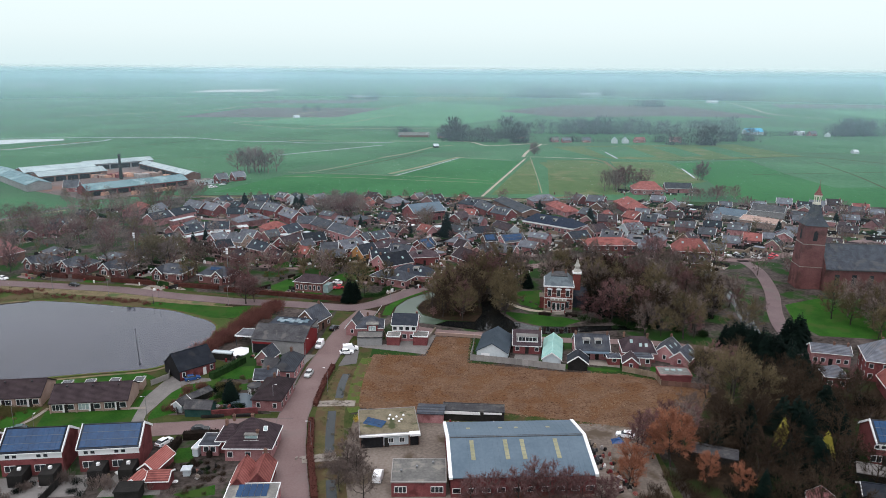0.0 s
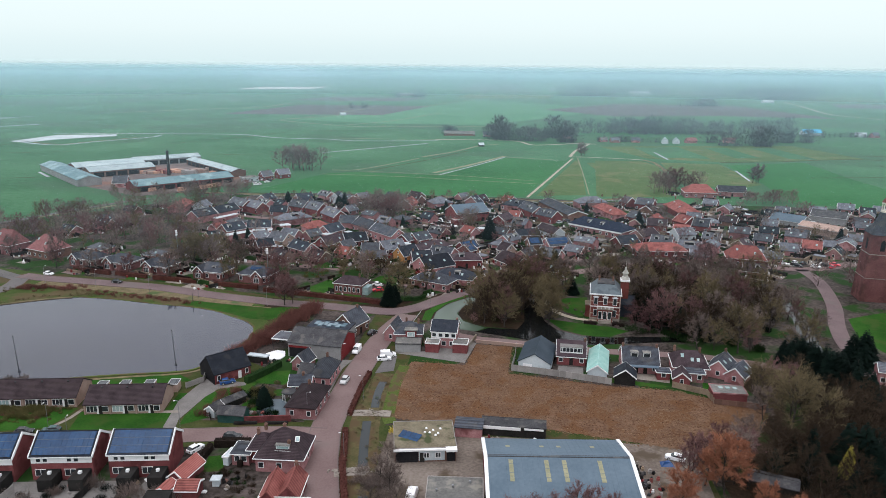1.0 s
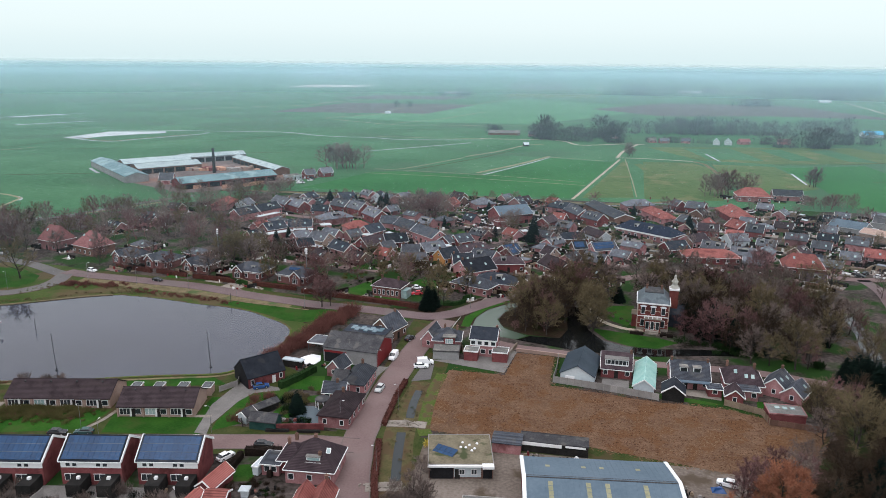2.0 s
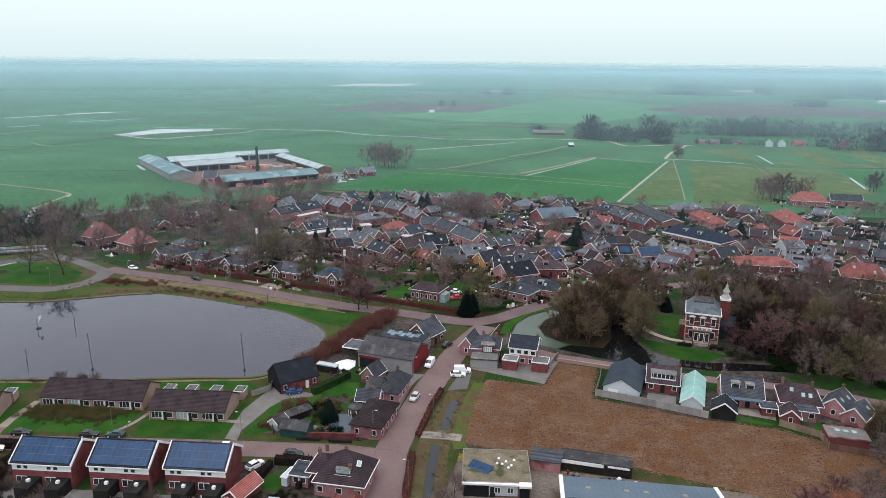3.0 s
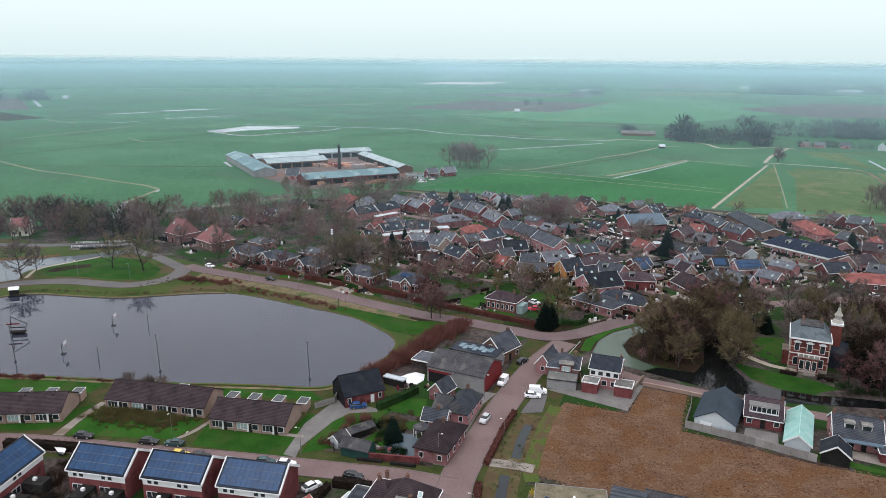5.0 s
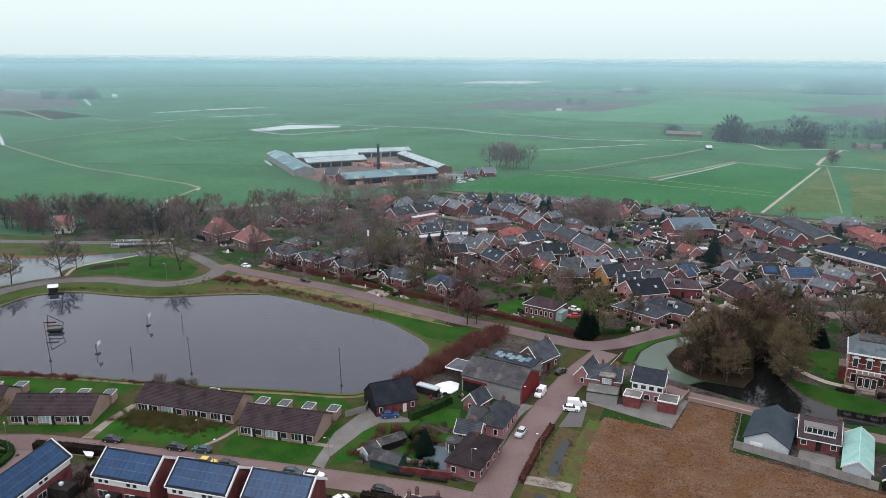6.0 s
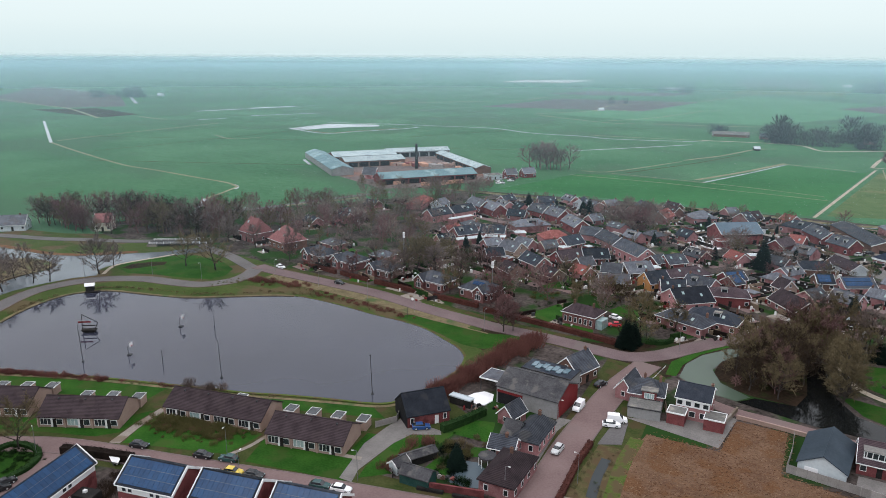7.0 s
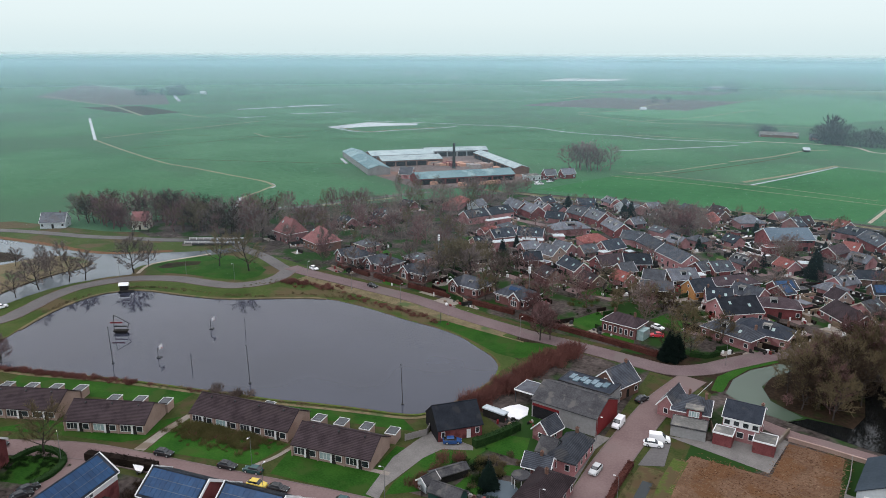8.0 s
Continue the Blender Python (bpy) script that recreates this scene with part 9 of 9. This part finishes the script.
for x, y, L, roof, walls, ridge, turn in ((186, 795, 8, "roof_pale", "white_wall", 6.5, 80), (198, 796, 7, "roof_pale", "white_wall", 6.5, 85), (-36, 852, 36, "bitumen", "brick_brown", 5.0, 2), (-2, 846, 12, "slate", "brick", 5.0, -10), (389, 920, 22, "roof_cyan", "white_wall", 7, 4), (442, 908, 12, "white_wall", "white_wall", 5, -15),
                                          (-216, 1897, 44, "roof_pale", "grey_wall", 8, 4), (425, 2160, 60, "roof_pale", "grey_wall", 9, 6), (-1475, 2660, 70, "roof_pale", "grey_wall", 9, 20), (-1063, 2212, 40, "roof_pale", "grey_wall", 7, 20), (640, 1760, 24, "white_wall", "white_wall", 6, 0), (800, 2100, 30, "tile_red", "brick", 9, 20),
                                          (455, 902, 12, "slate", "brick", 6, 30), (134, 800, 10, "slate", "brick", 5, 10), (157, 804, 9, "slate", "brick", 5, -12), (216, 806, 12, "tile_pink", "brick", 5.5, 20), (258, 812, 12, "tile_pink", "brick", 5.5, -10), (122, 803, 8, "bitumen", "brick", 5, 15), (-1087, 1132, 12, "white_wall", "white_wall", 6, 0),
                                          (470, 893, 10, "slate", "white_wall", 6, 60), (88, 836, 10, "slate", "brick", 6, 12), (-234, 1154, 8, "white_wall", "white_wall", 4, 30), (-9, 740, 5, "white_wall", "wood_dark", 3.4, 10), (189, 2349, 24, "white_wall", "white_wall", 7, 0), (403, 711, 5, "white_wall", "white_wall", 3.5, 0)):
    house(x, y, turn, L, 6.5 if L < 20 else 13, ridge * 0.5, ridge, roof, walls, chim=(), front=2, end=0, gutter=False, barge=False, label="distant farm building in the haze", category="farm", name="farm_building")

# ---- vehicles ----
def wheel_meshes():
    return cached("wheel", lambda: (Builder().tube((0, -0.1, 0), (0, 0.1, 0), 0.32, 0.32, 12).mesh("wheel", "rubber"), Builder().tube((0, -0.115, 0), (0, 0.115, 0), 0.19, 0.19, 8).mesh("rim", "car_silver")))


def vehicle(x, y, ang, paint, label, van=False, z=0.11):
    c = thing("van" if van else "car", pose(x, y, z, 0, 0, ang), label, "van" if van else "car", "parked vehicles")
    L, W, H = (4.4, 1.8, 1.85) if van else (4.05, 1.7, 1.42)
    a = L / 2

    def loft(name, secs, material):
        # sections along x: (x, half width low, half width high, z low, z high)
        b = Builder()
        vs, fs = [], []
        for sx, w0, w1, z0, z1 in secs:
            vs += [(sx, -w0, z0), (sx, w0, z0), (sx, w1, z1 - 0.06), (sx, w1 - 0.08, z1), (sx, -w1 + 0.08, z1), (sx, -w1, z1 - 0.06)]
        for i in range(len(secs) - 1):
            o = i * 6
            fs += [(o + j, o + 6 + j, o + 6 + (j + 1) % 6, o + (j + 1) % 6) for j in range(6)]
        fs += [(0, 1, 2, 3, 4, 5), tuple(range(len(vs) - 1, len(vs) - 7, -1))]
        return b.add(vs, fs).mesh(name, material)

    w = W / 2
    if van:
        body = [(-a, w * 0.94, w * 0.86, 0.35, 1.75), (-a + 0.1, w, w * 0.9, 0.25, H), (a - 1.75, w, w * 0.9, 0.25, H), (a - 1.05, w, w * 0.92, 0.25, 1.15), (a - 0.25, w * 0.97, w * 0.86, 0.28, 0.98), (a, w * 0.85, w * 0.75, 0.35, 0.75)]
        cab = [(-a + 2.2, w * 0.9, w * 0.8, 1.1, 1.75), (a - 1.7, w * 0.93, w * 0.84, 1.1, 1.8), (a - 1.0, w * 0.9, w * 0.8, 1.1, 1.2)]
    else:
        body = [(-a, w * 0.85, w * 0.8, 0.35, 0.82), (-a + 0.2, w * 0.97, w * 0.9, 0.25, 0.95), (-a + 1.2, w, w * 0.93, 0.2, 0.98), (a - 1.3, w, w * 0.93, 0.2, 0.95), (a - 0.3, w * 0.96, w * 0.88, 0.24, 0.78), (a, w * 0.8, w * 0.72, 0.32, 0.62)]
        cab = [(-a + 0.25, w * 0.86, w * 0.7, 0.9, 1.02), (-a + 0.8, w * 0.88, w * 0.72, 0.9, H - 0.05), (0.25, w * 0.88, w * 0.74, 0.9, H - 0.04), (a - 1.15, w * 0.86, w * 0.7, 0.9, 0.98)]
    part("body", cached(("vbody", van, paint), lambda: loft("body", body, paint)), c)
    part("cabin_glass", cached(("vcab", van), lambda: loft("cabin_glass", cab, "pane")), c, "dark car windows")
    if not van:
        part("roof", cached(("vroof", paint), lambda: loft("roof", [(-a + 0.8, w * 0.74, w * 0.70, H - 0.1, H), (0.3, w * 0.76, w * 0.72, H - 0.1, H + 0.01)], paint)), c)
    for s in (-1, 1):
        part("headlight", cached(("hl", van), lambda: Builder().box(-0.04, -0.16, -0.07, 0.04, 0.16, 0.07).mesh("headlight", "pane_light")), c, place=pose(a - 0.1, s * w * 0.62, 0.66))
        part("tail_light", cached(("tl", van), lambda: Builder().box(-0.04, -0.1, -0.12, 0.04, 0.1, 0.12).mesh("tail_light", "red_paint")), c, place=pose(-a + 0.02, s * w * 0.72, 0.74))
        for sx in (-a + 0.85, a - 0.85):
            wm = wheel_meshes()
            tyre = part("wheel", wm[0], c, place=pose(sx, s * (w - 0.08), 0.32))
            part("rim", wm[1], tyre)
    return c


for x, y, ang, paint, label, van in ((-36.4, 198.0, -97, "car_white", "white delivery van parked on the brick street", True), (-27.0, 195.6, 12, "car_white", "white van parked in the bay", True), (-27.8, 193.0, 12, "car_white", "white estate car parked in the bay", False),
                                     (-35.9, 177.8, -97, "car_silver", "silver hatchback on the brick street", False), (-115.8, 143.3, 12, "car_black", "black estate car at the kerb", False), (-101.0, 145.7, 10, "car_black", "black hatchback at the kerb", False),
                                     (-95.5, 146.8, 190, "car_teal", "dark teal hatchback at the kerb", False), (-91.5, 143.4, 10, "car_yellow", "yellow small car by the houses", False), (-87.0, 144.2, 10, "car_black", "dark car by the houses", False),
                                     (-73.5, 146.5, 10, "car_teal", "dark green car by the houses", False), (-69.2, 147.1, 10, "car_white", "white car by the houses", False), (-65.7, 174.6, 30, "car_blue", "blue hatchback beside the barn", False),
                                     (-60.6, 141.6, 62, "car_white", "white hatchback on the garage drive", False), (-54.6, 147.3, 5, "car_black", "dark car in the side street", False), (-168.2, 263.6, -15, "car_white", "white car on the road", False),
                                     (-137.1, 255.9, -12, "car_black", "dark car on the pond road", False), (-230.6, 182.2, 80, "car_white", "white car on the asphalt road", False), (-40.1, 261.6, -20, "car_white", "white car beside the brown house", False),
                                     (-39.2, 255.2, 200, "car_red", "red and white car beside the brown house", False), (-34.3, 212.4, 66, "car_black", "dark car before the old house", False), (-127.5, 120.7, 70, "car_black", "black car at the kerb", False),
                                     (-13.0, 128.6, 85, "car_white", "white van in the sandy yard", True), (-149, 130, 20, "car_black", "dark estate car at the kerb", False), (40.5, 146.2, 160, "car_white", "white old car at the edge of the field", False),
                                     (33.2, 198.5, 0, "car_black", "black car on a drive", False), (48.6, 190.8, 85, "car_white", "white car on a drive", False)):
    vehicle(x, y, ang, paint, label, van)
rnd = random.Random(17)
for i in range(26):
    x, y = rnd.choice(((32 + 4 * rnd.random() * 5, 376 + rnd.random() * 8), (-160 + rnd.random() * 14, 478 + rnd.random() * 22), (60 + rnd.random() * 90, 303 + rnd.random() * 8)))
    if any((x - a) ** 2 + (y - c) ** 2 < q * q for a, c, q in SPOTS):
        continue
    SPOTS.append((x, y, 2.4))
    vehicle(x, y, rnd.choice((-40, 50, 45)) + rnd.uniform(-6, 6), rnd.choice(("car_white", "car_black", "car_silver", "car_red", "car_black")), "parked car in the village", False, 0.13)

vehicle(-128.4, 122.6, 76, "car_black", "dark blue car parked beside the corner bed")

# ---- on the flooded field ----
def pole(x, y, h, r, material, label, name="lamp_post", lean_x=0.0):
    p = thing(name, pose(x, y, 0, 0, lean_x, 0), label, "post")
    part("shaft", Builder().tube((0, 0, 0), (0, 0, h), r, r * 0.7, 7).mesh("shaft", material), p)
    return p


for x, y in ((-163.1, 169.5), (-122.8, 176.8), (-83.7, 184.8)):
    p = pole(x, y, 10.2, 0.10, "dark_steel", "tall dark floodlight mast standing in the pond", "floodlight_mast", -2)
    part("foot", Builder().tube((0, 0, 0), (0, 0, 0.35), 0.4, 0.3, 8).mesh("foot", "dark_steel"), p)
    part("floodlight", Builder().box(-0.16, -0.1, 10.0, 0.16, 0.1, 10.25).mesh("floodlight", "dark_steel"), p)
for x, y, h in ((-143.4, 177.8, 3.6), (-148.5, 203.8, 3.6), (-100, 236, 3.6)):
    pole(x, y, h, 0.10, "dark_steel", "short steel post standing in the water", "post")
for x, y in ((-155.5, 177.7), (-158.2, 199.8)):
    p = thing("basketball_hoop", pose(x, y, 0, 0, 0, 20), "basketball hoop with white board standing in the water", "basketball hoop")
    part("post", Builder().tube((0, 0, 0), (0, 0, 2.6), 0.09, 0.09, 6).tube((0, 0, 2.6), (0.9, 0, 3.1), 0.08, 0.08, 6).mesh("post", "dark_steel"), p)
    part("board", Builder().box(0.9, -0.9, 2.7, 0.98, 0.9, 3.8).mesh("board", "white_paint"), p)
    part("ring", Builder().box(0.98, -0.23, 2.95, 1.45, 0.23, 3.0).mesh("ring", "red_paint"), p)
    part("foot", Builder().box(-0.3, -0.5, 0, 0.9, 0.5, 0.3).mesh("foot", "dark_steel"), p)
p = thing("boat", pose(-179.2, 185.5, 0, 0, 0, 28), "small dark play boat with a wooden triangle mast", "boat")
part("hull", Builder().add([(-2.2, -0.9, 0.9), (2.2, -0.9, 0.9), (2.2, 0.9, 0.9), (-2.2, 0.9, 0.9), (-1.5, -0.5, 0), (1.5, -0.5, 0), (1.5, 0.5, 0), (-1.5, 0.5, 0)], [(0, 1, 2, 3), (7, 6, 5, 4), (4, 5, 1, 0), (5, 6, 2, 1), (6, 7, 3, 2), (7, 4, 0, 3)]).mesh("hull", "wood_dark"), p)
part("mast", Builder().tube((-2.0, 0, 0.9), (-1.7, 0, 5.6), 0.1, 0.1, 5).tube((-1.7, 0, 5.6), (2.6, 0, 3.0), 0.1, 0.1, 5).tube((2.6, 0, 3.0), (1.6, 0, 0.9), 0.1, 0.1, 5).mesh("mast", "wood_dark"), p)
part("bench", Builder().box(-1.8, -0.2, 2.0, 1.8, 0.2, 2.2).mesh("bench", "wood_dark"), p)
part("sail", Builder().box(-3.0, -0.05, 3.0, 0.6, 0.05, 3.4).mesh("sail", "red_paint"), p, "faded red pennant")
p = thing("duck_house", pose(-210.8, 213.0, 0, 0, 0, 40), "wooden duck house with a white roof at the bank", "hut")
part("body", Builder().box(-1.3, -1.0, 0.4, 1.3, 1.0, 2.2).mesh("body", "wood_dark"), p)
part("roof", Builder().prism([(-1.3, 2.1), (1.3, 2.1), (0, 3.0)], -1.6, 1.6).mesh("roof", "white_paint"), p)
part("jetty", Builder().box(-1.5, -2.6, 0.2, 3.4, -1.0, 0.4).mesh("jetty", "wood_dark"), p)

# ---- bridge ----
p = thing("bridge", pose(-229, 275, 0, 0, 0, 28), "low road bridge with white railings over the river", "bridge")
part("deck", Builder().box(-13, -3.4, 0.45, 13, 3.4, 1.0).mesh("deck", "dark_steel"), p)
for s in (-1, 1):
    part("railing", Builder().box(-12, s * 3.3 - 0.06, 1.85, 12, s * 3.3 + 0.06, 1.95).box(-12, s * 3.3 - 0.05, 1.42, 12, s * 3.3 + 0.05, 1.5).mesh("railing", "white_paint"), p)
    for i in range(9):
        part("post", cached("rpost", lambda: Builder().box(-0.07, -0.07, 1.0, 0.07, 0.07, 2.1).mesh("post", "white_paint")), p, place=pose(-12 + 3 * i, s * 3.3, 0))
    part("abutment", Builder().box(s * 11 - 2, -3.6, 0, s * 11 + 2, 3.6, 0.9).mesh("abutment", "concrete"), p)

# ---- fences, walls and garden things ----
BOARD = {}


def fence(pts, h, material, label, gap=1.8):
    f = thing("fence", Matrix(), label, "fence")
    for (x0, y0), (x1, y1) in zip(pts, pts[1:]):
        d = math.hypot(x1 - x0, y1 - y0)
        n = max(1, round(d / gap))
        ang = math.degrees(math.atan2(y1 - y0, x1 - x0))
        for i in range(n):
            t = (i + 0.5) / n
            w = round(d / n, 2)
            key = (w, h, material)
            if key not in BOARD:
                b = Builder()
                face = []
                for k in range(6):
                    u0, u1 = -w / 2 + k * w / 6, -w / 2 + (k + 1) * w / 6
                    face += [(u0 + 0.012, -0.03), (u1 - 0.012, -0.03), (u1 - 0.008, 0.0), (u1 + 0.008, 0.0)]
                b.post(face[:-2] + [(w / 2, 0.04), (-w / 2, 0.04)], 0.1, h)
                BOARD[key] = (b.mesh("panel", material), Builder().box(-0.06, -0.06, 0, 0.06, 0.06, h + 0.1).mesh("post", material))
            part("panel", BOARD[key][0], f, place=pose(x0 + (x1 - x0) * t, y0 + (y1 - y0) * t, 0, 0, 0, ang))
            part("post", BOARD[key][1], f, place=pose(x0 + (x1 - x0) * i / n, y0 + (y1 - y0) * i / n, 0, 0, 0, ang))
    return f


def wall_run(name, pts, h, half, material, label):
    b = Builder()
    band(b, pts, half, 0.0, h, steps=1)
    band(b, pts, half + 0.06, h, h + 0.08, steps=1)
    return thing(name, Matrix(), label, "wall", mesh=b.mesh(name, material))


fence([(7.4, 188.9), (20, 186), (33, 182.2)], 1.9, "wood_grey", "grey weathered board fence")
fence([(7.4, 188.9), (8.6, 197), (9.2, 205)], 1.9, "wood_grey", "grey weathered board fence")
fence([(48.4, 182), (56, 178), (56.4, 173.2)], 1.7, "wood", "pale wooden board fence")
fence([(56.4, 173.2), (68, 171)], 1.5, "brick_brown", "reddish board fence at the field edge")
fence([(-75, 170.8), (-72, 175), (-73.5, 181)], 1.6, "wood_grey", "grey garden fence by the barn")
fence([(-62.5, 155), (-64.4, 158.4), (-61, 166)], 1.5, "wood_dark", "dark stained garden board fence")
fence([(-89, 124), (-89.6, 116)], 1.7, "wood_grey", "grey weathered yard board fence")
fence([(-75, 126), (-75.4, 117)], 1.7, "wood_dark", "dark stained timber yard fence")
fence([(-104.5, 124), (-105, 115)], 1.7, "wood_dark", "dark stained timber yard fence")
fence([(-18.2, 207), (-16.4, 200)], 1.8, "wood", "tan board fence between two houses")
wall_run("garden_wall", [(-55, 154.4), (-44, 156.2)], 1.5, 0.15, "brick_red", "red brick garden wall along the street")
wall_run("garden_wall", [(-5, 203.6), (-2.6, 212)], 1.2, 0.15, "concrete", "low concrete garden wall")
wall_run("lane_wall", [(-2.6, 208.4), (5, 207.2), (12, 205.8)], 0.9, 0.18, "brick_pale", "low pinkish wall beside the lane")
for x, y in ((-54, 154), (-47, 154.6)):
    thing("planter", pose(x, y, 0.1, 0, 0, 7), "long dark planter box at the kerb", "planter", mesh=Builder().box(-2.6, -0.35, 0, 2.6, 0.35, 0.5).box(-2.5, -0.25, 0.5, 2.5, 0.25, 0.56).mesh("planter", "wood_dark"))


def street_lamp(x, y, ang, h=6.5):
    s = thing("street_lamp", pose(x, y, 0, 0, 0, ang), "pale steel street lamp with a short arm", "lamp", "street lamps")
    part("pole", cached(("slpole", h), lambda: Builder().tube((0, 0, 0), (0, 0, h), 0.055, 0.04, 7).tube((0, 0, h), (0.7, 0, h + 0.12), 0.03, 0.03, 5).mesh("pole", "steel")), s)
    part("lamp_head", cached(("slhead", h), lambda: Builder().box(0.55, -0.09, h + 0.06, 1.0, 0.09, h + 0.16).mesh("lamp_head", "white_paint")), s)


for x, y, a in ((-68.2, 151.4, 200), (-97.2, 148.4, 280), (-29.3, 168, 180), (-38.6, 188, 0), (-28.4, 140, 180), (-40.6, 158, 0), (-74, 235.4, 70), (-100, 241, 70), (-120, 246, 70), (-142, 250, 70), (-163, 253, 70), (-185, 239, 270),
                (-206, 236.4, 250), (-224, 222, 320), (-19, 243.4, 130), (-88.6, 141.8, 90), (-132, 132, 150)):
    street_lamp(x, y, a)
p = pole(-127.0, 286.9, 13, 0.16, "steel", "mast with three stacked white aerials", "aerial_mast")
for k in range(3):
    part("aerial", Builder().tube((0, 0, 11.2 + 0.8 * k), (0, 0, 11.7 + 0.8 * k), 0.45, 0.45, 8).mesh("aerial", "white_paint"), p)
p = pole(-83.5, 268, 11, 0.14, "steel", "mast with three stacked white aerials", "aerial_mast")
for k in range(3):
    part("aerial", Builder().tube((0, 0, 9.6 + 0.8 * k), (0, 0, 10.1 + 0.8 * k), 0.5, 0.5, 8).mesh("aerial", "white_paint"), p)
p = thing("flagpole", pose(-24.6, 214.6, 0, 0, 35, 0), "slanting white barrier boom at the corner house", "pole")
part("shaft", Builder().tube((0, 0, 4), (0, 0, 9), 0.06, 0.05, 6).mesh("shaft", "white_paint"), p)
# yard clutter
rnd = random.Random(4)
CLUTTER = ("wood_dark", "white_paint", "steel_grey", "wood", "brick_brown", "dark_steel", "rubber", "wood_grey", "red_paint", "tile_red", "concrete")


def clutter(n, x0, y0, x1, y1, half, label):
    for i in range(n):
        t = rnd.random()
        w, d, z = rnd.uniform(0.18, 0.55), rnd.uniform(0.18, 0.42), rnd.uniform(0.25, 0.9)
        b = Builder().box(-w, -d, 0, w, d, z * 0.6).box(-w * 0.7, -d * 0.8, z * 0.6, w * 0.5, d * 0.6, z)
        thing("crate", pose(x0 + (x1 - x0) * t + rnd.uniform(-half, half), y0 + (y1 - y0) * t + rnd.uniform(-half, half), 0.05, 0, 0, rnd.uniform(0, 180)), label, "crate", mesh=b.mesh("crate", rnd.choice(CLUTTER)))


clutter(44, 14.5, 150, 29, 148.6, 0.9, "scrap and crates piled behind the hall")
clutter(20, 0, 151.6, 13, 151, 0.7, "scrap standing before the open shed")
clutter(70, 32, 143, 37, 123, 1.9, "scrap and pallets beside the hall")
clutter(16, -105, 124, -62, 128, 2.5, "garden furniture and bins in a paved yard")
clutter(10, -52, 128, -44, 133, 2.0, "garden pots and bins on paving")
clutter(8, -61, 190, -57, 186, 1.6, "garden furniture on a terrace")
clutter(8, 48, 189, 62, 183, 1.4, "garden furniture and bins on paving")
clutter(14, -62, 158, -52, 158, 1.5, "garden furniture and pots beside the sheds")
clutter(12, -56, 190, -46, 189, 1.2, "garden furniture and pots on a terrace")
p = thing("tarpaulin_heap", pose(38.4, 144.2, 0.04), "heap covered by a bright blue tarpaulin", "tarpaulin")
part("sheet", Builder().add([(-1.4, -1.0, 0), (1.4, -1.0, 0), (1.3, 1.0, 0), (-1.3, 1.1, 0), (-0.6, -0.3, 0.9), (0.7, -0.2, 0.7), (0.4, 0.5, 0.8)], [(0, 1, 5, 4), (1, 2, 6, 5), (2, 3, 6), (3, 4, 6), (3, 0, 4), (4, 5, 6)]).mesh("sheet", "car_blue"), p)
p = thing("dinghy", pose(-115.6, 136.8, 0.1, 0, 0, -28), "small white boat on a trailer in the yard", "boat")
part("hull", Builder().add([(-2, -0.7, 1.0), (1.0, -0.8, 1.0), (2.4, 0, 1.1), (1.0, 0.8, 1.0), (-2, 0.7, 1.0), (-1.8, -0.4, 0.3), (0.8, -0.4, 0.3), (1.8, 0, 0.4), (0.8, 0.4, 0.3), (-1.8, 0.4, 0.3)],
                             [(0, 1, 2, 3, 4), (9, 8, 7, 6, 5), (5, 6, 1, 0), (6, 7, 2, 1), (7, 8, 3, 2), (8, 9, 4, 3), (9, 5, 0, 4)]).mesh("hull", "white_paint"), p)
part("trailer", Builder().box(-1.5, -0.6, 0.0, 1.2, -0.4, 0.3).box(-1.5, 0.4, 0.0, 1.2, 0.6, 0.3).mesh("trailer", "dark_steel"), p)
p = thing("skip_bush", pose(-19.6, 152.6, 0), "round golden conifer beside the flat house", "shrub", mesh=shrub_mesh(77, 1.9, 2.2, "car_yellow", 300))
